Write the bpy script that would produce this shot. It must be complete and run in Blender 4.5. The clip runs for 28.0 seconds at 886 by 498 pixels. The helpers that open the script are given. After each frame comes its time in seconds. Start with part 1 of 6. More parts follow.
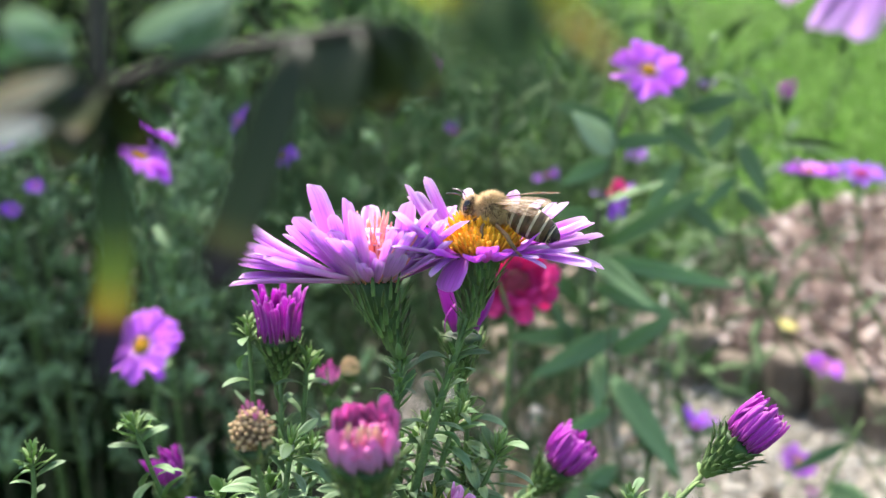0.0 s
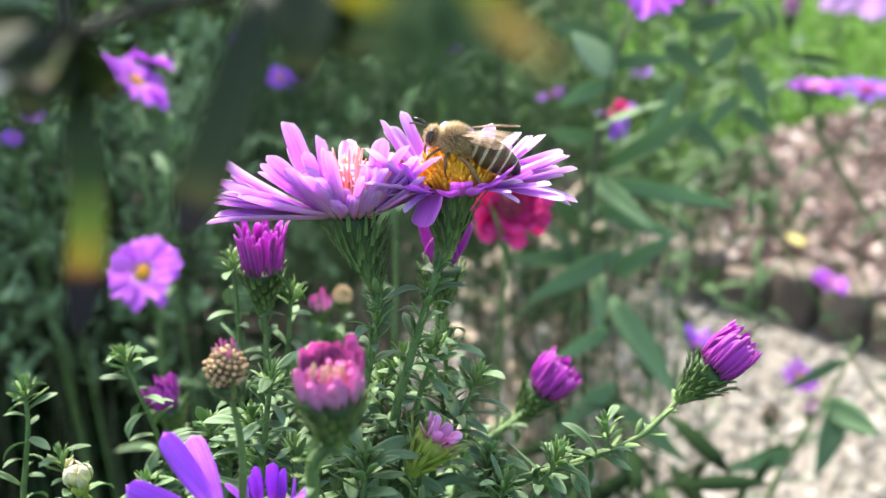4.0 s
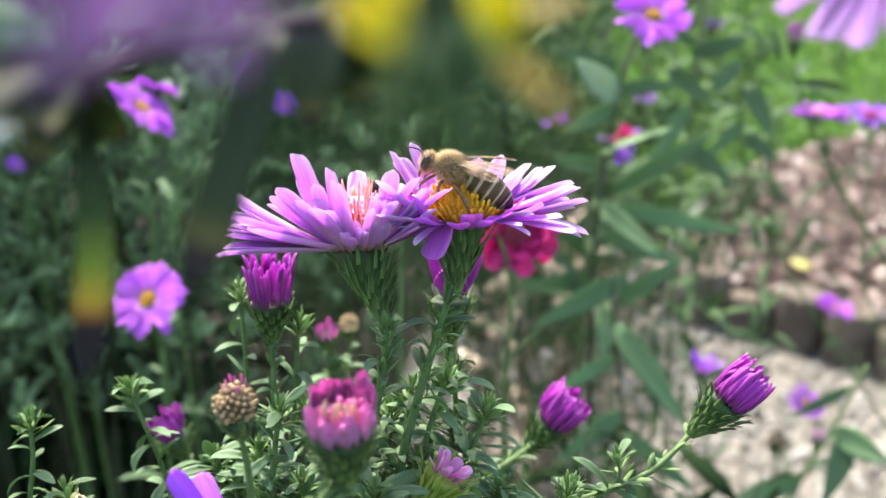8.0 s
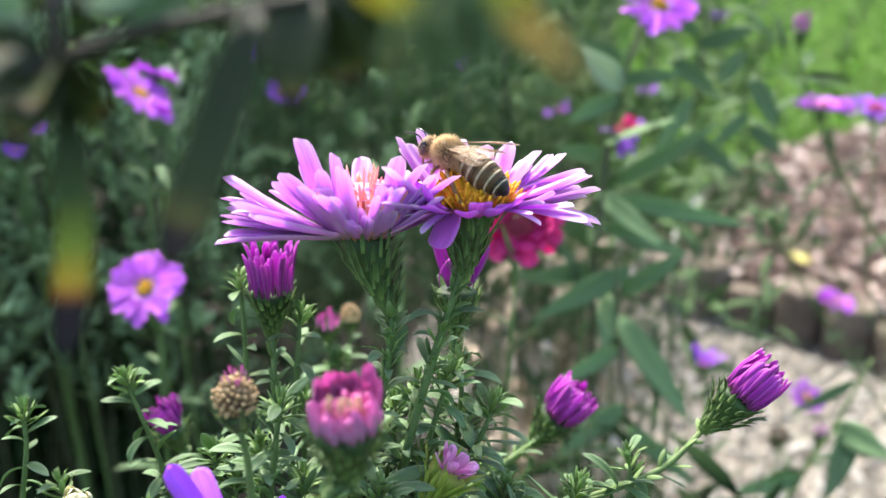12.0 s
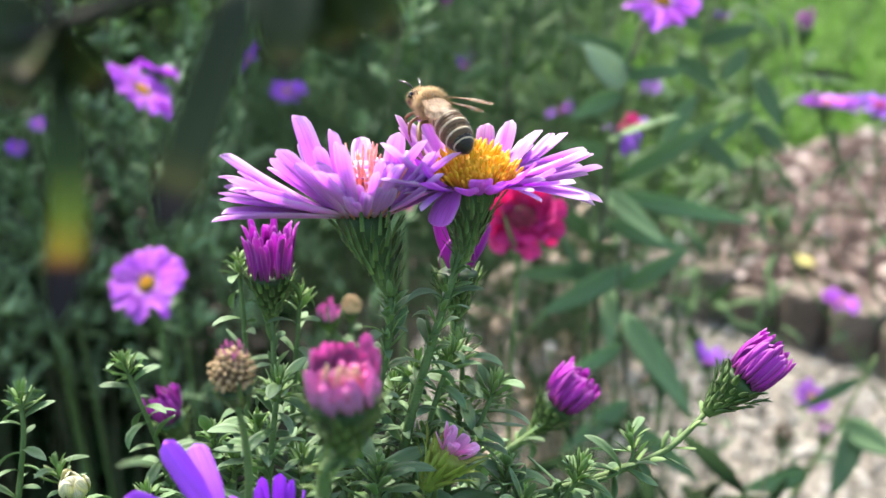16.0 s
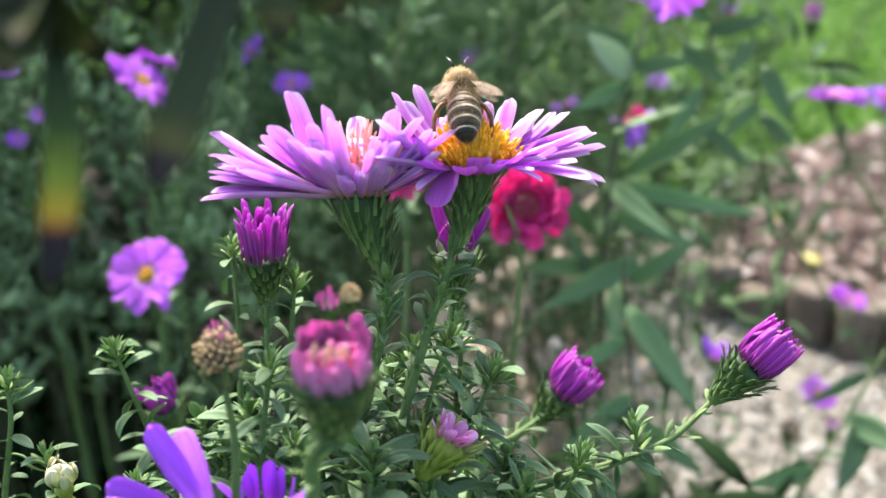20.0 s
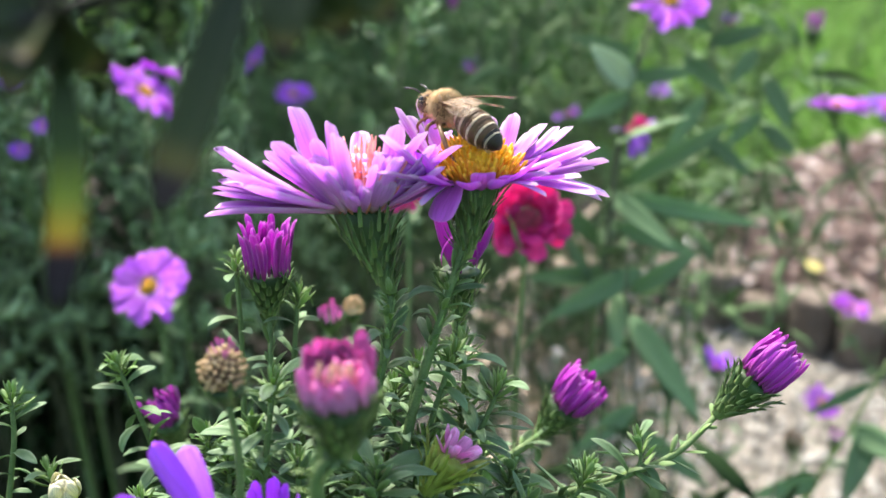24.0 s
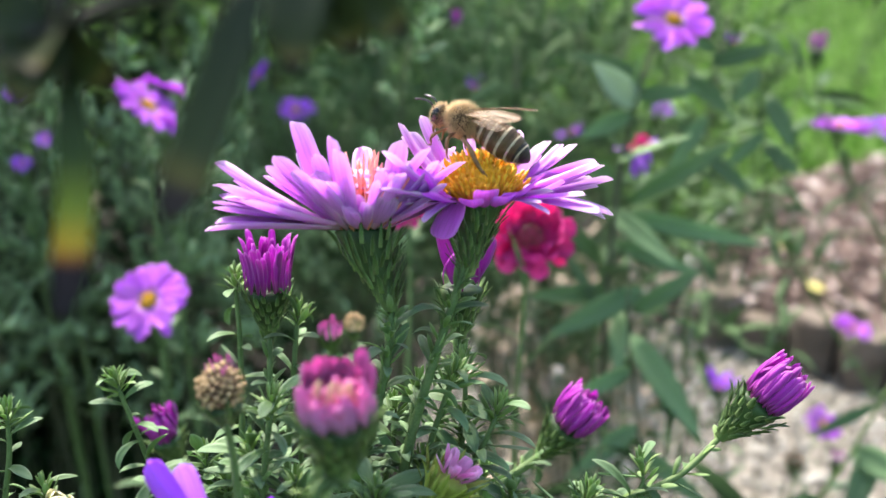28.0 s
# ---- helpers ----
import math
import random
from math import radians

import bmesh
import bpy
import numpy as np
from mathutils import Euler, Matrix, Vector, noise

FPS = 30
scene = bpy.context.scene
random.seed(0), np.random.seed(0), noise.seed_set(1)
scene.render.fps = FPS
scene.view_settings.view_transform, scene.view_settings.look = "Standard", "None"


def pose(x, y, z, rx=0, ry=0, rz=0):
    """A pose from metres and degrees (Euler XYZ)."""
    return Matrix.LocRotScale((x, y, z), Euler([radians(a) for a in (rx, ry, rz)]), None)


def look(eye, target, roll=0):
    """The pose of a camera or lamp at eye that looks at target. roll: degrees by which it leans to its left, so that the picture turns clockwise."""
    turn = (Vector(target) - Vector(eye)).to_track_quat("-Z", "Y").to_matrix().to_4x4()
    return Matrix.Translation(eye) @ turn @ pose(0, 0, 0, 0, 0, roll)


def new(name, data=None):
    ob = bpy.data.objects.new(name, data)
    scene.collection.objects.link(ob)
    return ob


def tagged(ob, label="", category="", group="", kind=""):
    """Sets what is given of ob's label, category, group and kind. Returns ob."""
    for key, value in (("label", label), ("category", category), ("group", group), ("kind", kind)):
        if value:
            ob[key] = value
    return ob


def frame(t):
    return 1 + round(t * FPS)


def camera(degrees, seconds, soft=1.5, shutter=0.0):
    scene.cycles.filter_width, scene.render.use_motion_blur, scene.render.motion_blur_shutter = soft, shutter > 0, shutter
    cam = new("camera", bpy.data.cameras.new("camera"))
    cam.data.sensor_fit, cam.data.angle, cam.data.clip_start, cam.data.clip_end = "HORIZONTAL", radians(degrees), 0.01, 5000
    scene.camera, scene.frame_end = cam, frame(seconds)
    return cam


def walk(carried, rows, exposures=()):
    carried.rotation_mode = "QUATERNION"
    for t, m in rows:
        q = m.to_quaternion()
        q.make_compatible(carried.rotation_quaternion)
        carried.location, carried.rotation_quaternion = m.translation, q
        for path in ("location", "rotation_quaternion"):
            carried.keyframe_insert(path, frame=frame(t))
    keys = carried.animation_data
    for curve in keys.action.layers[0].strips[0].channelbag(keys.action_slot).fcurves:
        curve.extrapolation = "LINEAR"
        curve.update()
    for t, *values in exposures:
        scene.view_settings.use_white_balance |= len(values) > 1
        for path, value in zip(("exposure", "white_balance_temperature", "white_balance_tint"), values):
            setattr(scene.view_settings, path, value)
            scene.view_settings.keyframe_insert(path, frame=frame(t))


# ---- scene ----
cam = camera(45, 28.0, soft=1.5)
cam.data.dof.use_dof = True
cam.data.dof.focus_distance = 0.168
cam.data.dof.aperture_fstop = 20
PATH = [
    (0, pose(-0.00517, -0.00959, 0.85631, 73.479, -0.576, -1.094)),
    (0.5, pose(-0.00451, -0.01010, 0.85649, 72.876, -0.249, -0.910)),
    (1, pose(-0.00370, -0.01033, 0.85659, 72.054, 0.247, -0.726)),
    (1.5, pose(-0.00271, -0.01142, 0.85710, 71.171, 0.575, -0.577)),
    (2, pose(-0.00176, -0.01149, 0.85784, 70.335, 0.647, -0.459)),
    (2.5, pose(-0.00070, -0.01139, 0.85857, 69.631, 0.532, -0.385)),
    (3, pose(0.00000, -0.01128, 0.85925, 69.254, 0.360, -0.489)),
    (3.5, pose(0.00054, -0.01103, 0.85960, 69.064, 0.209, -0.658)),
    (5.5, pose(0.00066, -0.00861, 0.85887, 69.422, 0.350, -0.694)),
    (6, pose(0.00036, -0.00780, 0.85884, 69.702, 0.321, -0.621)),
    (6.5, pose(0.00006, -0.00822, 0.85926, 69.891, 0.306, -0.550)),
    (7, pose(-0.00057, -0.00834, 0.85967, 70.041, 0.268, -0.561)),
    (7.5, pose(-0.00058, -0.00899, 0.86020, 70.196, 0.297, -0.580)),
    (8, pose(-0.00055, -0.00886, 0.86042, 70.305, 0.275, -0.565)),
    (8.5, pose(-0.00057, -0.00864, 0.86062, 70.365, 0.235, -0.516)),
    (9, pose(-0.00112, -0.00863, 0.86069, 70.393, 0.256, -0.554)),
    (9.5, pose(-0.00173, -0.00918, 0.86096, 70.391, 0.224, -0.565)),
    (10, pose(-0.00217, -0.00923, 0.86070, 70.389, 0.189, -0.578)),
    (10.5, pose(-0.00194, -0.00777, 0.86037, 70.299, 0.226, -0.525)),
    (11, pose(-0.00214, -0.00574, 0.86009, 70.066, 0.011, -0.452)),
    (11.5, pose(-0.00223, -0.00373, 0.85960, 69.842, -0.177, -0.420)),
    (12, pose(-0.00187, -0.00398, 0.85839, 69.811, -0.192, -0.486)),
    (12.5, pose(-0.00134, -0.00592, 0.85663, 69.896, -0.019, -0.599)),
    (14.5, pose(-0.00230, -0.00616, 0.85465, 69.953, -0.205, -0.608)),
    (15, pose(-0.00194, -0.00612, 0.85429, 70.057, -0.066, -0.644)),
    (15.5, pose(-0.00150, -0.00520, 0.85395, 70.121, 0.004, -0.505)),
    (16, pose(-0.00130, -0.00380, 0.85392, 70.123, -0.001, -0.339)),
    (16.5, pose(-0.00089, -0.00292, 0.85364, 70.118, 0.040, -0.244)),
    (17, pose(-0.00008, -0.00210, 0.85310, 70.093, 0.114, -0.185)),
    (17.5, pose(0.00062, -0.00072, 0.85246, 70.053, 0.136, -0.086)),
    (18, pose(0.00080, -0.00020, 0.85126, 70.027, 0.163, -0.037)),
    (18.5, pose(0.00074, -0.00068, 0.85040, 70.028, 0.140, -0.047)),
    (19, pose(0.00096, -0.00121, 0.84952, 70.094, 0.256, -0.096)),
    (19.5, pose(0.00059, -0.00016, 0.84946, 70.014, 0.118, -0.045)),
    (20, pose(-0.00000, 0.00018, 0.84993, 70.000, -0.000, 0.000)),
    (20.5, pose(-0.00042, 0.00001, 0.84939, 70.069, 0.033, -0.013)),
    (21, pose(-0.00018, 0.00030, 0.84894, 70.105, 0.120, -0.058)),
    (21.5, pose(0.00035, 0.00024, 0.84854, 70.191, 0.218, -0.035)),
    (23.5, pose(-0.00061, 0.00026, 0.85008, 70.345, 0.049, 0.033)),
    (24, pose(-0.00032, 0.00064, 0.85081, 70.446, 0.109, 0.058)),
    (24.5, pose(-0.00001, 0.00131, 0.85122, 70.596, 0.031, 0.094)),
    (25, pose(-0.00000, 0.00141, 0.85122, 70.829, -0.093, 0.146)),
    (25.5, pose(-0.00009, 0.00175, 0.85058, 71.051, -0.190, 0.202)),
    (26, pose(-0.00002, 0.00131, 0.85047, 71.184, -0.199, 0.201)),
    (26.5, pose(-0.00028, 0.00140, 0.85054, 71.199, -0.259, 0.201)),
    (27, pose(-0.00047, 0.00167, 0.85057, 71.220, -0.298, 0.226)),
    (27.5, pose(-0.00060, 0.00214, 0.85034, 71.251, -0.331, 0.281)),
    (28, pose(-0.00044, 0.00207, 0.85040, 71.344, -0.383, 0.292)),
]
walk(cam, PATH, [(0, 1.81, 6560, 10), (3.0, 1.97, 6560, 10), (6.0, 1.86, 6560, 10), (12.0, 1.82, 6560, 10), (17.0, 1.80, 6560, 10), (28.0, 1.78, 6560, 10)])

# ---- light ----
SUN_ELEVATION, SUN_AZIMUTH = 52, -28
world = bpy.data.worlds.new("sky")
scene.world = world
world.use_nodes = True
wn = world.node_tree.nodes
sky = wn.new("ShaderNodeTexSky")
sky.sky_type, sky.sun_disc = "NISHITA", False
sky.sun_elevation, sky.sun_rotation = radians(SUN_ELEVATION), radians(SUN_AZIMUTH)
sky.dust_density, sky.air_density, sky.ozone_density = 3.0, 1.0, 1.0
wn["Background"].inputs["Strength"].default_value = 0.13
world.node_tree.links.new(sky.outputs[0], wn["Background"].inputs["Color"])
sun = new("sun", bpy.data.lights.new("sun", "SUN"))
sun.data.energy, sun.data.angle, sun.data.color = 3.1, radians(12), (1.0, 0.95, 0.89)
SUN_WAY = Vector((math.sin(radians(SUN_AZIMUTH)) * math.cos(radians(SUN_ELEVATION)),
                  math.cos(radians(SUN_AZIMUTH)) * math.cos(radians(SUN_ELEVATION)), math.sin(radians(SUN_ELEVATION))))
sun.matrix_world = look(SUN_WAY * 30, (0, 0, 0))


# ---- materials ----
def node_material(name):
    m = bpy.data.materials.new(name)
    m.use_nodes = True
    nt = m.node_tree
    return m, nt, nt.nodes, nt.links, nt.nodes["Principled BSDF"]


def ramp(nodes, stops):
    r = nodes.new("ShaderNodeValToRGB")
    e = r.color_ramp.elements
    while len(e) < len(stops):
        e.new(0.5)
    for k, (p, c) in enumerate(stops):
        e[k].position, e[k].color = p, (*c, 1)
    return r


def mottled(name, dark, light, scale, rough=0.6, bump=0.0, fine=8.0, spec=0.3, metal=0.0, random_hue=0.0, coords="Object"):
    """A surface with blotches at one scale and grain at a finer one."""
    m, nt, nodes, links, b = node_material(name)
    tc = nodes.new("ShaderNodeTexCoord")
    n1, n2 = nodes.new("ShaderNodeTexNoise"), nodes.new("ShaderNodeTexNoise")
    n1.inputs["Scale"].default_value, n2.inputs["Scale"].default_value = scale, scale * fine
    n1.inputs["Detail"].default_value = n2.inputs["Detail"].default_value = 3
    for n in (n1, n2):
        links.new(tc.outputs[coords], n.inputs["Vector"])
    mix = nodes.new("ShaderNodeMath")
    mix.operation = "MULTIPLY_ADD"
    links.new(n2.outputs[0], mix.inputs[0])
    mix.inputs[1].default_value = 0.45
    half = nodes.new("ShaderNodeMath")
    half.operation = "MULTIPLY"
    half.inputs[1].default_value = 0.55
    links.new(n1.outputs[0], half.inputs[0])
    links.new(half.outputs[0], mix.inputs[2])
    r = ramp(nodes, [(0.32, dark), (0.68, light)])
    links.new(mix.outputs[0], r.inputs[0])
    colour = r.outputs[0]
    if random_hue:
        colour = vary(nodes, links, colour, random_hue)
    links.new(colour, b.inputs["Base Color"])
    b.inputs["Roughness"].default_value, b.inputs["Metallic"].default_value = rough, metal
    b.inputs["Specular IOR Level"].default_value = spec
    if bump:
        bn = nodes.new("ShaderNodeBump")
        bn.inputs["Strength"].default_value, bn.inputs["Distance"].default_value = bump, 1 / scale / 6
        links.new(n2.outputs[0], bn.inputs["Height"])
        links.new(bn.outputs[0], b.inputs["Normal"])
    return m


def vary(nodes, links, colour, amount, island=False):
    """Shifts brightness from piece to piece."""
    if island:
        rnd = nodes.new("ShaderNodeNewGeometry").outputs["Random Per Island"]
    else:
        rnd = nodes.new("ShaderNodeObjectInfo").outputs["Random"]
    mr = nodes.new("ShaderNodeMapRange")
    mr.inputs["To Min"].default_value, mr.inputs["To Max"].default_value = 1 - amount, 1 + amount
    links.new(rnd, mr.inputs["Value"])
    hsv = nodes.new("ShaderNodeHueSaturation")
    links.new(mr.outputs[0], hsv.inputs["Value"])
    links.new(colour, hsv.inputs["Color"])
    return hsv.outputs[0]


def thin_blade(name, stops, streak=0.25, glow=0.35, rough=0.5, spread=0.12, island=False, spec=0.3, bump=0.25, margin=0.0, margin_colour=(0.95, 0.86, 0.95)):
    """Petals and leaves: colour runs from base to tip along the u of the blade, streaks run with it, and light shines through."""
    m, nt, nodes, links, b = node_material(name)
    uv = nodes.new("ShaderNodeTexCoord")
    sep = nodes.new("ShaderNodeSeparateXYZ")
    links.new(uv.outputs["UV"], sep.inputs[0])
    r = ramp(nodes, stops)
    links.new(sep.outputs["Y"], r.inputs[0])
    mp = nodes.new("ShaderNodeMapping")
    mp.inputs["Scale"].default_value = (13.0, 1.1, 1.0)
    links.new(uv.outputs["UV"], mp.inputs["Vector"])
    n = nodes.new("ShaderNodeTexNoise")
    n.inputs["Scale"].default_value, n.inputs["Detail"].default_value = 1.6, 4
    links.new(mp.outputs[0], n.inputs["Vector"])
    mr = nodes.new("ShaderNodeMapRange")
    mr.inputs["From Min"].default_value, mr.inputs["From Max"].default_value = 0.3, 0.7
    mr.inputs["To Min"].default_value, mr.inputs["To Max"].default_value = 1 - streak, 1 + streak
    links.new(n.outputs[0], mr.inputs["Value"])
    hsv = nodes.new("ShaderNodeHueSaturation")
    links.new(mr.outputs[0], hsv.inputs["Value"])
    links.new(r.outputs[0], hsv.inputs["Color"])
    colour = vary(nodes, links, hsv.outputs[0], spread, island)
    if margin:
        off = nodes.new("ShaderNodeMath")
        off.operation = "SUBTRACT"
        off.inputs[1].default_value = 0.5
        links.new(sep.outputs["X"], off.inputs[0])
        side = nodes.new("ShaderNodeMath")
        side.operation = "ABSOLUTE"
        links.new(off.outputs[0], side.inputs[0])
        edge = nodes.new("ShaderNodeMapRange")
        edge.inputs["From Min"].default_value, edge.inputs["From Max"].default_value = 0.30, 0.49
        edge.inputs["To Min"].default_value, edge.inputs["To Max"].default_value = 0.0, margin
        links.new(side.outputs[0], edge.inputs["Value"])
        pale = nodes.new("ShaderNodeMix")
        pale.data_type = "RGBA"
        links.new(edge.outputs[0], pale.inputs[0])
        links.new(colour, pale.inputs[6])
        pale.inputs[7].default_value = (*margin_colour, 1)
        colour = pale.outputs[2]
    links.new(colour, b.inputs["Base Color"])
    b.inputs["Roughness"].default_value = rough
    b.inputs["Specular IOR Level"].default_value = spec
    if bump:
        bn = nodes.new("ShaderNodeBump")
        bn.inputs["Strength"].default_value, bn.inputs["Distance"].default_value = bump, 0.0004
        links.new(n.outputs[0], bn.inputs["Height"])
        links.new(bn.outputs[0], b.inputs["Normal"])
    tr = nodes.new("ShaderNodeBsdfTranslucent")
    links.new(colour, tr.inputs["Color"])
    mx = nodes.new("ShaderNodeMixShader")
    mx.inputs[0].default_value = glow
    links.new(b.outputs[0], mx.inputs[1])
    links.new(tr.outputs[0], mx.inputs[2])
    links.new(mx.outputs[0], nodes["Material Output"].inputs["Surface"])
    return m


# pale tips and margins of both violets paint in sunlit rims
VIOLET = thin_blade("violet_petal", [(0.0, (0.86, 0.60, 0.72)), (0.18, (0.80, 0.36, 0.82)), (0.75, (0.77, 0.37, 0.88)), (1.0, (0.88, 0.60, 0.94))], spread=0.14, glow=0.50, streak=0.18, bump=0.4, margin=0.65, margin_colour=(0.92, 0.74, 0.95))
VIOLET_DEEP = thin_blade("deep_violet_petal", [(0.0, (0.60, 0.25, 0.62)), (0.25, (0.68, 0.22, 0.76)), (0.7, (0.76, 0.36, 0.86)), (1.0, (0.93, 0.76, 0.95))], spread=0.15, glow=0.5, streak=0.18, margin=0.6, margin_colour=(0.94, 0.78, 0.95))
RICH = thin_blade("rich_purple_petal", [(0.0, (0.72, 0.22, 0.80)), (0.4, (0.82, 0.26, 0.94)), (1.0, (0.84, 0.32, 0.95))], spread=0.1, glow=0.7, streak=0.15, margin=0.25)
BLUE_VIOLET = thin_blade("blue_violet_petal", [(0.0, (0.60, 0.24, 0.74)), (0.3, (0.50, 0.11, 0.82)), (1.0, (0.54, 0.16, 0.88))], spread=0.15, glow=0.48, streak=0.2)
LILAC = thin_blade("lilac_petal", [(0.0, (0.85, 0.60, 0.80)), (0.4, (0.74, 0.50, 0.84)), (1.0, (0.84, 0.64, 0.92))], spread=0.08, glow=0.5)
MAGENTA = thin_blade("magenta_petal", [(0.0, (0.42, 0.08, 0.34)), (0.3, (0.46, 0.03, 0.46)), (0.9, (0.60, 0.07, 0.58)), (1.0, (0.72, 0.24, 0.68))], spread=0.3, glow=0.4, streak=0.2, margin=0.35, margin_colour=(0.80, 0.36, 0.78))
PINK = thin_blade("faded_pink_petal", [(0.0, (0.50, 0.26, 0.42)), (0.4, (0.66, 0.26, 0.54)), (1.0, (0.66, 0.19, 0.48))], spread=0.15, glow=0.42)
RED = thin_blade("crimson_petal", [(0.0, (0.20, 0.01, 0.03)), (0.3, (0.72, 0.03, 0.25)), (1.0, (0.84, 0.09, 0.40))], spread=0.15, glow=0.45)
GREEN = thin_blade("green_leaf", [(0.0, (0.18, 0.31, 0.085)), (0.4, (0.145, 0.25, 0.10)), (1.0, (0.22, 0.34, 0.17))], streak=0.2, glow=0.42, rough=0.52, spec=0.32, spread=0.25, margin=0.35, margin_colour=(0.36, 0.48, 0.30))
FRESH = thin_blade("fresh_green_leaf", [(0.0, (0.22, 0.36, 0.08)), (0.5, (0.22, 0.35, 0.11)), (1.0, (0.32, 0.45, 0.20))], streak=0.15, glow=0.45, rough=0.55, spread=0.2, margin=0.3, margin_colour=(0.48, 0.60, 0.36))
BRACT = thin_blade("green_bract", [(0.0, (0.20, 0.29, 0.10)), (0.45, (0.085, 0.155, 0.045)), (1.0, (0.025, 0.06, 0.018))], streak=0.2, glow=0.2, rough=0.5, spread=0.35, margin=0.3, margin_colour=(0.36, 0.46, 0.22))
LIME = thin_blade("yellow_green_bract", [(0.0, (0.30, 0.40, 0.08)), (1.0, (0.34, 0.40, 0.07))], streak=0.2, glow=0.25, spread=0.25)
PALE_PINK = thin_blade("pale_pink_petal", [(0.0, (0.80, 0.42, 0.62)), (0.5, (0.90, 0.42, 0.74)), (1.0, (0.94, 0.56, 0.84))], spread=0.1, glow=0.5)
QUILL = thin_blade("cream_quill", [(0.0, (0.62, 0.14, 0.34)), (0.55, (0.74, 0.34, 0.40)), (1.0, (0.88, 0.66, 0.46))], spread=0.1, glow=0.4)
CREAM_BUD = thin_blade("cream_bud_scale", [(0.0, (0.42, 0.50, 0.14)), (0.6, (0.70, 0.70, 0.42)), (1.0, (0.78, 0.74, 0.54))], spread=0.1, glow=0.35)
YELLOWED = thin_blade("yellowed_leaf", [(0.0, (0.50, 0.54, 0.03)), (0.5, (0.80, 0.74, 0.03)), (1.0, (0.80, 0.66, 0.06))], streak=0.25, glow=0.62, spread=0.12)
ORANGED = thin_blade("orange_yellow_leaf", [(0.0, (0.46, 0.40, 0.06)), (0.5, (0.52, 0.36, 0.09)), (1.0, (0.50, 0.38, 0.16))], streak=0.25, glow=0.6, spread=0.1)
NEAR_VIOLET = thin_blade("dusky_violet_petal", [(0.0, (0.50, 0.28, 0.58)), (0.5, (0.60, 0.32, 0.74)), (1.0, (0.68, 0.44, 0.80))], spread=0.15, glow=0.4)
# green of the limp leaves darkened for the shade they hang in
HANGING = thin_blade("dying_leaf", [(0.0, (0.015, 0.026, 0.008)), (0.36, (0.06, 0.10, 0.022)), (0.56, (0.26, 0.32, 0.04)), (0.70, (0.56, 0.40, 0.04)), (0.76, (0.34, 0.13, 0.03)), (0.79, (0.03, 0.016, 0.018)), (1.0, (0.02, 0.014, 0.016))], streak=0.3, glow=0.35, spread=0.05)
LIMP = thin_blade("limp_dark_leaf", [(0.0, (0.018, 0.030, 0.010)), (0.7, (0.045, 0.062, 0.016)), (0.82, (0.14, 0.12, 0.03)), (0.88, (0.035, 0.02, 0.015)), (1.0, (0.03, 0.02, 0.015))], streak=0.25, glow=0.2, spread=0.05)
FOLIAGE = thin_blade("thicket_leaf", [(0.0, (0.075, 0.15, 0.06)), (1.0, (0.115, 0.21, 0.10))], streak=0.2, glow=0.3, spread=0.3, island=True, bump=0, rough=0.7, spec=0.1)
BLUISH = thin_blade("blue_green_leaf", [(0.0, (0.15, 0.25, 0.10)), (1.0, (0.36, 0.50, 0.29))], streak=0.2, glow=0.35, spread=0.6, island=True, bump=0, rough=0.55, spec=0.3)
WILLOW = thin_blade("grey_green_leaf", [(0.0, (0.15, 0.25, 0.11)), (1.0, (0.21, 0.32, 0.155))], streak=0.2, rough=0.6, spec=0.25, glow=0.42, spread=0.3, bump=0.1)
# leaf green darkened to stand for deep shade inside the thickets
SHADE_LEAF = thin_blade("shade_dark_leaf", [(0.0, (0.016, 0.031, 0.011)), (1.0, (0.025, 0.050, 0.018))], streak=0.2, glow=0.1, spread=0.3, island=True, bump=0, rough=0.8, spec=0.03)
FAR_VIOLET = thin_blade("rich_violet_petal", [(0.0, (0.78, 0.42, 0.84)), (0.25, (0.72, 0.19, 0.84)), (1.0, (0.72, 0.22, 0.88))], spread=0.12, glow=0.5, streak=0.15)
WILLOW_MASS = thin_blade("grey_green_leaf_mass", [(0.0, (0.085, 0.155, 0.06)), (1.0, (0.14, 0.225, 0.095))], streak=0.15, glow=0.3, spread=0.3, island=True, bump=0, rough=0.6, spec=0.15)
PALE_LEAF = thin_blade("pale_leaf", [(0.0, (0.36, 0.46, 0.30)), (1.0, (0.44, 0.54, 0.38))], streak=0.1, glow=0.5, spread=0.1)
STRAW_LEAF = thin_blade("straw_leaf", [(0.0, (0.42, 0.36, 0.25)), (1.0, (0.62, 0.54, 0.39))], streak=0.2, glow=0.4, spread=0.1)
PALE_TWIG = thin_blade("bleached_twig", [(0.0, (0.66, 0.60, 0.50)), (1.0, (0.80, 0.75, 0.66))], streak=0.1, glow=0.3, spread=0.05)
LAWN_BLADE = thin_blade("grass_blade", [(0.0, (0.09, 0.18, 0.03)), (1.0, (0.20, 0.38, 0.06))], streak=0.1, glow=0.3, spread=0.35, island=True, bump=0)
STEM = mottled("green_stem", (0.065, 0.115, 0.035), (0.14, 0.21, 0.07), 400, rough=0.6, bump=0.2, spec=0.2)
DARK_STEM = mottled("brown_green_stem", (0.035, 0.045, 0.025), (0.09, 0.10, 0.05), 300, rough=0.6, bump=0.2)
DARK_TWIG = mottled("dark_twig", (0.018, 0.016, 0.010), (0.05, 0.042, 0.028), 300, rough=0.7, bump=0.2)
STRAW = mottled("dry_stem", (0.48, 0.39, 0.29), (0.78, 0.67, 0.54), 120, rough=0.7, bump=0.3)
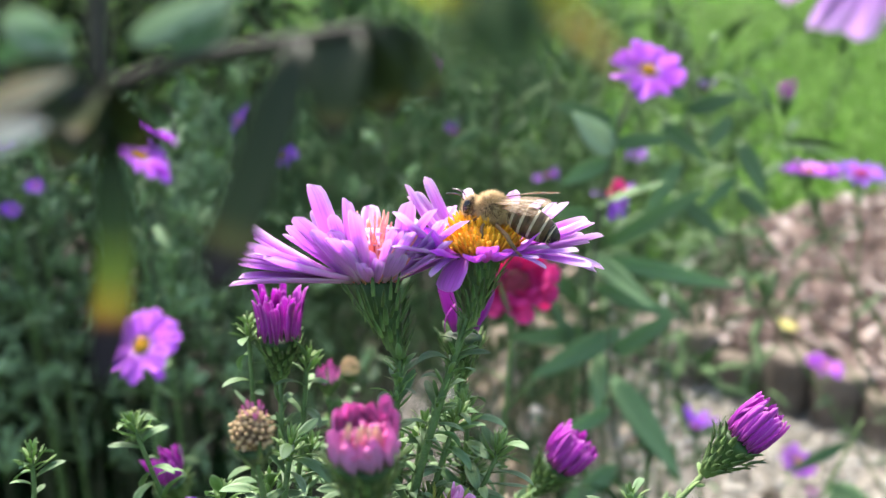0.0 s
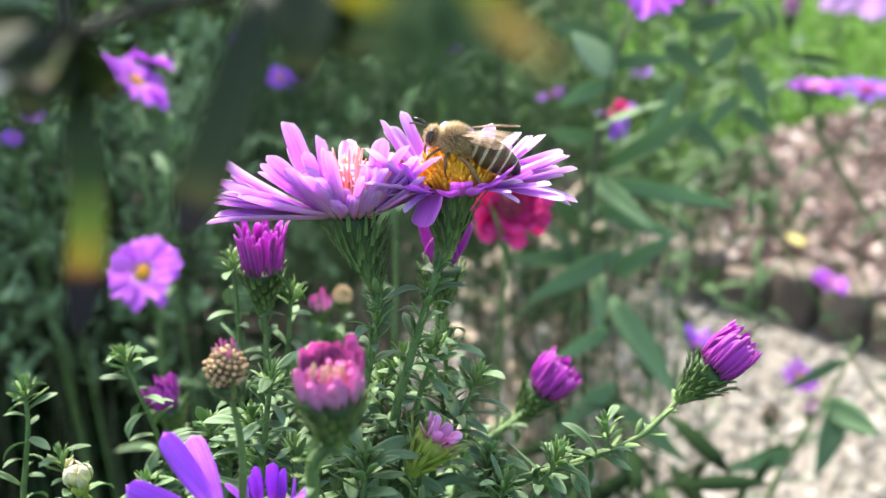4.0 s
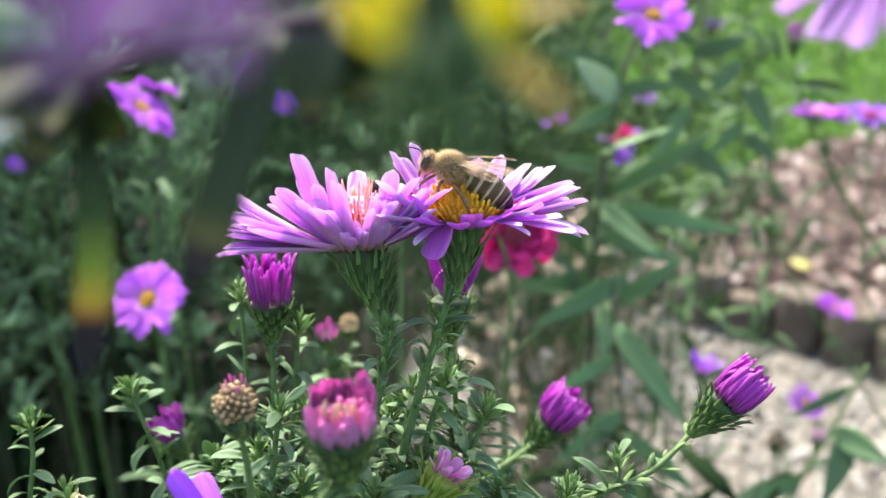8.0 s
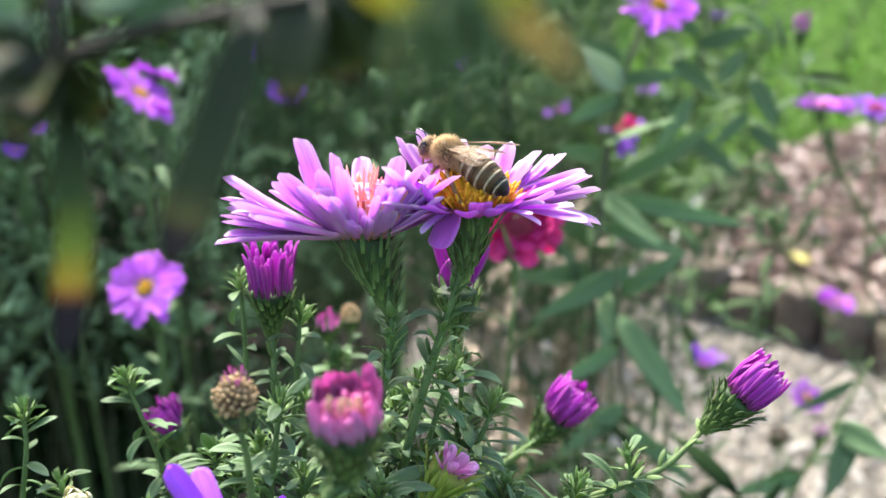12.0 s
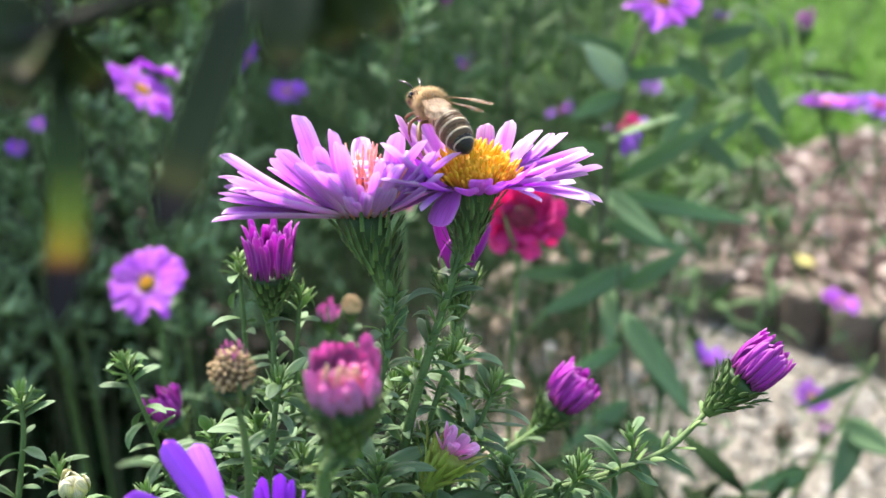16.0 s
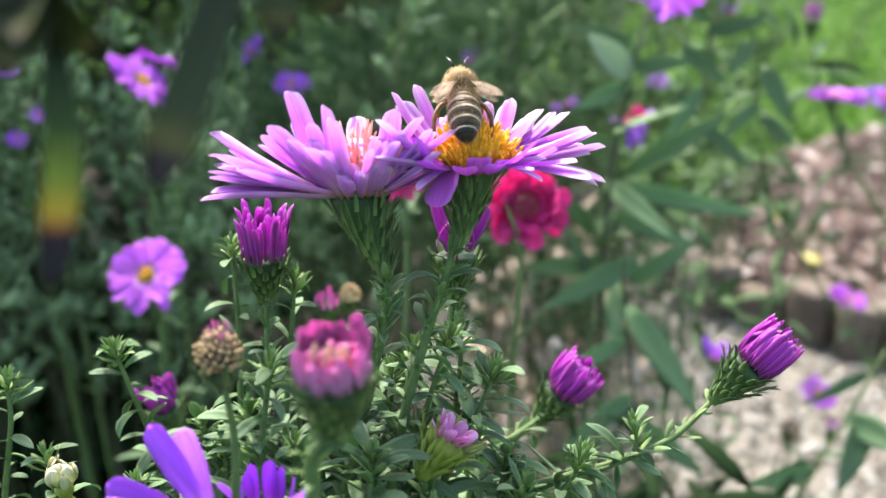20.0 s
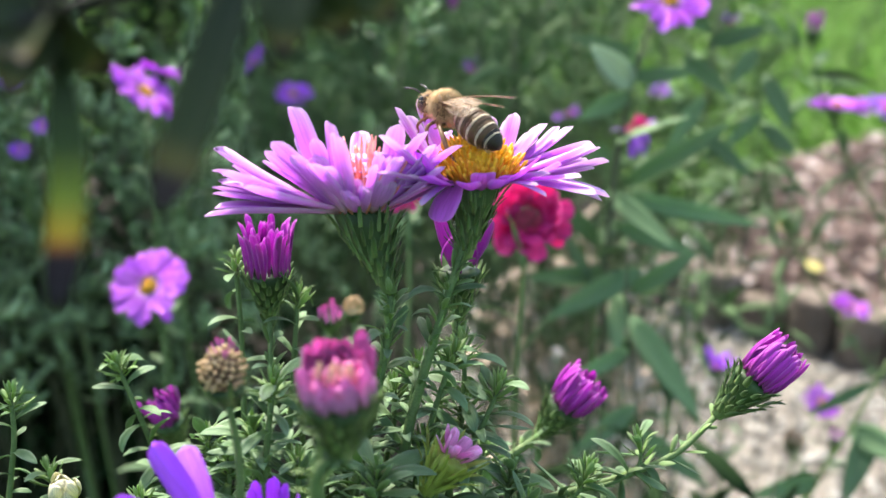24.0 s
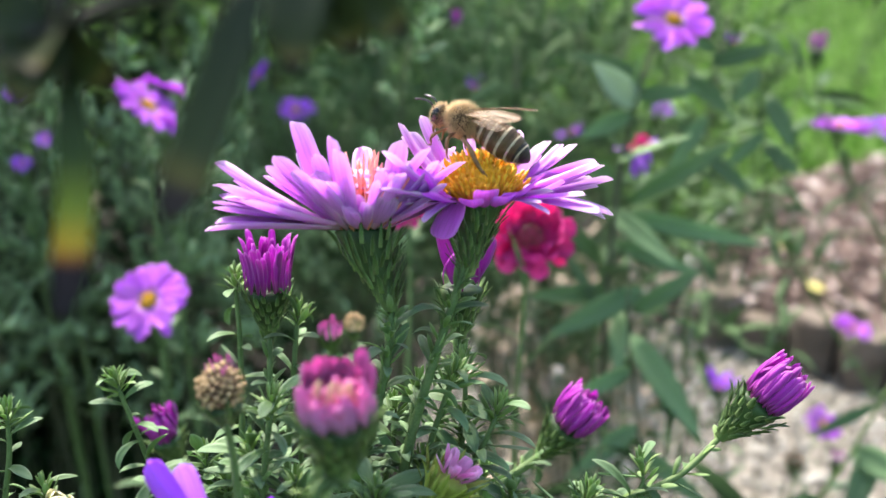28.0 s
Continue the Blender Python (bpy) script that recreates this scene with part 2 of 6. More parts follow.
DISC = mottled("golden_florets", (0.74, 0.31, 0.015), (0.98, 0.64, 0.05), 500, rough=0.55, random_hue=0.15)
ORANGE = mottled("orange_florets", (0.88, 0.24, 0.22), (0.97, 0.52, 0.38), 900, rough=0.55)
PINK_TUBE = mottled("pink_tubes", (0.50, 0.07, 0.26), (0.72, 0.20, 0.44), 500, rough=0.6)
SEED = mottled("dry_seed", (0.22, 0.12, 0.05), (0.78, 0.58, 0.32), 700, rough=0.8, bump=0.5)
HUSK = mottled("brown_husk", (0.05, 0.03, 0.018), (0.18, 0.11, 0.06), 300, rough=0.85, bump=0.4)
PIP = mottled("dark_red_disc", (0.40, 0.04, 0.09), (0.68, 0.12, 0.20), 600, rough=0.6)
SOIL = mottled("dark_soil", (0.015, 0.012, 0.008), (0.05, 0.038, 0.025), 30, rough=0.95, bump=0.8)
LAWN = mottled("lawn_turf", (0.03, 0.075, 0.011), (0.065, 0.16, 0.02), 6, rough=1.0, bump=0.5, fine=14, spec=0.0)
GRAVEL = mottled("gravel_bed", (0.15, 0.13, 0.10), (0.32, 0.29, 0.245), 40, rough=0.9, bump=0.8)
MULCH = mottled("mulch_bed", (0.04, 0.028, 0.021), (0.11, 0.08, 0.062), 30, rough=0.95, bump=0.8)
LOG = mottled("weathered_log", (0.06, 0.05, 0.04), (0.20, 0.165, 0.13), 18, rough=0.9, bump=0.7, random_hue=0.3)
LOG_END = mottled("log_end_grain", (0.10, 0.08, 0.06), (0.25, 0.20, 0.15), 30, rough=0.9, bump=0.5, random_hue=0.2)
EDGING = mottled("grey_edging", (0.20, 0.22, 0.20), (0.36, 0.38, 0.35), 12, rough=0.85, bump=0.4)


def island_material(name, stops, rough=0.9, bump=0.0):
    m, nt, nodes, links, b = node_material(name)
    g = nodes.new("ShaderNodeNewGeometry")
    r = ramp(nodes, stops)
    links.new(g.outputs["Random Per Island"], r.inputs[0])
    tc, n = nodes.new("ShaderNodeTexCoord"), nodes.new("ShaderNodeTexNoise")
    n.inputs["Scale"].default_value = 120
    links.new(tc.outputs["Object"], n.inputs["Vector"])
    hsv = nodes.new("ShaderNodeHueSaturation")
    mr = nodes.new("ShaderNodeMapRange")
    mr.inputs["To Min"].default_value, mr.inputs["To Max"].default_value = 0.6, 1.4
    links.new(n.outputs[0], mr.inputs["Value"])
    links.new(mr.outputs[0], hsv.inputs["Value"])
    links.new(r.outputs[0], hsv.inputs["Color"])
    links.new(hsv.outputs[0], b.inputs["Base Color"])
    b.inputs["Roughness"].default_value = rough
    b.inputs["Specular IOR Level"].default_value = 0.2
    return m


CHIP = island_material("bark_chips", [(0.0, (0.02, 0.013, 0.010)), (0.4, (0.10, 0.066, 0.052)), (0.75, (0.22, 0.155, 0.125)), (0.9, (0.38, 0.30, 0.25)), (1.0, (0.62, 0.54, 0.47))])
PEBBLE = island_material("pebbles", [(0.0, (0.10, 0.088, 0.068)), (0.3, (0.21, 0.19, 0.155)), (0.7, (0.33, 0.31, 0.255)), (1.0, (0.58, 0.55, 0.48))], rough=0.8)


# ---- mesh tools ----
def shape(name, verts, faces, uvs=None, smooth=True):
    me = bpy.data.meshes.new(name)
    me.from_pydata(verts, [], faces)
    if uvs is not None:
        layer = me.uv_layers.new()
        index = np.zeros(len(me.loops), dtype=np.int32)
        me.loops.foreach_get("vertex_index", index)
        layer.data.foreach_set("uv", np.asarray(uvs, dtype=np.float32)[index].ravel())
    if smooth:
        me.polygons.foreach_set("use_smooth", [True] * len(me.polygons))
    me.update()
    return me


def part(name, data, material, parent, label="", m=None):
    """Links a mesh as one object under a thing or under a part."""
    if material is not None and not data.materials:
        data.materials.append(material)
    ob = new(name, data)
    ob.parent = parent
    if m is not None:
        ob.matrix_basis = m
    return tagged(ob, label)


def thing(name, at, label, category, group="", kind=""):
    ob = new(name)
    ob.empty_display_size = 0.01
    ob.location = at
    return tagged(ob, label, category, group, kind)


def tube_data(points, radii, sides=7, ridge=0.0):
    """A rod through points, capped at both ends."""
    pts = [Vector(p) for p in points]
    verts, faces, uvs = [], [], []
    side = Vector((1, 0, 0))
    for i, p in enumerate(pts):
        way = (pts[min(i + 1, len(pts) - 1)] - pts[max(i - 1, 0)]).normalized()
        side = (side - way * side.dot(way))
        side = side.normalized() if side.length > 1e-9 else way.orthogonal().normalized()
        other = way.cross(side)
        r = radii[i] if hasattr(radii, "__len__") else radii
        for k in range(sides):
            a = 2 * math.pi * k / sides
            q = r * (1 + ridge * (k % 2))
            verts.append(p + side * (q * math.cos(a)) + other * (q * math.sin(a)))
            uvs.append((k / sides, i / (len(pts) - 1)))
    for i in range(len(pts) - 1):
        for k in range(sides):
            a, b = i * sides + k, i * sides + (k + 1) % sides
            faces.append((a, b, b + sides, a + sides))
    faces.append(tuple(reversed(range(sides))))
    faces.append(tuple(range((len(pts) - 1) * sides, len(pts) * sides)))
    return verts, faces, uvs


def tube(name, points, radii, sides=7, ridge=0.0):
    return shape(name, *tube_data(points, radii, sides, ridge))


def curve_points(points, n):
    """A smooth line through points that may lie near or far from one another."""
    p = [Vector(q) for q in points]
    p = [p[0] * 2 - p[1], *p, p[-1] * 2 - p[-2]]
    out = []
    for i in range(1, len(p) - 2):
        a, b, c, d = p[i - 1:i + 3]
        t0 = 0.0
        t1 = t0 + max(1e-6, (b - a).length) ** 0.5
        t2 = t1 + max(1e-6, (c - b).length) ** 0.5
        t3 = t2 + max(1e-6, (d - c).length) ** 0.5
        for k in range(n):
            t = t1 + (t2 - t1) * k / n
            a1 = a * ((t1 - t) / (t1 - t0)) + b * ((t - t0) / (t1 - t0))
            a2 = b * ((t2 - t) / (t2 - t1)) + c * ((t - t1) / (t2 - t1))
            a3 = c * ((t3 - t) / (t3 - t2)) + d * ((t - t2) / (t3 - t2))
            b1 = a1 * ((t2 - t) / (t2 - t0)) + a2 * ((t - t0) / (t2 - t0))
            b2 = a2 * ((t3 - t) / (t3 - t1)) + a3 * ((t - t1) / (t3 - t1))
            out.append(b1 * ((t2 - t) / (t2 - t1)) + b2 * ((t - t1) / (t2 - t1)))
    out.append(p[-2])
    return out


def blade_data(length, width, kind="petal", curl=0.3, cup=0.25, thick=0.00012, n=7, twist=0.0, wave=0.0, notch=0.0):
    """A petal or leaf along +y with its face to +z: two skins joined at the rim."""
    verts, faces, uvs = [], [], []
    y = z = ang = 0.0
    cols = 5 if n > 5 else 3
    rows = []
    for i in range(n + 1):
        s = 1 - (1 - i / n) ** 1.45 if kind in ("petal", "strap", "spoon") else i / n
        if kind == "petal":
            w = (0.32 + 0.68 * min(1, s / 0.5) ** 0.8) * (0.24 + 0.76 * math.sqrt(max(0.0, 1 - max(0, (s - 0.80) / 0.20) ** 2.2)))
        elif kind == "strap":
            w = (0.45 + 0.55 * min(1, s / 0.25)) * (1 - max(0, (s - 0.8) / 0.2) ** 2 * 0.75)
        elif kind == "spoon":
            w = (0.30 + 0.70 * min(1, s / 0.52) ** 1.2) * (0.08 + 0.92 * max(0.0, 1 - max(0, (s - 0.52) / 0.48) ** 2.3) ** 0.8)
        elif kind == "lance":
            w = math.sin(math.pi * min(1, s ** 0.75 * 0.97 + 0.03)) ** 0.85 + 0.04
        else:
            w = (1 - s) ** 0.7 * (0.6 + 0.9 * s) + 0.04
        w *= width / 2
        tw = twist * s
        row = []
        for j in range(cols):
            u = j / (cols - 1) * 2 - 1
            dx, dz = u * w, cup * w * u * u + wave * math.sin(5 * s + u) * w
            dx, dz = dx * math.cos(tw) - dz * math.sin(tw), dx * math.sin(tw) + dz * math.cos(tw)
            back = notch * length * abs(u) ** 2 * (s ** 6) * -1
            row.append((dx, y - dz * math.sin(ang) + back, z + dz * math.cos(ang)))
            uvs.append((j / (cols - 1), s))
        rows.append(row)
        nxt = 1 - (1 - (i + 1) / n) ** 1.45 if kind in ("petal", "strap", "spoon") and i < n else (i + 1) / n
        step = length * (nxt - s)
        ang = curl * (s + nxt) / 2
        y += step * math.cos(ang)
        z += step * math.sin(ang)
    verts = [v for row in rows for v in row]
    top = len(verts)
    verts += [(x, yy, zz - thick * (0.3 + 0.7 * (1 - abs(2 * j / (cols - 1) - 1)))) for row in rows for j, (x, yy, zz) in enumerate(row)]
    uvs += uvs
    for i in range(n):
        for j in range(cols - 1):
            a = i * cols + j
            q = (a, a + 1, a + cols + 1, a + cols)
            faces.append(q)
            faces.append(tuple(top + v for v in reversed(q)))
    rim = [j for j in range(cols)] + [i * cols + cols - 1 for i in range(1, n + 1)] + [n * cols + j for j in range(cols - 2, -1, -1)] + [i * cols for i in range(n - 1, 0, -1)]
    for a, b in zip(rim, rim[1:] + rim[:1]):
        faces.append((b, a, top + a, top + b))
    return verts, faces, uvs


def blade(name, *args, **kw):
    return shape(name, *blade_data(*args, **kw))


def scatter(name, base, matrices, smooth=True):
    """Many copies of one small shape in one mesh, each at its own pose."""
    bv, bf, bu = base
    v0 = np.array([tuple(v) for v in bv], dtype=np.float64)
    ms = np.array([[tuple(r) for r in m] for m in matrices])
    v = np.einsum("nij,kj->nki", ms[:, :3, :3], v0) + ms[:, None, :3, 3]
    nv = len(v0)
    sizes = {len(f) for f in bf}
    faces = []
    off = (np.arange(len(ms)) * nv)[:, None, None]
    for k in sizes:
        f = np.array([q for q in bf if len(q) == k])
        faces += (f[None] + off).reshape(-1, k).tolist()
    return shape(name, v.reshape(-1, 3).tolist(), faces, np.tile(np.array(bu), (len(ms), 1)) if bu is not None else None, smooth)


def revolve(name, profile, sides=14):
    """A body turned round z; profile is (radius, height) from bottom to top."""
    verts, faces, uvs = [], [], []
    for i, (r, z) in enumerate(profile):
        for k in range(sides):
            a = 2 * math.pi * k / sides
            verts.append((r * math.cos(a), r * math.sin(a), z))
            uvs.append((k / sides, i / (len(profile) - 1)))
    for i in range(len(profile) - 1):
        for k in range(sides):
            a, b = i * sides + k, i * sides + (k + 1) % sides
            faces.append((a, b, b + sides, a + sides))
    faces.append(tuple(reversed(range(sides))))
    faces.append(tuple(range((len(profile) - 1) * sides, len(profile) * sides)))
    return shape(name, verts, faces, uvs)


def facing(at, way, spin=0.0):
    """A pose at a point whose z looks along way; y then lies as near the world's up as it can."""
    z = Vector(way).normalized()
    x = Vector((0, 0, 1)).cross(z)
    x = x.normalized() if x.length > 1e-6 else Vector((1, 0, 0))
    y = z.cross(x)
    m = Matrix((x, y, z)).transposed().to_4x4()
    return Matrix.Translation(at) @ m @ Matrix.Rotation(radians(spin), 4, "Z")


def along(at, way, roll=0.0, scale=1.0):
    """A pose at a point whose y runs along way with its face towards the sky."""
    y = Vector(way).normalized()
    x = y.cross(Vector((0, 0, 1)))
    x = x.normalized() if x.length > 1e-6 else Vector((1, 0, 0))
    z = x.cross(y)
    m = Matrix((x, y, z)).transposed().to_4x4()
    return Matrix.Translation(at) @ m @ Matrix.Rotation(roll, 4, "Y") @ Matrix.Diagonal((scale, scale, scale, 1))


# ---- shared pieces of the asters ----
PETALS = {}


def petal_set(key, length, width, material, curls, kind="petal", cup=0.25, n=7, wave=0.05, notch=0.015):
    """A few alike petals with their own curl, twist and waviness."""
    made = []
    for k, c in enumerate(curls):
        me = blade(key, length * (0.9 + 0.05 * k), width * (0.9 + 0.08 * (k % 3)), kind, curl=c, cup=cup * (0.6 + 0.3 * (k % 3)), n=n,
                   twist=0.25 * ((k % 3) - 1), wave=wave * (k % 2 * 2 - 1), notch=notch)
        me.materials.append(material)
        made.append(me)
    PETALS[key] = made
    return made


petal_set("front_violet", 0.0125, 0.0046, VIOLET, (0.5, 0.3, 0.7, 0.15), n=9, cup=0.45)
petal_set("long_violet", 0.0166, 0.0037, VIOLET, (0.25, 0.0, 0.5, 0.1, -0.15, 0.35), n=9, cup=0.4)
petal_set("right_violet", 0.0150, 0.0027, VIOLET_DEEP, (0.15, -0.35, 0.3, -0.1, 0.45, -0.2), n=9, cup=0.5)
petal_set("broad_violet", 0.0150, 0.0052, RICH, (0.5, 0.2, 0.9, 0.0), n=9, cup=0.4)
petal_set("violet", 0.0124, 0.0047, FAR_VIOLET, (0.1, -0.1, 0.2, -0.25), n=5)
petal_set("wide_violet", 0.0122, 0.0060, FAR_VIOLET, (0.2, -0.2, 0.35, -0.4), n=6, wave=0.12)
petal_set("near_violet", 0.0150, 0.0060, NEAR_VIOLET, (0.2, -0.3, 0.35, -0.5), n=6)
petal_set("flat_violet", 0.0125, 0.0050, FAR_VIOLET, (0.06, -0.08, 0.12, -0.14), n=6, wave=0.04)
petal_set("blue_violet", 0.0128, 0.0033, BLUE_VIOLET, (0.2, -0.25, 0.3, -0.4), n=8)
petal_set("lilac", 0.0150, 0.0060, LILAC, (0.2, -0.3, 0.35, -0.5), n=6)
petal_set("magenta", 0.0074, 0.0012, MAGENTA, (1.1, 0.8, 1.3, 0.95, 0.6), cup=0.5, n=6)
petal_set("open_magenta", 0.0085, 0.0015, MAGENTA, (0.1, -0.2, 0.25, 0.0, -0.45), cup=0.5, n=5)
petal_set("pink", 0.0066, 0.0023, PINK, (0.5, 0.25, 0.65, 0.4), cup=0.5, n=7)
petal_set("quill", 0.0056, 0.0010, QUILL, (0.7, 0.4, 0.9, 0.6), cup=0.9, n=6)
petal_set("pale_pink", 0.0050, 0.0026, PALE_PINK, (0.3, 0.0, 0.5, -0.2), n=7)
petal_set("cream_scale", 0.0042, 0.0018, CREAM_BUD, (2.0, 1.8, 2.2), n=6, cup=0.5)
petal_set("crimson", 0.0100, 0.0056, RED, (0.5, 0.1, 0.8, -0.2), n=6, wave=0.15)
petal_set("bract", 0.0040, 0.0011, BRACT, (0.1, -0.3, -0.15, 0.2), kind="spear", n=4, cup=0.2)
petal_set("scale_bract", 0.0029, 0.0014, BRACT, (0.1, -0.3, -0.15, -0.5), kind="spear", n=5, cup=0.3)
petal_set("lime_bract", 0.0050, 0.0013, LIME, (0.1, -0.5, -0.2, 0.2), kind="spear", n=4, cup=0.3)
petal_set("leaf", 0.0062, 0.0018, GREEN, (-1.1, -0.6, -1.7, 0.1, -0.9, -0.4), kind="spoon", n=6, cup=0.3)
petal_set("sprig_leaf", 0.0036, 0.0009, FRESH, (0.2, -0.4, 0.4, -0.9), kind="spoon", n=5, cup=0.35)
petal_set("long_leaf", 0.0300, 0.0048, WILLOW, (-0.6, -0.2, -1.0, 0.2), kind="lance", n=6, cup=0.3)


def dome(name, radius, height, count, floret, tall, colour, seed, splay=0.5):
    """A disc of tiny tube florets on a low dome, one mesh."""
    r = random.Random(seed)
    ms = []
    for k in range(count):
        q = math.sqrt((k + 0.5) / count)
        a = k * 2.39996
        x, y = radius * q * math.cos(a), radius * q * math.sin(a)
        z = height * (1 - q * q)
        way = Vector((x * splay, y * splay, radius)).normalized()
        way += Vector((r.uniform(-.2, .2), r.uniform(-.2, .2), 0))
        m = facing((x, y, z), way) @ Matrix.Diagonal((1, 1, tall * r.uniform(0.6, 1.25), 1))
        ms.append(m)
    base = tube_data([(0, 0, -0.1), (0, 0, 0.55), (0, 0, 0.85), (0, 0, 1.0)], [floret * 0.55, floret * 0.6, floret, floret * 0.35], 5)
    me = scatter(name, base, ms)
    me.materials.append(colour)
    return me


DISCS = {
    "yellow": dome("disc", 0.0054, 0.0036, 300, 0.00030, 0.0032, DISC, 1, 0.9),
    "orange": dome("disc", 0.0040, 0.0022, 190, 0.00028, 0.0078, ORANGE, 2, 0.9),
    "small": dome("disc", 0.0036, 0.0012, 50, 0.0005, 0.0016, DISC, 3),
    "pink": dome("disc", 0.0034, 0.0008, 30, 0.0006, 0.0028, PINK_TUBE, 6, 0.2),
    "dark": dome("disc", 0.0036, 0.0014, 50, 0.0005, 0.0016, PIP, 5),
}


def calyx(height, top, foot):
    return revolve("flower_head", [(foot, -height), (foot * 1.2, -height * 0.85), (top * 0.52, -height * 0.55), (top * 0.80, -height * 0.2), (top * 0.9, -0.0004), (top * 0.7, 0.0003)])


CALYX = {}


def calyx_foot(at, way, height):
    return Vector(at) - Vector(way).normalized() * height * 0.97


def leaning(me, lean, height):
    """Shifts a calyx sideways towards its foot."""
    for v in me.vertices:
        v.co.x += lean.x * max(0, -v.co.z / height) ** 1.2
        v.co.y += lean.y * max(0, -v.co.z / height) ** 1.2
    return me


def head(parent, at, way, rays, petals, reach=0.0040, disc="small", calyx_size=(0.009, 0.0042, 0.0011), bracts=0, bract="bract", seed=1, spin=0.0, scale=1.0, label="", lean_to=None):
    """A flower head: green calyx with bracts, rays as rows of (count, tilt from, tilt to, size), and a disc."""
    r = random.Random(seed)
    if calyx_size not in CALYX:
        CALYX[calyx_size] = calyx(*calyx_size)
        CALYX[calyx_size].materials.append(LIME if bract == "lime_bract" else BRACT)
    me, lean = CALYX[calyx_size], Vector((0, 0, 0))
    if lean_to is not None:
        lean = facing((0, 0, 0), way, spin).to_3x3().transposed() @ (Vector(lean_to) - calyx_foot(at, way, calyx_size[0]))
        me = leaning(me.copy(), lean, calyx_size[0])
    body = part("flower_head", me, None, parent, label, facing(at, way, spin) @ Matrix.Diagonal((scale, scale, scale, 1)))
    height, top, foot = calyx_size
    for k in range(bracts):
        row = k / bracts
        z = -height * (0.92 - (0.80 if bract == "bract" else 0.86) * row)
        rad = foot + (top - foot) * min(1, (1 - (-z / height)) * 1.25)
        a = k * 2.39996
        m = Matrix.Translation((lean.x * (-z / height) ** 1.2, lean.y * (-z / height) ** 1.2, 0)) @ Matrix.Rotation(a, 4, "Z") @ Matrix.Translation((0, rad * 0.96, z)) @ Matrix.Rotation(radians(r.uniform(50, 76) + 6 * (1 - row)), 4, "X")
        part("bract", PETALS[bract][k % 4], None, body, "", m @ Matrix.Diagonal([r.uniform(0.75, 1.1)] * 3 + [1]))
    for count, low, high, size, *span in rays:
        a0, a1 = span or (0.0, 360.0)
        for k in range(count):
            a = a0 + (a1 - a0) * k / count + r.uniform(-9, 9) * (a1 - a0) / 360 + (0 if span else 17 * low)
            m = (Matrix.Rotation(radians(a), 4, "Z") @ Matrix.Translation((0, reach * r.uniform(0.85, 1.05), 0.0003 * k % 0.0009))
                 @ Matrix.Rotation(radians(r.uniform(low, high)), 4, "X") @ Matrix.Rotation(radians(r.uniform(-14, 14)), 4, "Y"))
            q = size * r.uniform(0.84, 1.08)
            part("petal", r.choice(PETALS[petals]), None, body, "", m @ Matrix.Diagonal((q * r.uniform(0.85, 1.1), q, q, 1)))
    if disc:
        q = 0.72 if disc == "small" else 1.0
        part("disc", DISCS[disc], None, body, "", Matrix.Translation((0, 0, 0.0002)) @ Matrix.Diagonal((q, q, q, 1)))
    return body


def rooted(points, lean=0.0):
    """Carries a stem from the lowest of its points down to the ground, leaning a little."""
    low = Vector(points[-1])
    foot = Vector((low.x * 0.95 + 0.01 + lean, low.y + 0.05, 0.0))
    return [Vector(p) for p in points] + [low.lerp(foot, 0.35) + Vector((0.004, -0.006, 0)), foot]


def stalk(name, points, radius, label, category="aster", group="", leaves=0, leaf="leaf", leaf_size=1.0, top=0.0, bottom=0.5, seed=1, tip=0, material=None, tilt=(25, 60), lean=0.0, scales=0):
    """A stem from its head down to the ground with leaves up its length; returns the thing, its parts in world places less its foot."""
    r = random.Random(seed)
    line = curve_points(rooted(points, lean), 6)
    foot = line[-1].copy()
    ob = thing(name, foot, label, category, group)
    local = [p - foot for p in line]
    n = len(local)
    part("stem", tube("stem", local, [radius * (0.62 + 0.5 * i / n) for i in range(n)], 7, 0.12), material or STEM, ob)
    visible = [p for p in local if p.z > bottom]
    for k in range(leaves):
        s = top + (1 - top) * (k + r.uniform(0, 0.9)) / max(1, leaves)
        i = min(len(visible) - 2, int(s * (len(visible) - 1)))
        f = s * (len(visible) - 1) - i
        p = visible[i].lerp(visible[i + 1], max(0, min(1, f)))
        up = (visible[i] - visible[i + 1]).normalized()
        a = k * 2.39996 + r.uniform(-0.4, 0.4)
        out = (up.orthogonal().normalized() @ Matrix.Rotation(a, 3, up)).normalized()
        e = radians(r.uniform(*tilt))
        way = out * math.cos(e) + up * math.sin(e)
        q = leaf_size * r.uniform(0.7, 1.25)
        part("leaf", r.choice(PETALS[leaf]), None, ob, "", along(p, way, r.uniform(-0.5, 0.5), q))
    for k in range(scales):
        s = 0.01 + 0.5 * (k + r.random()) / scales
        i = min(len(visible) - 2, int(s * (len(visible) - 1)))
        up = (visible[i] - visible[i + 1]).normalized()
        p = visible[i].lerp(visible[i + 1], s * (len(visible) - 1) - i)
        out = (up.orthogonal().normalized() @ Matrix.Rotation(k * 2.39996, 3, up)).normalized()
        e = radians(r.uniform(38, 72))
        part("leaf", r.choice(PETALS["sprig_leaf"]), None, ob, "", along(p, out * math.cos(e) + up * math.sin(e), r.uniform(-0.5, 0.5), r.uniform(0.8, 1.3)))
    if tip:
        rosette(ob, local[0], local[0] - local[2], tip, seed, 1.0)
    return ob, foot


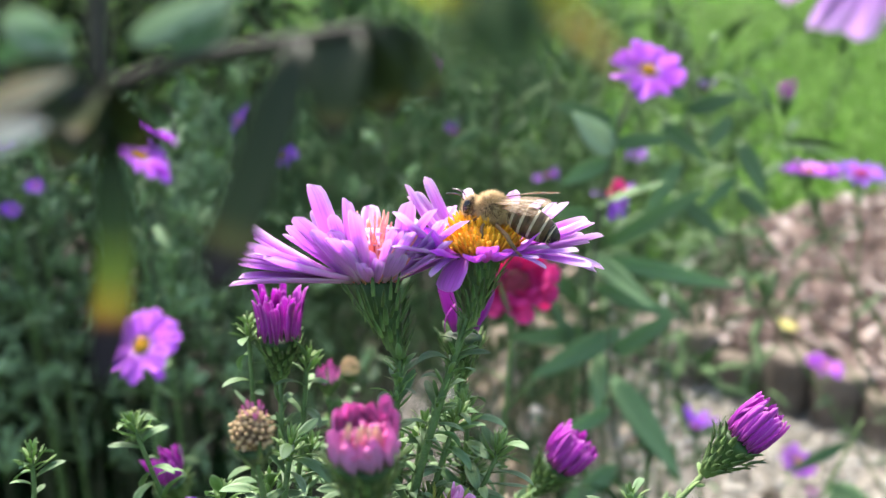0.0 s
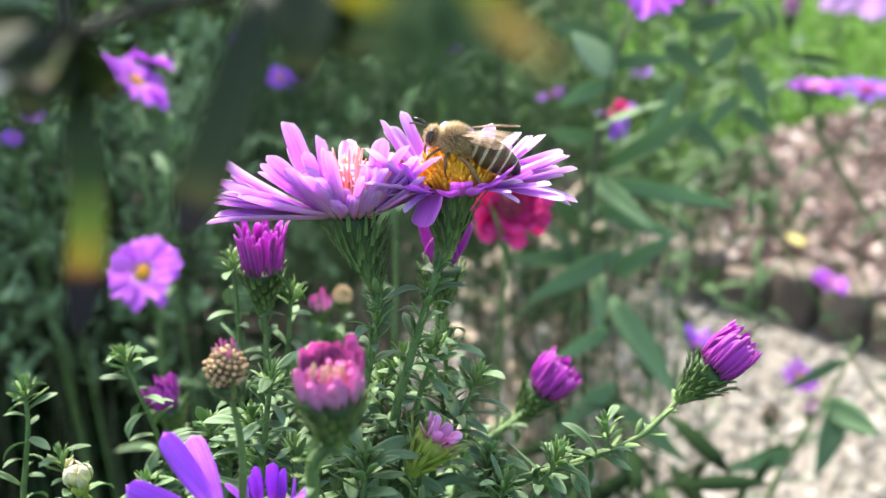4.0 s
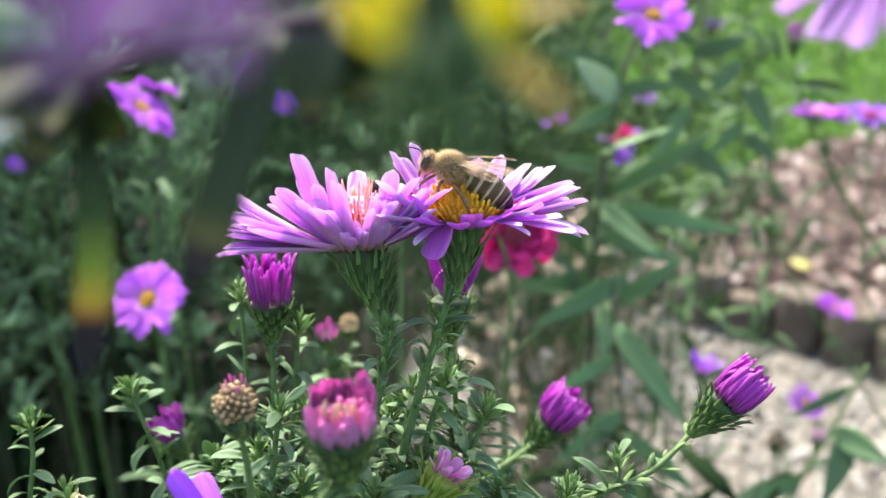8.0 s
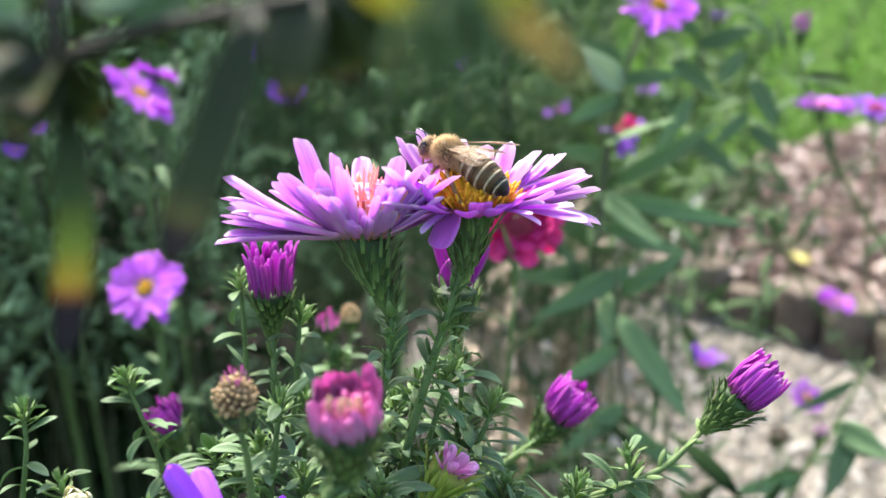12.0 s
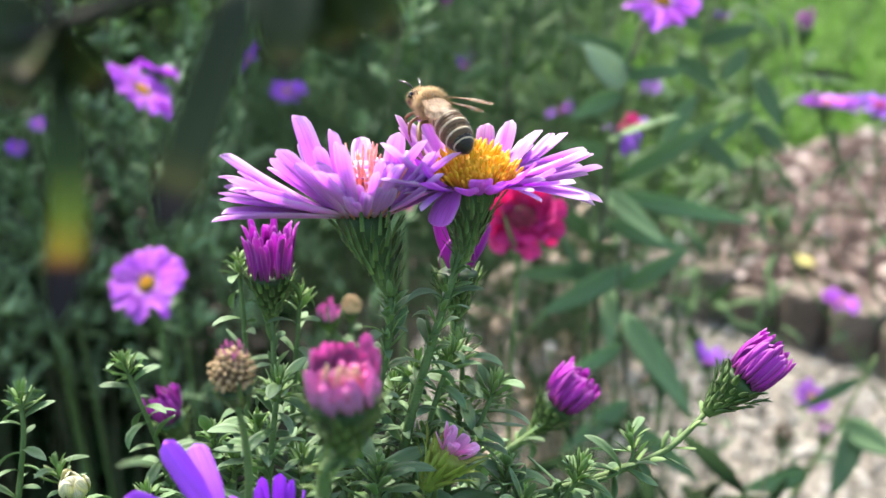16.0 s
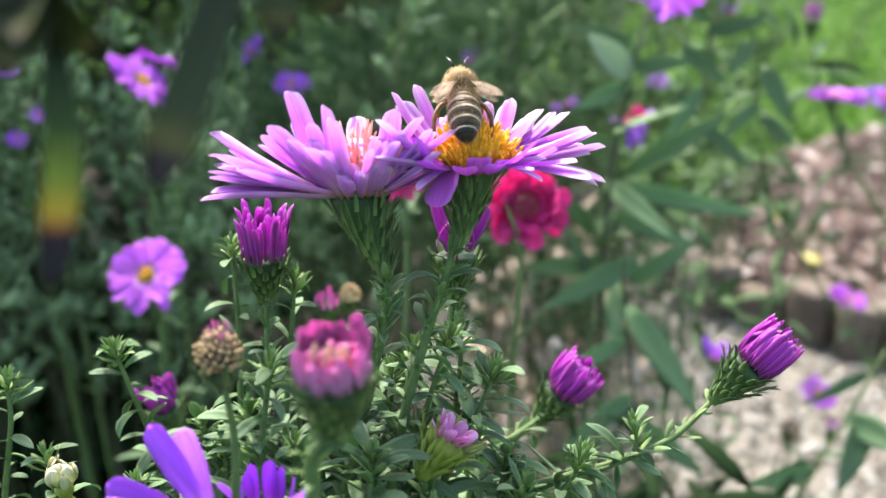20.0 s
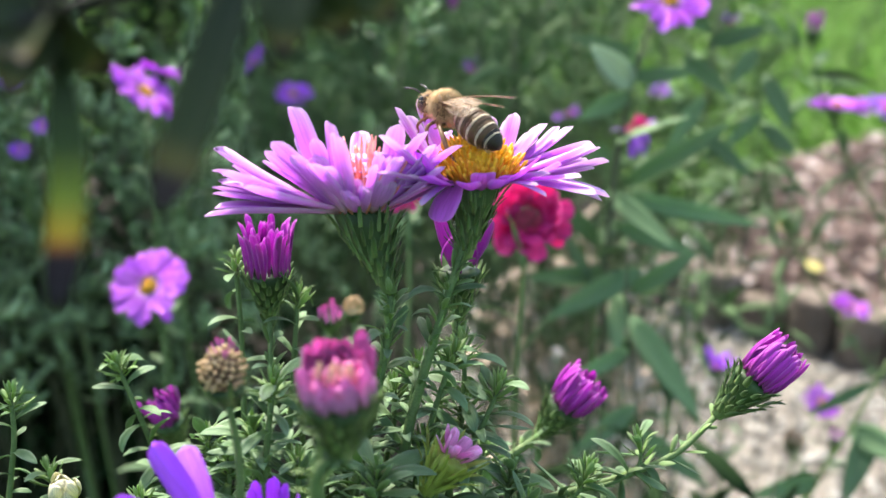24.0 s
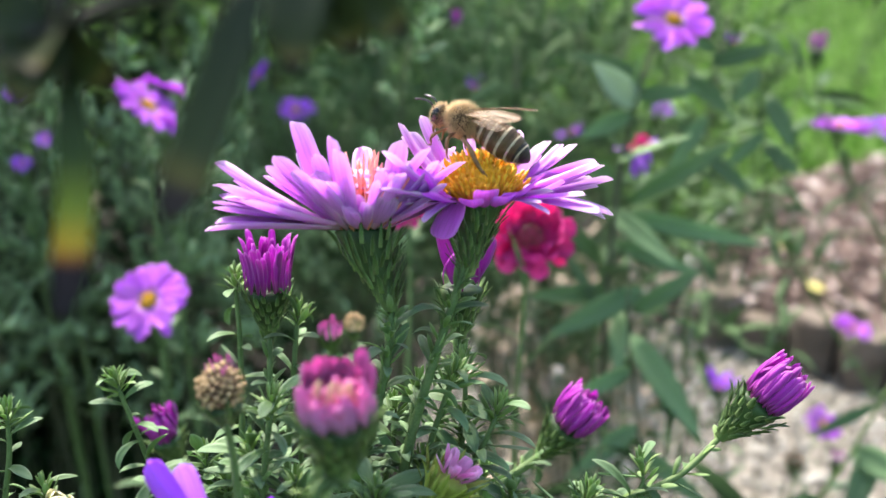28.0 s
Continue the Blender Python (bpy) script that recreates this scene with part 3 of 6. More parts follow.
def rosette(parent, at, way, count, seed, size, leaf="sprig_leaf"):
    """A tight tuft of small leaves at a shoot's end."""
    r = random.Random(seed * 13 + 5)
    m0 = facing(at, way)
    for k in range(count):
        t = k / count
        m = m0 @ Matrix.Translation((0, 0, -0.0035 * size * t)) @ Matrix.Rotation(k * 2.39996, 4, "Z") @ Matrix.Translation((0, 0.0004, 0)) @ Matrix.Rotation(radians(82 - 62 * t + r.uniform(-8, 8)), 4, "X")
        q = size * (0.65 + 0.6 * t) * r.uniform(0.85, 1.15)
        part("leaf", r.choice(PETALS[leaf]), None, parent, "", m @ Matrix.Diagonal((q, q, q, 1)))


# ---- ground ----
def sheet(name, outline, z, material, label, category, skirt=0.0):
    """A flat area with an uneven outline; skirt gives it a side going down."""
    bm = bmesh.new()
    vs = [bm.verts.new((x, y, z)) for x, y in outline]
    f = bm.faces.new(vs)
    f.normal_update()
    if f.normal.z < 0:
        f.normal_flip()
    if skirt:
        g = bmesh.ops.extrude_face_region(bm, geom=[f])
        low = [v for v in g["geom"] if isinstance(v, bmesh.types.BMVert)]
        bmesh.ops.translate(bm, verts=[v for v in vs], vec=(0, 0, -skirt))
        bmesh.ops.recalc_face_normals(bm, faces=bm.faces)
    me = bpy.data.meshes.new(name)
    bm.to_mesh(me)
    bm.free()
    me.materials.append(material)
    return tagged(new(name, me), label, category, "", "structure")


def rim(outline, n=4):
    pts = curve_points([(x, y, 0) for x, y in outline] + [(*outline[0], 0)], n)[:-1]
    return [(p.x, p.y) for p in pts]


grid = 24
gv = [(-400 + 800 * (i / grid), -400 + 800 * (j / grid), 0) for j in range(grid + 1) for i in range(grid + 1)]
gf = [(j * (grid + 1) + i, j * (grid + 1) + i + 1, (j + 1) * (grid + 1) + i + 1, (j + 1) * (grid + 1) + i) for j in range(grid) for i in range(grid)]
ground_mesh = shape("ground", gv, gf, None, False)
ground_mesh.materials.append(LAWN)
tagged(new("ground", ground_mesh), "mown green lawn that runs to the horizon", "lawn", "", "structure")

BED = [(-3.0, -1.2), (0.55, -1.2), (0.42, 0.3), (0.30, 0.9), (0.30, 1.5), (0.55, 2.2), (0.5, 3.0), (-0.4, 3.3), (-1.6, 3.1), (-3.0, 2.6)]
sheet("flower_bed", rim(BED), 0.012, SOIL, "dark bare soil of the flower bed under the asters", "soil")
PATHWAY = [(-0.02, 1.05), (0.42, 0.3), (0.75, -0.25), (1.25, -0.35), (1.75, 0.0), (1.95, 0.7), (1.9, 1.55), (1.2, 1.75), (0.8, 1.95), (0.46, 2.12), (0.12, 2.16), (-0.06, 1.70)]
sheet("gravel_path", rim(PATHWAY), 0.016, GRAVEL, "pale gravel garden path", "path")
LOGS = [(0.4574, 1.9885), (0.5290, 1.9292), (0.5962, 1.8703), (0.6690, 1.8095), (0.7345, 1.7427), (0.8023, 1.6713), (0.9074, 1.5634), (1.0496, 1.4294)]
BACK = [(0.4680, 1.9663), (0.5859, 2.2873), (0.7457, 2.5829), (0.9302, 2.8191), (1.1246, 2.9819), (1.3147, 3.1050), (1.7212, 3.3161)]
FAR_END = [(2.35, 3.3), (2.45, 2.2)]
MOUND = LOGS + FAR_END[::-1] + BACK[::-1]
sheet("mulch_bed", rim(MOUND, 3), 0.105, MULCH, "raised bed of brown bark mulch behind log edging", "mulch", 0.1)


def inside(x, y, outline):
    hit = False
    for (x0, y0), (x1, y1) in zip(outline, outline[1:] + outline[:1]):
        if (y0 > y) != (y1 > y) and x < (x1 - x0) * (y - y0) / (y1 - y0) + x0:
            hit = not hit
    return hit


# log edging: upright round logs side by side
def log_mesh(seed):
    r = random.Random(seed)
    sides = 14
    prof = [(0.96, -0.05), (1.0, 0.0), (1.0, 0.05), (0.99, 0.10), (0.98, 0.118), (0.90, 0.126)]
    verts, faces = [], []
    for rad, z in prof:
        for k in range(sides):
            a = 2 * math.pi * k / sides
            q = 0.046 * rad * (1 + 0.05 * math.sin(3 * a + seed) + r.uniform(-.02, .02))
            verts.append((q * math.cos(a), q * math.sin(a), z + (r.uniform(-.003, .003) if z > 0.1 else 0)))
    for i in range(len(prof) - 1):
        for k in range(sides):
            a, b = i * sides + k, i * sides + (k + 1) % sides
            faces.append((a, b, b + sides, a + sides))
    faces.append(tuple(range((len(prof) - 1) * sides, len(prof) * sides)))
    me = shape("log", verts, faces, None, False)
    me.materials.append(LOG)
    me.materials.append(LOG_END)
    me.polygons[len(me.polygons) - 1].material_index = 1
    return me


edging = thing("log_edging", (LOGS[0][0], LOGS[0][1], 0), "edging of short weathered upright logs along the gravel", "edging", kind="structure")
log_meshes = [log_mesh(k) for k in range(4)]
line = curve_points([(x, y, 0) for x, y in LOGS], 30)
last, k = None, 0
for p in line:
    if last is None or (p - last).length > 0.094:
        m = Matrix.Translation(p - Vector((LOGS[0][0], LOGS[0][1], 0))) @ Matrix.Rotation(k * 1.7, 4, "Z") @ Matrix.Diagonal((1, 1, 0.9 + 0.12 * math.sin(k * 2.3), 1))
        part("log", log_meshes[k % 4], None, edging, "", m)
        last, k = p, k + 1
kerb = tube("lawn_edging", [(x, y, 0.075) for x, y in (curve_and for curve_and in [(q.x, q.y) for q in curve_points([(x, y, 0) for x, y in BACK], 6)])], 0.03, 8)
kerb.materials.append(EDGING)
tagged(new("lawn_edging", kerb), "grey rounded edging between lawn and mulch", "edging", "", "structure")

r = random.Random(3)
chip = ([(-1, -.4, 0), (1, -.5, .1), (.9, .45, .05), (-.9, .5, .1), (-.8, -.3, .35), (.8, -.35, .4), (.75, .3, .35), (-.7, .35, .42)],
        [(3, 2, 1, 0), (4, 5, 6, 7), (0, 1, 5, 4), (1, 2, 6, 5), (2, 3, 7, 6), (3, 0, 4, 7)], None)
ms = []
while len(ms) < 8000:
    x, y = r.uniform(0.4, 2.6), r.uniform(0.9, 3.7)
    if inside(x, y, MOUND):
        q = r.uniform(0.008, 0.026)
        ms.append(Matrix.Translation((x, y, 0.104 + r.uniform(0, 0.01))) @ Euler((r.uniform(-.5, .5), r.uniform(-.5, .5), r.uniform(0, 6.3))).to_matrix().to_4x4() @ Matrix.Diagonal((q, q * r.uniform(.5, 1), q * 0.6, 1)))
me = scatter("bark_chips", chip, ms, False)
me.materials.append(CHIP)
tagged(new("bark_chips", me), "loose brown and grey bark chips on the mulch bed", "bark chips", "", "stuff")

bm = bmesh.new()
bmesh.ops.create_icosphere(bm, subdivisions=1, radius=1.0)
bm.verts.ensure_lookup_table()
pebble = ([tuple(v.co) for v in bm.verts], [tuple(v.index for v in f.verts) for f in bm.faces], None)
bm.free()
ms = []
while len(ms) < 13000:
    x, y = r.uniform(-0.1, 2.0), r.uniform(-0.45, 2.2)
    if inside(x, y, PATHWAY) and not inside(x, y, MOUND):
        q = r.uniform(0.004, 0.0125)
        ms.append(Matrix.Translation((x, y, 0.016 + q * 0.25)) @ Euler((r.uniform(-.4, .4), r.uniform(-.4, .4), r.uniform(0, 6.3))).to_matrix().to_4x4() @ Matrix.Diagonal((q, q * r.uniform(.6, 1), q * r.uniform(.4, .7), 1)))
me = scatter("pebbles", pebble, ms)
me.materials.append(PEBBLE)
tagged(new("pebbles", me), "pale beige and grey pebbles of the path", "gravel", "", "stuff")

# grass on the part of the lawn in view
ms = []
while len(ms) < 42000:
    y = 1.9 + 12.0 * r.random() ** 1.8
    x = r.uniform(-0.45 * y - 0.3, 0.55 * y + 0.6)
    if inside(x, y, MOUND) or inside(x, y, PATHWAY) or inside(x, y, BED):
        continue
    e = radians(r.uniform(40, 85))
    a = r.uniform(0, 6.3)
    q = r.uniform(0.6, 1.3) * (0.8 + 0.12 * y)
    ms.append(along((x, y, 0.0), (math.cos(a) * math.cos(e), math.sin(a) * math.cos(e), math.sin(e)), r.uniform(-1, 1), q))
grass_blade = ([(-.003, 0, 0), (.003, 0, 0), (-.0026, .022, .003), (.0026, .022, .003), (0, .045, -.004), (0, .022, -.001), (0, 0, -.002)],
               [(0, 1, 3, 2), (2, 3, 4), (0, 2, 5, 6), (6, 5, 3, 1), (2, 4, 5), (5, 4, 3)], [(0, 0), (1, 0), (0, .5), (1, .5), (.5, 1), (.5, .5), (.5, 0)])
me = scatter("grass", grass_blade, ms)
me.materials.append(LAWN_BLADE)
tagged(new("grass", me), "short bright green lawn grass", "grass", "", "stuff")


# ---- thickets behind ----
def thicket(name, centre, size, stems, leaves, leaf_base, material, label, category, seed, stem_material=None, floor=0.02, leafy=0.85, thin=0.0014, rise=(-25, 65)):
    """A clump of thin stems from the soil with many small leaves round them; uneven crown with gaps."""
    r = random.Random(seed)
    cx, cy = centre
    sx, sy, low, high = size
    ob = thing(name, (cx, cy, floor), label, category)
    sv, sf, su = [], [], []
    lines = []
    for k in range(stems):
        a, q = r.uniform(0, 6.283), math.sqrt(r.random())
        fx, fy = q * math.cos(a) * sx, q * math.sin(a) * sy
        h = r.uniform(low, high) - floor
        lean = Vector((r.uniform(-.12, .12), r.uniform(-.12, .12), 0)) * h
        pts = curve_points([(fx * 0.7, fy * 0.7, 0), (fx * 0.9 + lean.x * .3, fy * 0.9 + lean.y * .3, h * 0.5), (fx + lean.x, fy + lean.y, h)], 4)
        lines.append(pts)
        v, f, u = tube_data(pts, [thin * (1.3 - 0.9 * i / len(pts)) for i in range(len(pts))], 4)
        o = len(sv)
        sv += v
        su += u
        sf += [tuple(i + o for i in q2) for q2 in f]
    me = shape("stem_mass", sv, sf, su)
    part("stem_mass", me, stem_material or DARK_STEM, ob)
    ob.children[0]["kind"] = "stuff"
    ms = []
    for k in range(leaves):
        pts = lines[k % stems]
        s = 1 - r.random() ** 1.3 * leafy
        i = min(len(pts) - 2, int(s * (len(pts) - 1)))
        p = pts[i].lerp(pts[i + 1], r.random())
        if p.z + floor < 0.25:
            continue
        a, e = r.uniform(0, 6.283), radians(r.uniform(*rise))
        side = Vector((math.cos(a), math.sin(a), 0))
        p = p + side * r.uniform(0, 0.02)
        ms.append(along(p, side * math.cos(e) + Vector((0, 0, math.sin(e))), r.uniform(-.8, .8), r.uniform(0.6, 1.3)))
    me = scatter("foliage", leaf_base, ms)
    lv = part("foliage", me, material, ob)
    lv["kind"] = "stuff"
    return ob


SLIM = blade_data(0.034, 0.0060, "lance", curl=-0.7, cup=0.3, n=4, thick=0.0003)
WIDE = blade_data(0.060, 0.0115, "lance", curl=-0.7, cup=0.3, n=4, thick=0.0003)
BROAD = blade_data(0.048, 0.0130, "lance", curl=-0.7, cup=0.3, n=4, thick=0.0003)


def sprig(length, count, leaf, width, seed, spread=(35, 75)):
    """A short twig with a spiral of small leaves, to be strewn."""
    r = random.Random(seed)
    v, f, u = tube_data([(0, 0, 0), (0.1 * length, 0.5 * length, 0.02 * length), (0, length, 0)], [0.0007, 0.0006, 0.0004], 3)
    for k in range(count):
        t = (k + 0.5) / count
        q = (1.1 - 0.6 * t) * r.uniform(0.8, 1.2)
        bv, bf, bu = blade_data(leaf * q, width * q, "lance", curl=r.uniform(-0.9, 0.2), cup=0.3, n=3, thick=0.0002)
        m = Matrix.Translation((0, length * (0.15 + 0.85 * t), 0)) @ Matrix.Rotation(k * 2.39996, 4, "Y") @ Matrix.Rotation(radians(r.uniform(*spread) * (1.15 - 0.7 * t)), 4, "X")
        o = len(v)
        v = v + [m @ Vector(p) for p in bv]
        f = f + [tuple(i + o for i in g) for g in bf]
        u = u + list(bu)
    return [tuple(p) for p in v], f, u


TINY_SPRIG = sprig(0.046, 15, 0.017, 0.0056, 3)
LEAFY_TIP = sprig(0.024, 13, 0.0105, 0.0034, 4, (30, 75))
FINE_SPRIG = sprig(0.07, 15, 0.019, 0.0038, 6, (30, 70))
ASTER_SPRIG = sprig(0.13, 14, 0.034, 0.0062, 5, (30, 65))
# shrubs and clumps round the bed
thicket("leafy_shrub", (-0.235, 0.60), (0.17, 0.05, 0.66, 0.78), 60, 700, LEAFY_TIP, BLUISH, "bushy aster of tiny blue-green leaves on many shoots", "shrub", 31, leafy=0.18, thin=0.0008, rise=(15, 88))
thicket("blue_green_shrub", (-0.85, 1.25), (0.32, 0.2, 0.62, 0.92), 80, 620, TINY_SPRIG, BLUISH, "tall shrub of tiny blue-green leaves in shade", "shrub", 12, leafy=0.6, rise=(10, 85))
# clumps whose leaf colour carries the shade between and under the shrubs
thicket("leafy_clump", (-0.14, 0.64), (0.17, 0.10, 0.24, 0.44), 54, 3400, BROAD, SHADE_LEAF, "low clump of broad leaves coloured dark for shade", "plant", 13)
thicket("leafy_clump", (-0.40, 0.72), (0.26, 0.07, 0.34, 0.68), 90, 5600, BROAD, SHADE_LEAF, "low clump of leaves coloured dark for shade under the shrub", "plant", 21)
thicket("leafy_clump", (0.085, 0.385), (0.045, 0.02, 0.56, 0.645), 18, 380, SLIM, SHADE_LEAF, "low leafy stems between buds and gravel, coloured dark for shade", "plant", 23, leafy=0.4, thin=0.0009)
# added shrub, its crown above the view, to keep sun off the low clumps
thicket("tall_shrub", (-0.46, 1.08), (0.14, 0.12, 1.10, 1.38), 26, 3600, BROAD, SHADE_LEAF, "unseen tall shrub added to shade the bed, leaves coloured dark", "shrub", 26, leafy=0.22)
thicket("leafy_clump", (0.115, 0.72), (0.06, 0.05, 0.60, 0.80), 12, 360, SLIM, WILLOW_MASS, "loose tall stems with grey-green leaves before the lawn", "aster", 24, leafy=0.32, thin=0.0009)
thicket("leafy_clump", (0.0, 0.88), (0.20, 0.08, 0.56, 0.86), 60, 460, FINE_SPRIG, WILLOW_MASS, "tall aster stems with fine grey-green leaves", "aster", 27, leafy=0.36, thin=0.0009, rise=(10, 85))
thicket("leafy_clump", (0.27, 1.0), (0.12, 0.08, 0.60, 0.83), 14, 120, FINE_SPRIG, WILLOW_MASS, "loose aster stems with grey-green leaves before the lawn", "aster", 28, leafy=0.28, thin=0.0006, rise=(10, 80))
thicket("leafy_clump", (-0.06, 1.30), (0.25, 0.16, 0.45, 0.72), 60, 420, ASTER_SPRIG, FOLIAGE, "clump of aster stems with narrow green leaves", "aster", 14, rise=(25, 85))
thicket("leafy_clump", (-0.60, 1.8), (0.45, 0.25, 0.7, 1.12), 90, 4200, BROAD, SHADE_LEAF, "tall thicket of broad leaves coloured dark for shade", "shrub", 15)
thicket("leafy_clump", (-0.06, 2.2), (0.36, 0.25, 0.4, 0.74), 60, 420, ASTER_SPRIG, FOLIAGE, "far clump of leafy aster stems before the lawn", "aster", 16, rise=(25, 85))
thicket("leafy_clump", (-1.3, 2.6), (0.7, 0.3, 0.6, 1.1), 90, 3600, BROAD, SHADE_LEAF, "tall thicket behind the flower bed, coloured dark for shade", "shrub", 19)
thicket("leafy_clump", (0.0, 2.9), (0.6, 0.25, 0.35, 0.82), 60, 420, ASTER_SPRIG, FOLIAGE, "far thicket of green leaves before the lawn", "shrub", 20, rise=(25, 85))
thicket("dry_grass_clump", (0.120, 0.86), (0.055, 0.05, 0.38, 0.575), 84, 240, WIDE, STRAW, "bundle of dry straw-coloured stems and leaves", "dry grass", 18, STRAW, thin=0.0024)

# ---- main asters ----
LEFT_FOOT, RIGHT_FOOT = Vector((-0.0083, 0.1471, 0.7917)), Vector((0.0025, 0.1501, 0.7983))
LEFT_AT, LEFT_WAY = Vector((-0.0126, 0.1508, 0.8032)), Vector((-0.03, 0.27, 0.96))
RIGHT_AT, RIGHT_WAY = Vector((0.0044, 0.1546, 0.8072)), Vector((-0.028, 0.075, 1.0))
left_aster, foot = stalk("aster", [LEFT_FOOT, (-0.0084, 0.1461, 0.7889), (-0.0091, 0.1453, 0.7838), (-0.0109, 0.1433, 0.7754), (-0.0132, 0.1419, 0.7657), (-0.0151, 0.1407, 0.7565)], 0.00085,
                         "violet aster in full bloom with an orange disc", leaves=26, bottom=0.60, top=0.16, seed=3, leaf_size=0.9, scales=34)
left_head = head(left_aster, LEFT_AT - foot, LEFT_WAY,
     [(9, 2, 11, 1.01, 250, 312), (8, 9, 22, 1.0, 238, 305), (7, 20, 36, 0.96, 225, 300), (5, 26, 40, 0.86, 290, 340), (5, 36, 54, 0.80, 312, 350), (4, 12, 24, 0.46, 345, 372),
      (3, 38, 54, 0.62, 10, 34), (5, 40, 54, 0.80, 26, 74), (6, 18, 34, 0.62, 50, 108), (5, 34, 48, 0.64, 66, 104), (7, 18, 36, 0.98, 105, 165), (6, 24, 42, 0.9, 170, 225)], "long_violet",
     reach=0.0036, disc="orange", calyx_size=(0.0120, 0.0046, 0.0011), bracts=72, seed=5, label="violet flower head of many narrow rays", lean_to=LEFT_FOOT - foot)
for spin, tilt, q in ((300, 30, 0.92), (316, 40, 0.86), (330, 30, 0.66), (348, 34, 0.54), (24, 26, 0.58), (38, 38, 0.72), (54, 30, 0.76), (68, 40, 0.86)):
    part("petal", PETALS["front_violet"][int(spin) % 4], None, left_head, "", Matrix.Rotation(radians(spin), 4, "Z") @ Matrix.Translation((0, 0.0036, 0.0004)) @ Matrix.Rotation(radians(tilt), 4, "X") @ Matrix.Rotation(0.25 * math.sin(spin), 4, "Y") @ Matrix.Diagonal((0.95, q, q, 1)))
part("petal", PETALS["long_violet"][2], None, left_head, "", Matrix.Rotation(radians(296), 4, "Z") @ Matrix.Translation((0, 0.0030, 0.0005)) @ Matrix.Rotation(radians(50), 4, "X") @ Matrix.Rotation(0.3, 4, "Y") @ Matrix.Diagonal((1.45, 1.02, 1.02, 1)))
right_aster, foot = stalk("aster", [RIGHT_FOOT, (0.0013, 0.1483, 0.7948), (-0.0010, 0.1467, 0.7877), (-0.0036, 0.1448, 0.7794), (-0.0059, 0.1437, 0.7705), (-0.0081, 0.1407, 0.7565)], 0.00085,
                          "violet aster with a yellow disc on which a bee feeds", leaves=28, bottom=0.60, top=0.14, seed=4, leaf_size=0.95, scales=34)
right_head = head(right_aster, RIGHT_AT - foot, RIGHT_WAY,
     [(4, -10, 0, 0.97, 60, 92), (6, -2, 8, 0.94, 68, 112), (5, 8, 20, 0.90, 84, 124), (3, 16, 30, 0.72, 104, 128), (2, 40, 56, 0.66, 165, 200), (4, 25, 45, 0.8, 200, 240),
      (5, 2, 14, 0.96, 252, 300), (4, 10, 26, 0.90, 255, 300), (3, -4, 6, 0.66, 286, 312), (3, 0, 14, 0.62, 20, 44), (3, -6, 4, 0.86, 42, 62)], "right_violet",
     reach=0.0048, disc="yellow", calyx_size=(0.0112, 0.0041, 0.0012), bracts=72, seed=8, label="violet flower head with a raised yellow disc", lean_to=RIGHT_FOOT - foot)
part("disc_base", revolve("disc_base", [(0.0046, 0.0), (0.0052, 0.0014), (0.0048, 0.0030), (0.0034, 0.0046), (0.0012, 0.0054)]), DISC, right_head, "golden mound under the florets")
# short broad rays on the near side: one hangs, one stands rolled before the disc
droop = blade("petal", 0.0074, 0.0045, "petal", curl=-0.35, cup=0.15, n=14)
part("petal", droop, RICH, right_head, "", Matrix.Rotation(radians(306), 4, "Z") @ Matrix.Translation((0, 0.0045, 0.0004)) @ Matrix.Rotation(radians(-30), 4, "X"))
upright = blade("petal", 0.0050, 0.0036, "petal", curl=0.5, cup=0.35, n=12, notch=0.03)
for spin, tilt, q in ((330, 12, 0.86), (346, 28, 0.95), (4, 14, 0.90), (16, 22, 0.84)):
    part("petal", upright, RICH, right_head, "", Matrix.Rotation(radians(spin), 4, "Z") @ Matrix.Translation((0, 0.0052, -0.0006)) @ Matrix.Rotation(radians(tilt), 4, "X") @ Matrix.Diagonal((1, q, q, 1)))
for spin, tilt, q in ((24, 10, 0.46), (36, 20, 0.56), (48, 4, 0.66), (290, 14, 0.62), (300, 4, 0.60), (280, 22, 0.66)):
    part("petal", PETALS["broad_violet"][int(spin) % 4], None, right_head, "", Matrix.Rotation(radians(spin), 4, "Z") @ Matrix.Translation((0, 0.0048, 0)) @ Matrix.Rotation(radians(tilt), 4, "X") @ Matrix.Diagonal((min(q * 1.5, 0.66), q, q, 1)))
for spin, tilt, q in ((118, 46, 0.62), (140, 58, 0.60), (128, 34, 0.74), (104, 30, 0.70)):
    part("petal", PETALS["right_violet"][int(spin) % 6], None, right_head, "", Matrix.Rotation(radians(spin), 4, "Z") @ Matrix.Translation((0, 0.0046, 0)) @ Matrix.Rotation(radians(tilt), 4, "X") @ Matrix.Diagonal((1.15, q, q, 1)))


def bud(name, points, way, at, petals, label, rays, seed, radius=0.0007, leaves=8, calyx_size=(0.0085, 0.0040, 0.0010), reach=0.0026, disc=None, bracts=58, bract="scale_bract", scale=1.0, leaf_size=0.8, bottom=0.62):
    points = [calyx_foot(at, way, calyx_size[0] * scale), *points[1:]]
    ob, foot = stalk(name, points, radius, label, leaves=leaves, bottom=bottom, top=0.14, seed=seed, leaf_size=leaf_size, scales=14)
    head(ob, Vector(at) - foot, way, rays, petals, reach=reach, disc=disc, calyx_size=calyx_size, bracts=bracts, bract=bract, seed=seed, scale=scale)
    return ob, foot


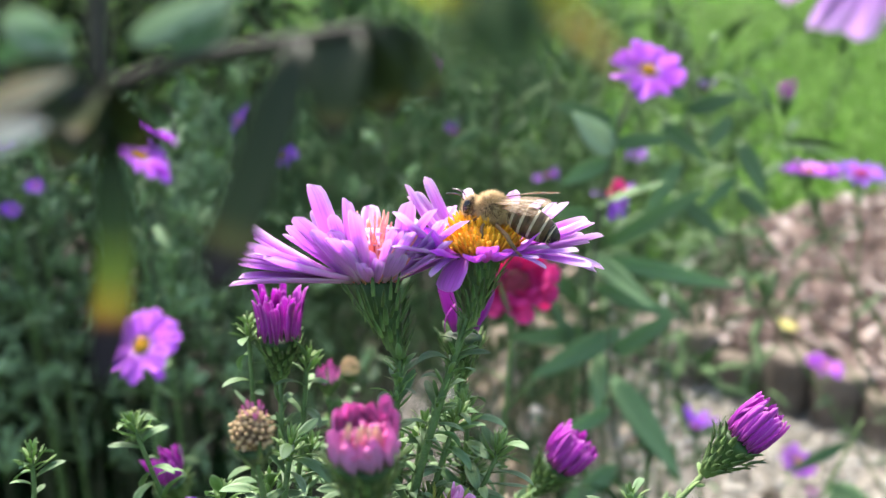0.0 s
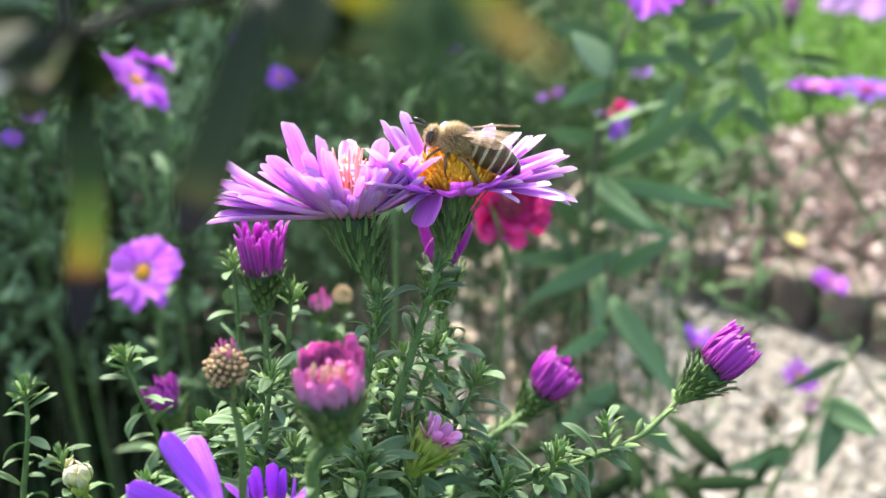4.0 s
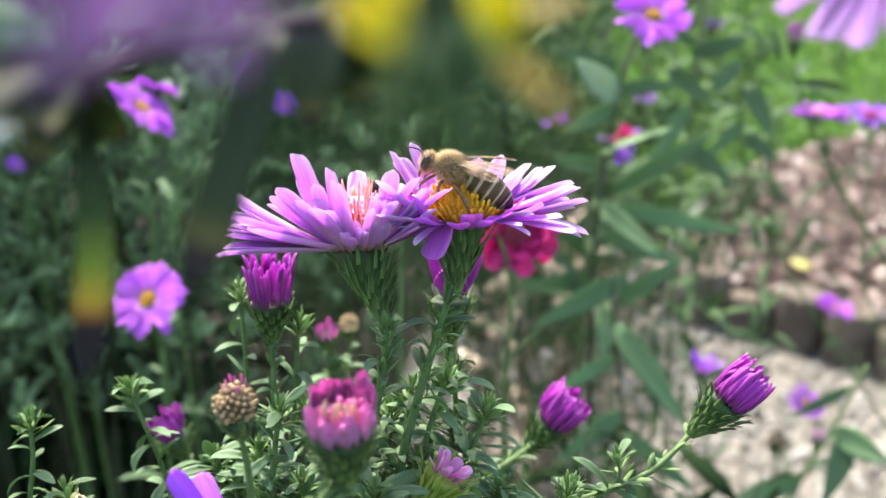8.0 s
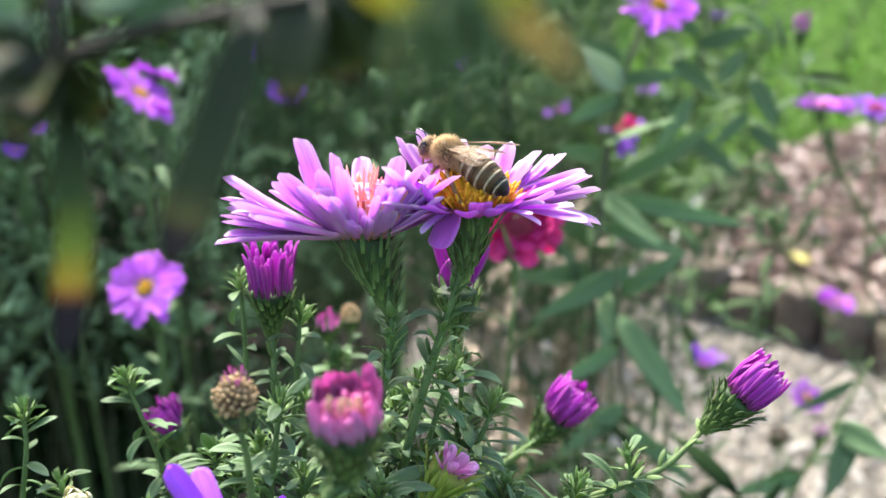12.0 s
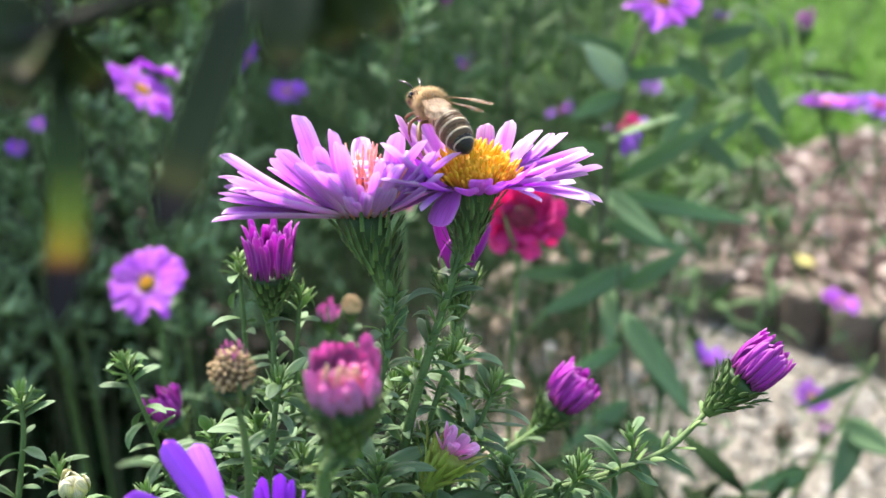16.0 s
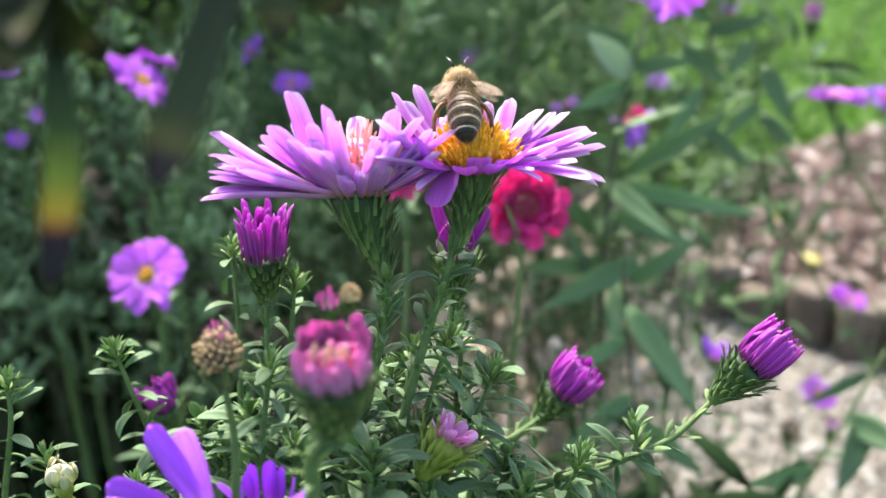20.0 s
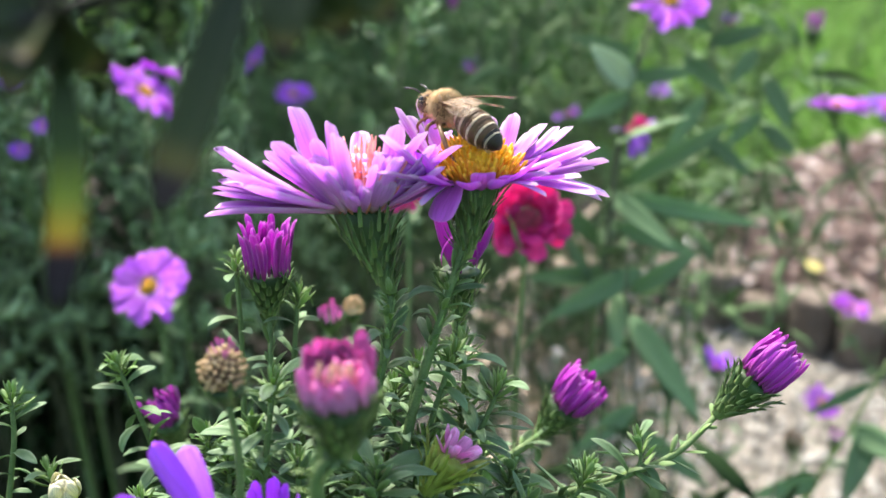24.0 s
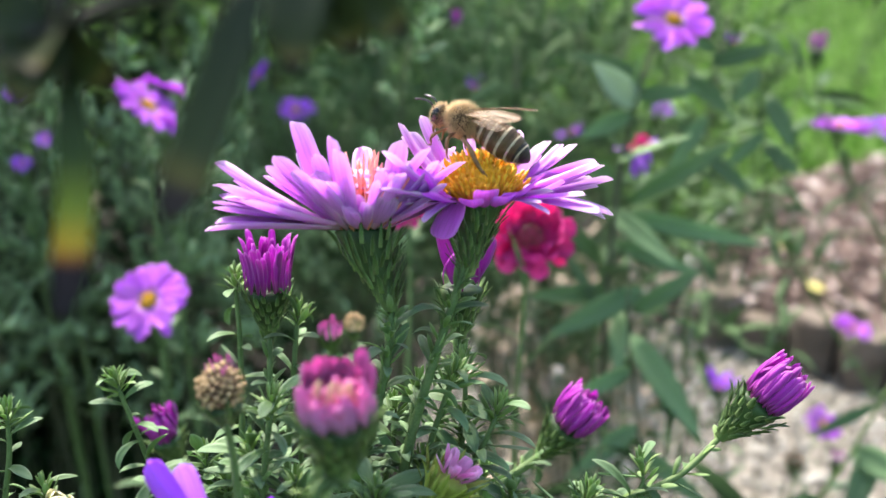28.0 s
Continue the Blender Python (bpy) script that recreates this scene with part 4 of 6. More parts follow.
def side_leaf(parent, foot, start, end, width, material, kind="lance", name="leaf", curl=-0.25, roll=0.15, twist=0.3, label=""):
    """A leaf or petal from start to end that turns its face to the side where the bed is seen from."""
    a, b = Vector(start) - foot, Vector(end) - foot
    y = (b - a).normalized()
    x = y.cross(Vector((0, -0.94, 0.34))).normalized()
    m = Matrix((x, y, x.cross(y))).transposed().to_4x4()
    return part(name, blade(name, (b - a).length, width, kind, curl=curl, cup=0.3, n=8, twist=twist), material, parent, label, Matrix.Translation(a) @ m @ Matrix.Rotation(roll, 4, "Y"))


bud("aster_bud", [(-0.0302, 0.1678, 0.7783), (-0.0299, 0.1660, 0.7733), (-0.0300, 0.1642, 0.7656), (-0.0305, 0.1618, 0.7560), (-0.0317, 0.1587, 0.7445)], (0.02, 0.0, 1), (-0.0303, 0.1704, 0.7862), "open_magenta",
    "half-open magenta aster bud under the flower", [(20, 82, 92, 0.98), (16, 86, 96, 0.95), (12, 88, 98, 0.9)], 21, reach=0.0037)
behind_bud, foot = bud("aster_bud", [(0.0015, 0.1621, 0.7832), (0.0006, 0.1605, 0.7758), (-0.0013, 0.1582, 0.7666), (-0.0032, 0.1527, 0.7485)], (0.02, 0.1, 1), (0.0022, 0.1643, 0.7891), "magenta",
                       "magenta aster bud behind the stem, two broad petals", [(4, 70, 84, 0.8)], 22, reach=0.0030)
for a, b in (((0.0009, 0.1645, 0.7896), (-0.0010, 0.1669, 0.7985)), ((0.0039, 0.1645, 0.7896), (0.0072, 0.1662, 0.7972))):
    side_leaf(behind_bud, foot, a, b, 0.0026, MAGENTA, "petal", "petal")
faded, foot = bud("faded_aster", [(-0.0133, 0.0996, 0.7956), (-0.0135, 0.0982, 0.7917), (-0.0138, 0.0976, 0.7872), (-0.0141, 0.0966, 0.7816)], (0.0, -0.06, 1), (-0.0115, 0.1007, 0.7986), "pink",
                 "faded pink aster head close to the lens, petals upright", [(11, 72, 80, 0.84, -105, 105), (8, 76, 84, 0.74, -95, 95), (10, 70, 80, 0.62, 100, 260), (7, 76, 88, 0.50, 105, 255)], 23, disc="pink", reach=0.0037, leaves=3, calyx_size=(0.0075, 0.0042, 0.0012), radius=0.001)
for k in range(7):
    a = radians(130 + 100 * k / 6)
    m = facing(Vector((-0.0115, 0.1007, 0.7986)) - foot, (0.0, -0.06, 1)) @ Matrix.Rotation(a, 4, "Z") @ Matrix.Translation((0, 0.0031, 0.0012)) @ Matrix.Rotation(radians(84 + 6 * math.sin(k * 3)), 4, "X")
    part("quill", PETALS["quill"][k % 4], None, faded, "cream-tipped rolled petal", m @ Matrix.Diagonal((0.62, 0.80 + 0.10 * math.sin(k * 2), 0.8, 1)))
bud("aster_bud", [(0.0218, 0.1923, 0.7461), (0.0165, 0.1889, 0.7428), (0.0108, 0.1858, 0.7402), (0.0040, 0.1822, 0.7360), (-0.0015, 0.1761, 0.7252)], (0.58, -0.12, 0.8), (0.0241, 0.1932, 0.7488), "magenta",
    "plump magenta aster bud on a slanting stem", [(26, 56, 66, 0.96), (24, 66, 76, 0.98), (20, 76, 90, 0.94)], 24, reach=0.0034, scale=1.1, radius=0.0011, leaves=14, leaf_size=1.0)
bud("aster_bud", [(0.0422, 0.1480, 0.7706), (0.0354, 0.1453, 0.7661), (0.0274, 0.1432, 0.7634), (0.0186, 0.1415, 0.7615), (0.0099, 0.1396, 0.7592), (0.0056, 0.1366, 0.7512)], (0.62, -0.05, 0.72), (0.0480, 0.1504, 0.7759), "magenta",
    "magenta aster bud at the end of a long slanting stem", [(34, 62, 74, 0.94), (30, 70, 84, 0.96), (24, 82, 98, 0.90)], 25, reach=0.0033, bracts=64, leaves=12, leaf_size=1.0)
bud("aster_bud", [(-0.0632, 0.2187, 0.7282), (-0.0606, 0.2163, 0.7214), (-0.0582, 0.2136, 0.7111)], (-0.2, -0.3, 0.9), (-0.0641, 0.2197, 0.7310), "magenta",
    "magenta aster bud low in the foliage", [(24, 54, 66, 0.95), (22, 66, 90, 0.95)], 26, leaves=4)
bud("aster_bud", [(-0.0280, 0.2437, 0.7413), (-0.0273, 0.2406, 0.7327), (-0.0274, 0.2367, 0.7190)], (0.0, -0.2, 1), (-0.0287, 0.2451, 0.7452), "pink",
    "small pink aster bud among leaves", [(9, 66, 84, 0.66)], 27, leaves=8, leaf_size=1.4, calyx_size=(0.004, 0.0026, 0.0010))
# small pale flower low down, with a yellow-green calyx
bud("aster", [(-0.0008, 0.1361, 0.7615), (-0.0012, 0.1347, 0.7546)], (0.55, 0.10, 0.80), (0.0005, 0.1363, 0.7707), "pale_pink",
    "small pale pink flower in a yellow-green calyx", [(8, 35, 55, 0.76), (7, 55, 75, 0.70)], 28, calyx_size=(0.0066, 0.0036, 0.0012), reach=0.0014, bract="lime_bract", bracts=30, leaves=6)
# seed head
seed_stem, foot = stalk("seed_head", [(-0.0257, 0.1129, 0.7913), (-0.0251, 0.1127, 0.7876), (-0.0248, 0.1122, 0.7833), (-0.0248, 0.1102, 0.7751)], 0.0006, "dry brown aster seed head with faded pink tips", leaves=0, seed=31, bottom=0.62)
ob = head(seed_stem, Vector((-0.0261, 0.1137, 0.7935)) - foot, (-0.08, -0.1, 1), [], "pink", reach=0.0024, disc=None, calyx_size=(0.0030, 0.0026, 0.0008), bracts=12, seed=31)
bm = bmesh.new()
bmesh.ops.create_icosphere(bm, subdivisions=1, radius=0.00036)
grain = ([tuple(v.co) for v in bm.verts], [tuple(v.index for v in f.verts) for f in bm.faces], [(0, 0)] * len(bm.verts))
bm.free()
ms = []
for k in range(96):
    t = 1 - 1.75 * (k + 0.5) / 96
    q = math.sqrt(1 - t * t)
    a = k * 2.39996
    lump = 1 + 0.28 * noise.noise(Vector((q * math.cos(a), q * math.sin(a), t)) * 2.5)
    ms.append(Matrix.Translation((0.0025 * lump * q * math.cos(a), 0.0025 * lump * q * math.sin(a), 0.0022 + 0.0026 * t * lump)) @ Matrix.Diagonal([random.Random(k).uniform(.7, 1.2)] * 3 + [1]))
for k in range(10):
    a = k * 2.39996
    q = 0.0008 + 0.0001 * k
    m = Matrix.Translation((q * math.cos(a), q * math.sin(a) + 0.0006, 0.0042)) @ Matrix.Rotation(a - math.pi / 2, 4, "Z") @ Matrix.Rotation(radians(62 + 9 * math.sin(k * 3)), 4, "X")
    part("petal", PETALS["pink"][k % 4], None, ob, "shrivelled pink petal tip", m @ Matrix.Diagonal((0.20, 0.22, 0.22, 1)))
# core added in dark brown to give the seed gaps their shade
core = revolve("core", [(0.0006, -0.0004), (0.0019, 0.0006), (0.0023, 0.0022), (0.0018, 0.0038), (0.0005, 0.0046)])
part("core", core, HUSK, ob, "brown core coloured dark for the shaded gaps between seeds")
part("seed_ball", scatter("seed_ball", grain, ms), SEED, ob)["kind"] = "stuff"

# small dried heads
def dried_head(name, points, at, size, material, label, seed, lean=0.0):
    ob, foot = stalk(name, points, 0.0006, label, leaves=4, leaf_size=0.9, seed=seed, bottom=0.3, lean=lean, top=0.1)
    cup = head(ob, Vector(at) - foot, (0.1, -0.1, 1), [], "pink", disc=None, calyx_size=(0.0030, 0.0026, 0.0008), bracts=12, seed=seed, scale=size)
    part("seed_ball", scatter("seed_ball", grain, ms), material, cup)["kind"] = "stuff"
    return ob


dried_head("seed_head", [(-0.0235, 0.2534, 0.7417), (-0.0241, 0.2507, 0.7342), (-0.0251, 0.2456, 0.7173)], (-0.0237, 0.2540, 0.7433), 0.95, SEED, "small pale dried aster head among the leaves", 36)
dried_head("seed_head", [(0.2005, 0.5448, 0.5335), (0.1985, 0.5392, 0.5181), (0.1951, 0.5377, 0.4846)], (0.2005, 0.5459, 0.5366), 1.9, HUSK, "dark brown dried aster head over the gravel", 37, 0.5)

# open flower cut by the lower edge, and its small neighbour
low_aster, foot = stalk("aster", [(-0.0254, 0.1024, 0.7740), (-0.0251, 0.1007, 0.7695), (-0.0253, 0.1004, 0.7626)], 0.0008, "bluish violet aster low in front with broad rays", leaves=0, seed=33, bottom=0.6)
head(low_aster, Vector((-0.0255, 0.1034, 0.7776)) - foot, (-0.15, -0.45, 0.85), [(2, 10, 18, 1.08, 40, 62), (2, 2, 10, 1.14, 80, 104), (5, 0, 14, 0.95, 96, 170), (6, -10, 10, 0.8, 190, 320)], "blue_violet", reach=0.0030, disc="small", seed=33, bracts=10, scale=0.92)
low_aster, foot = stalk("aster", [(-0.0224, 0.1138, 0.7673), (-0.0225, 0.1119, 0.7623), (-0.0226, 0.1106, 0.7555)], 0.0008, "bluish violet aster half hidden below the leaves", leaves=6, seed=34, bottom=0.6)
head(low_aster, Vector((-0.0224, 0.1152, 0.7713)) - foot, (0.05, -0.2, 0.97), [(16, 55, 75, 0.55)], "blue_violet", reach=0.0030, disc="small", seed=34, bracts=10, scale=0.9)
# pale round bud
pale, foot = stalk("aster_bud", [(-0.0596, 0.1451, 0.7570), (-0.0595, 0.1441, 0.7542), (-0.0591, 0.1417, 0.7475)], 0.0007, "round yellowish unopened aster bud", leaves=2, seed=35, bottom=0.6)
head(pale, Vector((-0.0596, 0.1453, 0.7574)) - foot, (0, -0.2, 1), [(8, 18, 26, 0.95), (7, 40, 50, 0.9)], "cream_scale", reach=0.0006, disc=None, calyx_size=(0.003, 0.0012, 0.0009), bracts=0, bract="lime_bract", seed=35, scale=1.45)


# leafy shoots
def shoot(points, leaves, seed, tip=22, size=1.0, radius=0.0006, label="leafy green aster shoot with narrow leaves", bottom=0.6):
    return stalk("aster_shoot", points, radius, label, "aster shoot", "leafy shoots", leaves=int(leaves * 1.7), leaf_size=size * 1.1, seed=seed, tip=tip, bottom=bottom, tilt=(-5, 45))


shoot([(-0.0588, 0.1729, 0.7688), (-0.0554, 0.1702, 0.7615), (-0.0527, 0.1687, 0.7544), (-0.0506, 0.1668, 0.7462), (-0.0494, 0.1641, 0.7361)], 16, 41, 26)
shoot([(-0.0734, 0.1619, 0.7681), (-0.0727, 0.1596, 0.7616), (-0.0736, 0.1579, 0.7540), (-0.0744, 0.1555, 0.7444)], 10, 42, 20, 0.85)
shoot([(-0.0670, 0.1576, 0.7563), (-0.0655, 0.1557, 0.7509), (-0.0658, 0.1541, 0.7408)], 8, 43, 16, 0.8)
shoot([(-0.0368, 0.1753, 0.7871), (-0.0358, 0.1716, 0.7772), (-0.0355, 0.1692, 0.7675), (-0.0352, 0.1653, 0.7540)], 10, 44, 18, 0.9)
shoot([(-0.0255, 0.1715, 0.7827), (-0.0259, 0.1691, 0.7761), (-0.0266, 0.1667, 0.7665), (-0.0274, 0.1636, 0.7550)], 10, 45, 18, 0.9)
shoot([(0.0014, 0.1499, 0.7817), (-0.0008, 0.1478, 0.7760), (-0.0034, 0.1457, 0.7674), (-0.0056, 0.1424, 0.7553)], 14, 46, 20)
shoot([(0.0025, 0.1578, 0.7801), (0.0028, 0.1553, 0.7733), (0.0015, 0.1528, 0.7634), (-0.0004, 0.1493, 0.7508)], 14, 47, 20)
shoot([(0.0085, 0.1518, 0.7752), (0.0059, 0.1496, 0.7692), (0.0014, 0.1477, 0.7612), (-0.0013, 0.1446, 0.7497)], 16, 48, 24)
shoot([(-0.0083, 0.1535, 0.7742), (-0.0084, 0.1514, 0.7682), (-0.0103, 0.1492, 0.7593), (-0.0122, 0.1463, 0.7485)], 16, 49, 20)
shoot([(-0.0241, 0.1357, 0.7838), (-0.0249, 0.1336, 0.7779), (-0.0258, 0.1317, 0.7699), (-0.0268, 0.1293, 0.7603)], 18, 50, 22, 1.1)
shoot([(-0.0122, 0.1425, 0.7730), (-0.0130, 0.1404, 0.7675), (-0.0139, 0.1387, 0.7598), (-0.0149, 0.1366, 0.7512)], 18, 51, 20, 1.1)
shoot([(-0.0038, 0.1463, 0.7690), (-0.0043, 0.1445, 0.7641), (-0.0056, 0.1430, 0.7570), (-0.0074, 0.1408, 0.7481)], 16, 52, 20, 1.1)
shoot([(0.0213, 0.1402, 0.7667), (0.0191, 0.1387, 0.7627), (0.0158, 0.1381, 0.7582), (0.0125, 0.1363, 0.7504)], 14, 53, 30, 1.0)
shoot([(0.0293, 0.1451, 0.7685), (0.0295, 0.1439, 0.7654), (0.0264, 0.1421, 0.7634), (0.0186, 0.1414, 0.7612), (0.0117, 0.1398, 0.7570)], 9, 72, 10, 0.9, 0.0004)
shoot([(-0.0201, 0.1501, 0.7649), (-0.0192, 0.1480, 0.7590), (-0.0189, 0.1461, 0.7508)], 18, 54, 18, 1.2)
shoot([(-0.0335, 0.1451, 0.7657), (-0.0335, 0.1433, 0.7608), (-0.0341, 0.1412, 0.7520)], 18, 55, 18, 1.2)
shoot([(-0.0499, 0.1711, 0.7495), (-0.0488, 0.1690, 0.7436), (-0.0480, 0.1667, 0.7343)], 16, 56, 20, 1.1)
shoot([(0.0066, 0.1678, 0.7549), (0.0056, 0.1654, 0.7483), (0.0036, 0.1616, 0.7379)], 16, 57, 20, 1.1)
shoot([(-0.0255, 0.1715, 0.7652), (-0.0255, 0.1688, 0.7577), (-0.0255, 0.1643, 0.7454)], 16, 58, 18, 1.0)
shoot([(-0.0259, 0.2430, 0.7393), (-0.0256, 0.2396, 0.7300), (-0.0255, 0.2356, 0.7132)], 18, 59, 20, 1.6)
shoot([(-0.0047, 0.1511, 0.7792), (-0.0054, 0.1490, 0.7735), (-0.0070, 0.1472, 0.7655), (-0.0083, 0.1441, 0.7542)], 14, 61, 14, 0.9)
shoot([(-0.0163, 0.1505, 0.7717), (-0.0160, 0.1484, 0.7659), (-0.0159, 0.1462, 0.7570)], 14, 62, 16, 1.0)
shoot([(0.0033, 0.1544, 0.7707), (0.0020, 0.1525, 0.7656), (0.0005, 0.1503, 0.7565)], 14, 63, 20, 1.0)
shoot([(-0.0282, 0.1380, 0.7755), (-0.0278, 0.1361, 0.7701), (-0.0277, 0.1344, 0.7626)], 16, 66, 18, 1.0)
shoot([(-0.0212, 0.1337, 0.7724), (-0.0210, 0.1318, 0.7671), (-0.0210, 0.1302, 0.7597)], 16, 67, 18, 1.0)
shoot([(-0.0381, 0.1507, 0.7666), (-0.0375, 0.1489, 0.7615), (-0.0374, 0.1467, 0.7525)], 14, 68, 20, 1.0)
shoot([(0.0101, 0.1445, 0.7641), (0.0092, 0.1430, 0.7600), (0.0080, 0.1415, 0.7529)], 16, 69, 20, 1.0)
shoot([(0.0122, 0.1367, 0.7630), (0.0109, 0.1355, 0.7599), (0.0097, 0.1347, 0.7546)], 14, 70, 16, 1.0)
shoot([(-0.0503, 0.1517, 0.7545), (-0.0496, 0.1501, 0.7502), (-0.0492, 0.1487, 0.7435)], 14, 71, 18, 1.0)
shoot([(-0.0098, 0.1314, 0.7719), (-0.0102, 0.1298, 0.7674), (-0.0106, 0.1273, 0.7607)], 16, 60, 18, 1.2)

# ---- asters further off ----
def far_aster(points, at, way, petals, rays, label, seed, scale=1.0, disc="small", leaves=8, leaf="long_leaf", radius=0.0009, leaf_size=0.8, bottom=0.2, reach=0.0036, lean=0.0):
    points = [calyx_foot(at, way, 0.008 * scale), *points[1:]]
    ob, foot = stalk("aster", points, radius, label, "aster", "asters further off", leaves=leaves, leaf=leaf, leaf_size=leaf_size, seed=seed, bottom=bottom, top=0.10, lean=lean)
    head(ob, Vector(at) - foot, way, rays, petals, disc=disc, seed=seed, scale=scale, reach=reach, calyx_size=(0.008, 0.0040, 0.0011))
    return ob, foot


FULL = [(16, -4, 12, 1.0), (9, 8, 22, 0.92)]
FLAT = [(17, -3, 5, 1.0), (12, 3, 9, 0.94)]
far_aster([(-0.1123, 0.3807, 0.6908), (-0.1094, 0.3782, 0.6752), (-0.1074, 0.3676, 0.6314)], (-0.1141, 0.3838, 0.6994), (-0.2, -0.66, 0.70), "flat_violet", FLAT, "open violet aster with a yellow disc", 61, 1.06)
far_aster([(-0.1318, 0.4723, 0.7496), (-0.1324, 0.4669, 0.7289), (-0.1305, 0.4554, 0.6680)], (-0.1344, 0.4749, 0.7567), (0.62, -0.12, 0.80), "flat_violet", FLAT, "open violet aster tilted on its stem", 62, 1.14)
far_aster([(-0.1279, 0.4963, 0.7512), (-0.1252, 0.4873, 0.7263), (-0.1250, 0.4740, 0.6606)], (-0.1326, 0.4998, 0.7606), (0.3, 0.3, 0.9), "wide_violet", FULL, "violet aster behind another one", 63, 0.85)
far_aster([(0.0246, 0.3115, 0.7405), (0.0237, 0.3068, 0.7274), (0.0214, 0.2993, 0.6923)], (0.0255, 0.3146, 0.7490), (0.0, -0.9, 0.42), "crimson", [(14, -2, 16, 1.0), (12, 20, 45, 0.85), (10, 45, 60, 0.62), (9, 58, 76, 0.42)], "full crimson aster with a dark centre", 64, 1.12, "dark")
far_aster([(-0.0131, 0.3437, 0.7413), (-0.0122, 0.3379, 0.7252), (-0.0131, 0.3216, 0.6805)], (-0.0131, 0.3465, 0.7488), (0.0, -0.8, 0.42), "crimson", [(12, -2, 16, 1.0), (10, 20, 45, 0.85)], "crimson aster hidden behind the violet ones", 65, 0.62, "dark")
far_aster([(0.2410, 0.6491, 0.7032), (0.2462, 0.6420, 0.6835), (0.2641, 0.6420, 0.6544)], (0.2413, 0.6525, 0.7123), (0.0, 0.05, 0.99), "flat_violet", [(20, -4, 6, 1.0), (16, 4, 14, 0.95)], "pale violet aster seen from the side", 66, 1.35, lean=0.5)
far_aster([(0.2741, 0.6479, 0.6999), (0.2734, 0.6372, 0.6704), (0.2747, 0.6226, 0.6012)], (0.2748, 0.6517, 0.7104), (0.1, -0.2, 0.95), "blue_violet", FULL, "violet aster by the lawn", 67, 1.2, "dark", lean=0.5)
wither, foot = far_aster([(0.1049, 0.5847, 0.7016), (0.1033, 0.5760, 0.6778), (0.1018, 0.5647, 0.6174)], (0.1059, 0.5885, 0.7120), (-0.2, -0.35, 0.9), "blue_violet", [(7, -80, -45, 1.1), (3, -30, 0, 0.8)], "withering violet aster with a red centre", 68, 1.1, "dark")
head(wither, Vector((0.1084, 0.5896, 0.7150)) - foot, (0.3, -0.3, 0.9), [(5, 30, 50, 0.55), (5, 55, 80, 0.55)], "crimson", reach=0.0022, disc=None, calyx_size=(0.004, 0.0030, 0.0010), seed=68)
far_aster([(0.0888, 0.5045, 0.7735), (0.0835, 0.4954, 0.7487), (0.0758, 0.4927, 0.6827), (0.0731, 0.4868, 0.6374)], (0.1046, 0.5090, 0.7925), (0.05, -0.62, 0.78), "flat_violet", FLAT, "large violet aster on a tall stem", 69, 1.2, leaf="long_leaf", leaves=14, leaf_size=1.1)
far_aster([(-0.1137, 0.7904, 0.6820), (-0.1124, 0.7781, 0.6482), (-0.1144, 0.7620, 0.5455)], (-0.1137, 0.7940, 0.6919), (0.0, -0.4, 0.9), "blue_violet", FULL, "small violet aster in the thicket", 70)
far_aster([(-0.1403, 0.7983, 0.7038), (-0.1391, 0.7839, 0.6641), (-0.1404, 0.7738, 0.5780)], (-0.1429, 0.8024, 0.7149), (-0.8, -0.2, 0.6), "blue_violet", FULL, "violet aster turned sideways in the thicket", 71)
far_aster([(0.3783, 0.9193, 0.4513), (0.3862, 0.9129, 0.4339), (0.4182, 0.9201, 0.3952)], (0.3793, 0.9238, 0.4637), (0.3, 0.0, 0.95), "wide_violet", FULL, "violet aster above the gravel path", 72, 1.35, lean=0.5)
far_aster([(0.2738, 0.7020, 0.4683), (0.2613, 0.6941, 0.4468), (0.2477, 0.6856, 0.3940)], (0.2771, 0.7059, 0.4789), (0.25, -0.45, 0.85), "violet", FULL, "open violet aster low above the gravel", 73, 1.0, lean=0.5)
far_aster([(0.1525, 0.5397, 0.5780), (0.1541, 0.5316, 0.5557), (0.1566, 0.5272, 0.5144)], (0.1515, 0.5430, 0.5869), (0.0, 0.1, 0.99), "blue_violet", [(10, 40, 70, 1.0)], "half-open violet aster behind a bud", 74, 0.9)
far_aster([(0.2139, 0.6255, 0.7552), (0.2165, 0.6188, 0.7367), (0.2300, 0.6173, 0.7036)], (0.2139, 0.6277, 0.7613), (0, 0, 1), "magenta", [(12, 60, 88, 1.4)], "magenta aster bud before the lawn", 75, 1.2, None, lean=0.5)
far_aster([(0.2247, 0.5454, 0.5351), (0.2149, 0.5381, 0.5151), (0.2050, 0.5365, 0.4815)], (0.2254, 0.5468, 0.5391), (0.2, 0, 1), "magenta", [(10, 60, 88, 0.9)], "dark magenta aster bud over the gravel", 76, 1.0, None, lean=0.5)
far_aster([(0.2406, 0.9111, 0.7213), (0.2416, 0.9014, 0.6945), (0.2557, 0.9048, 0.6454)], (0.2406, 0.9136, 0.7280), (0, 0, 1), "blue_violet", [(10, 40, 80, 0.7)], "violet aster bud before the lawn", 77, 1.0, lean=0.5)
far_aster([(0.0219, 0.8973, 0.6833), (0.0228, 0.8818, 0.6409), (0.0272, 0.8682, 0.5449)], (0.0219, 0.9001, 0.6909), (0, -0.2, 1), "blue_violet", [(10, 30, 80, 0.8)], "half-open violet aster in the thicket", 78, 1.0)
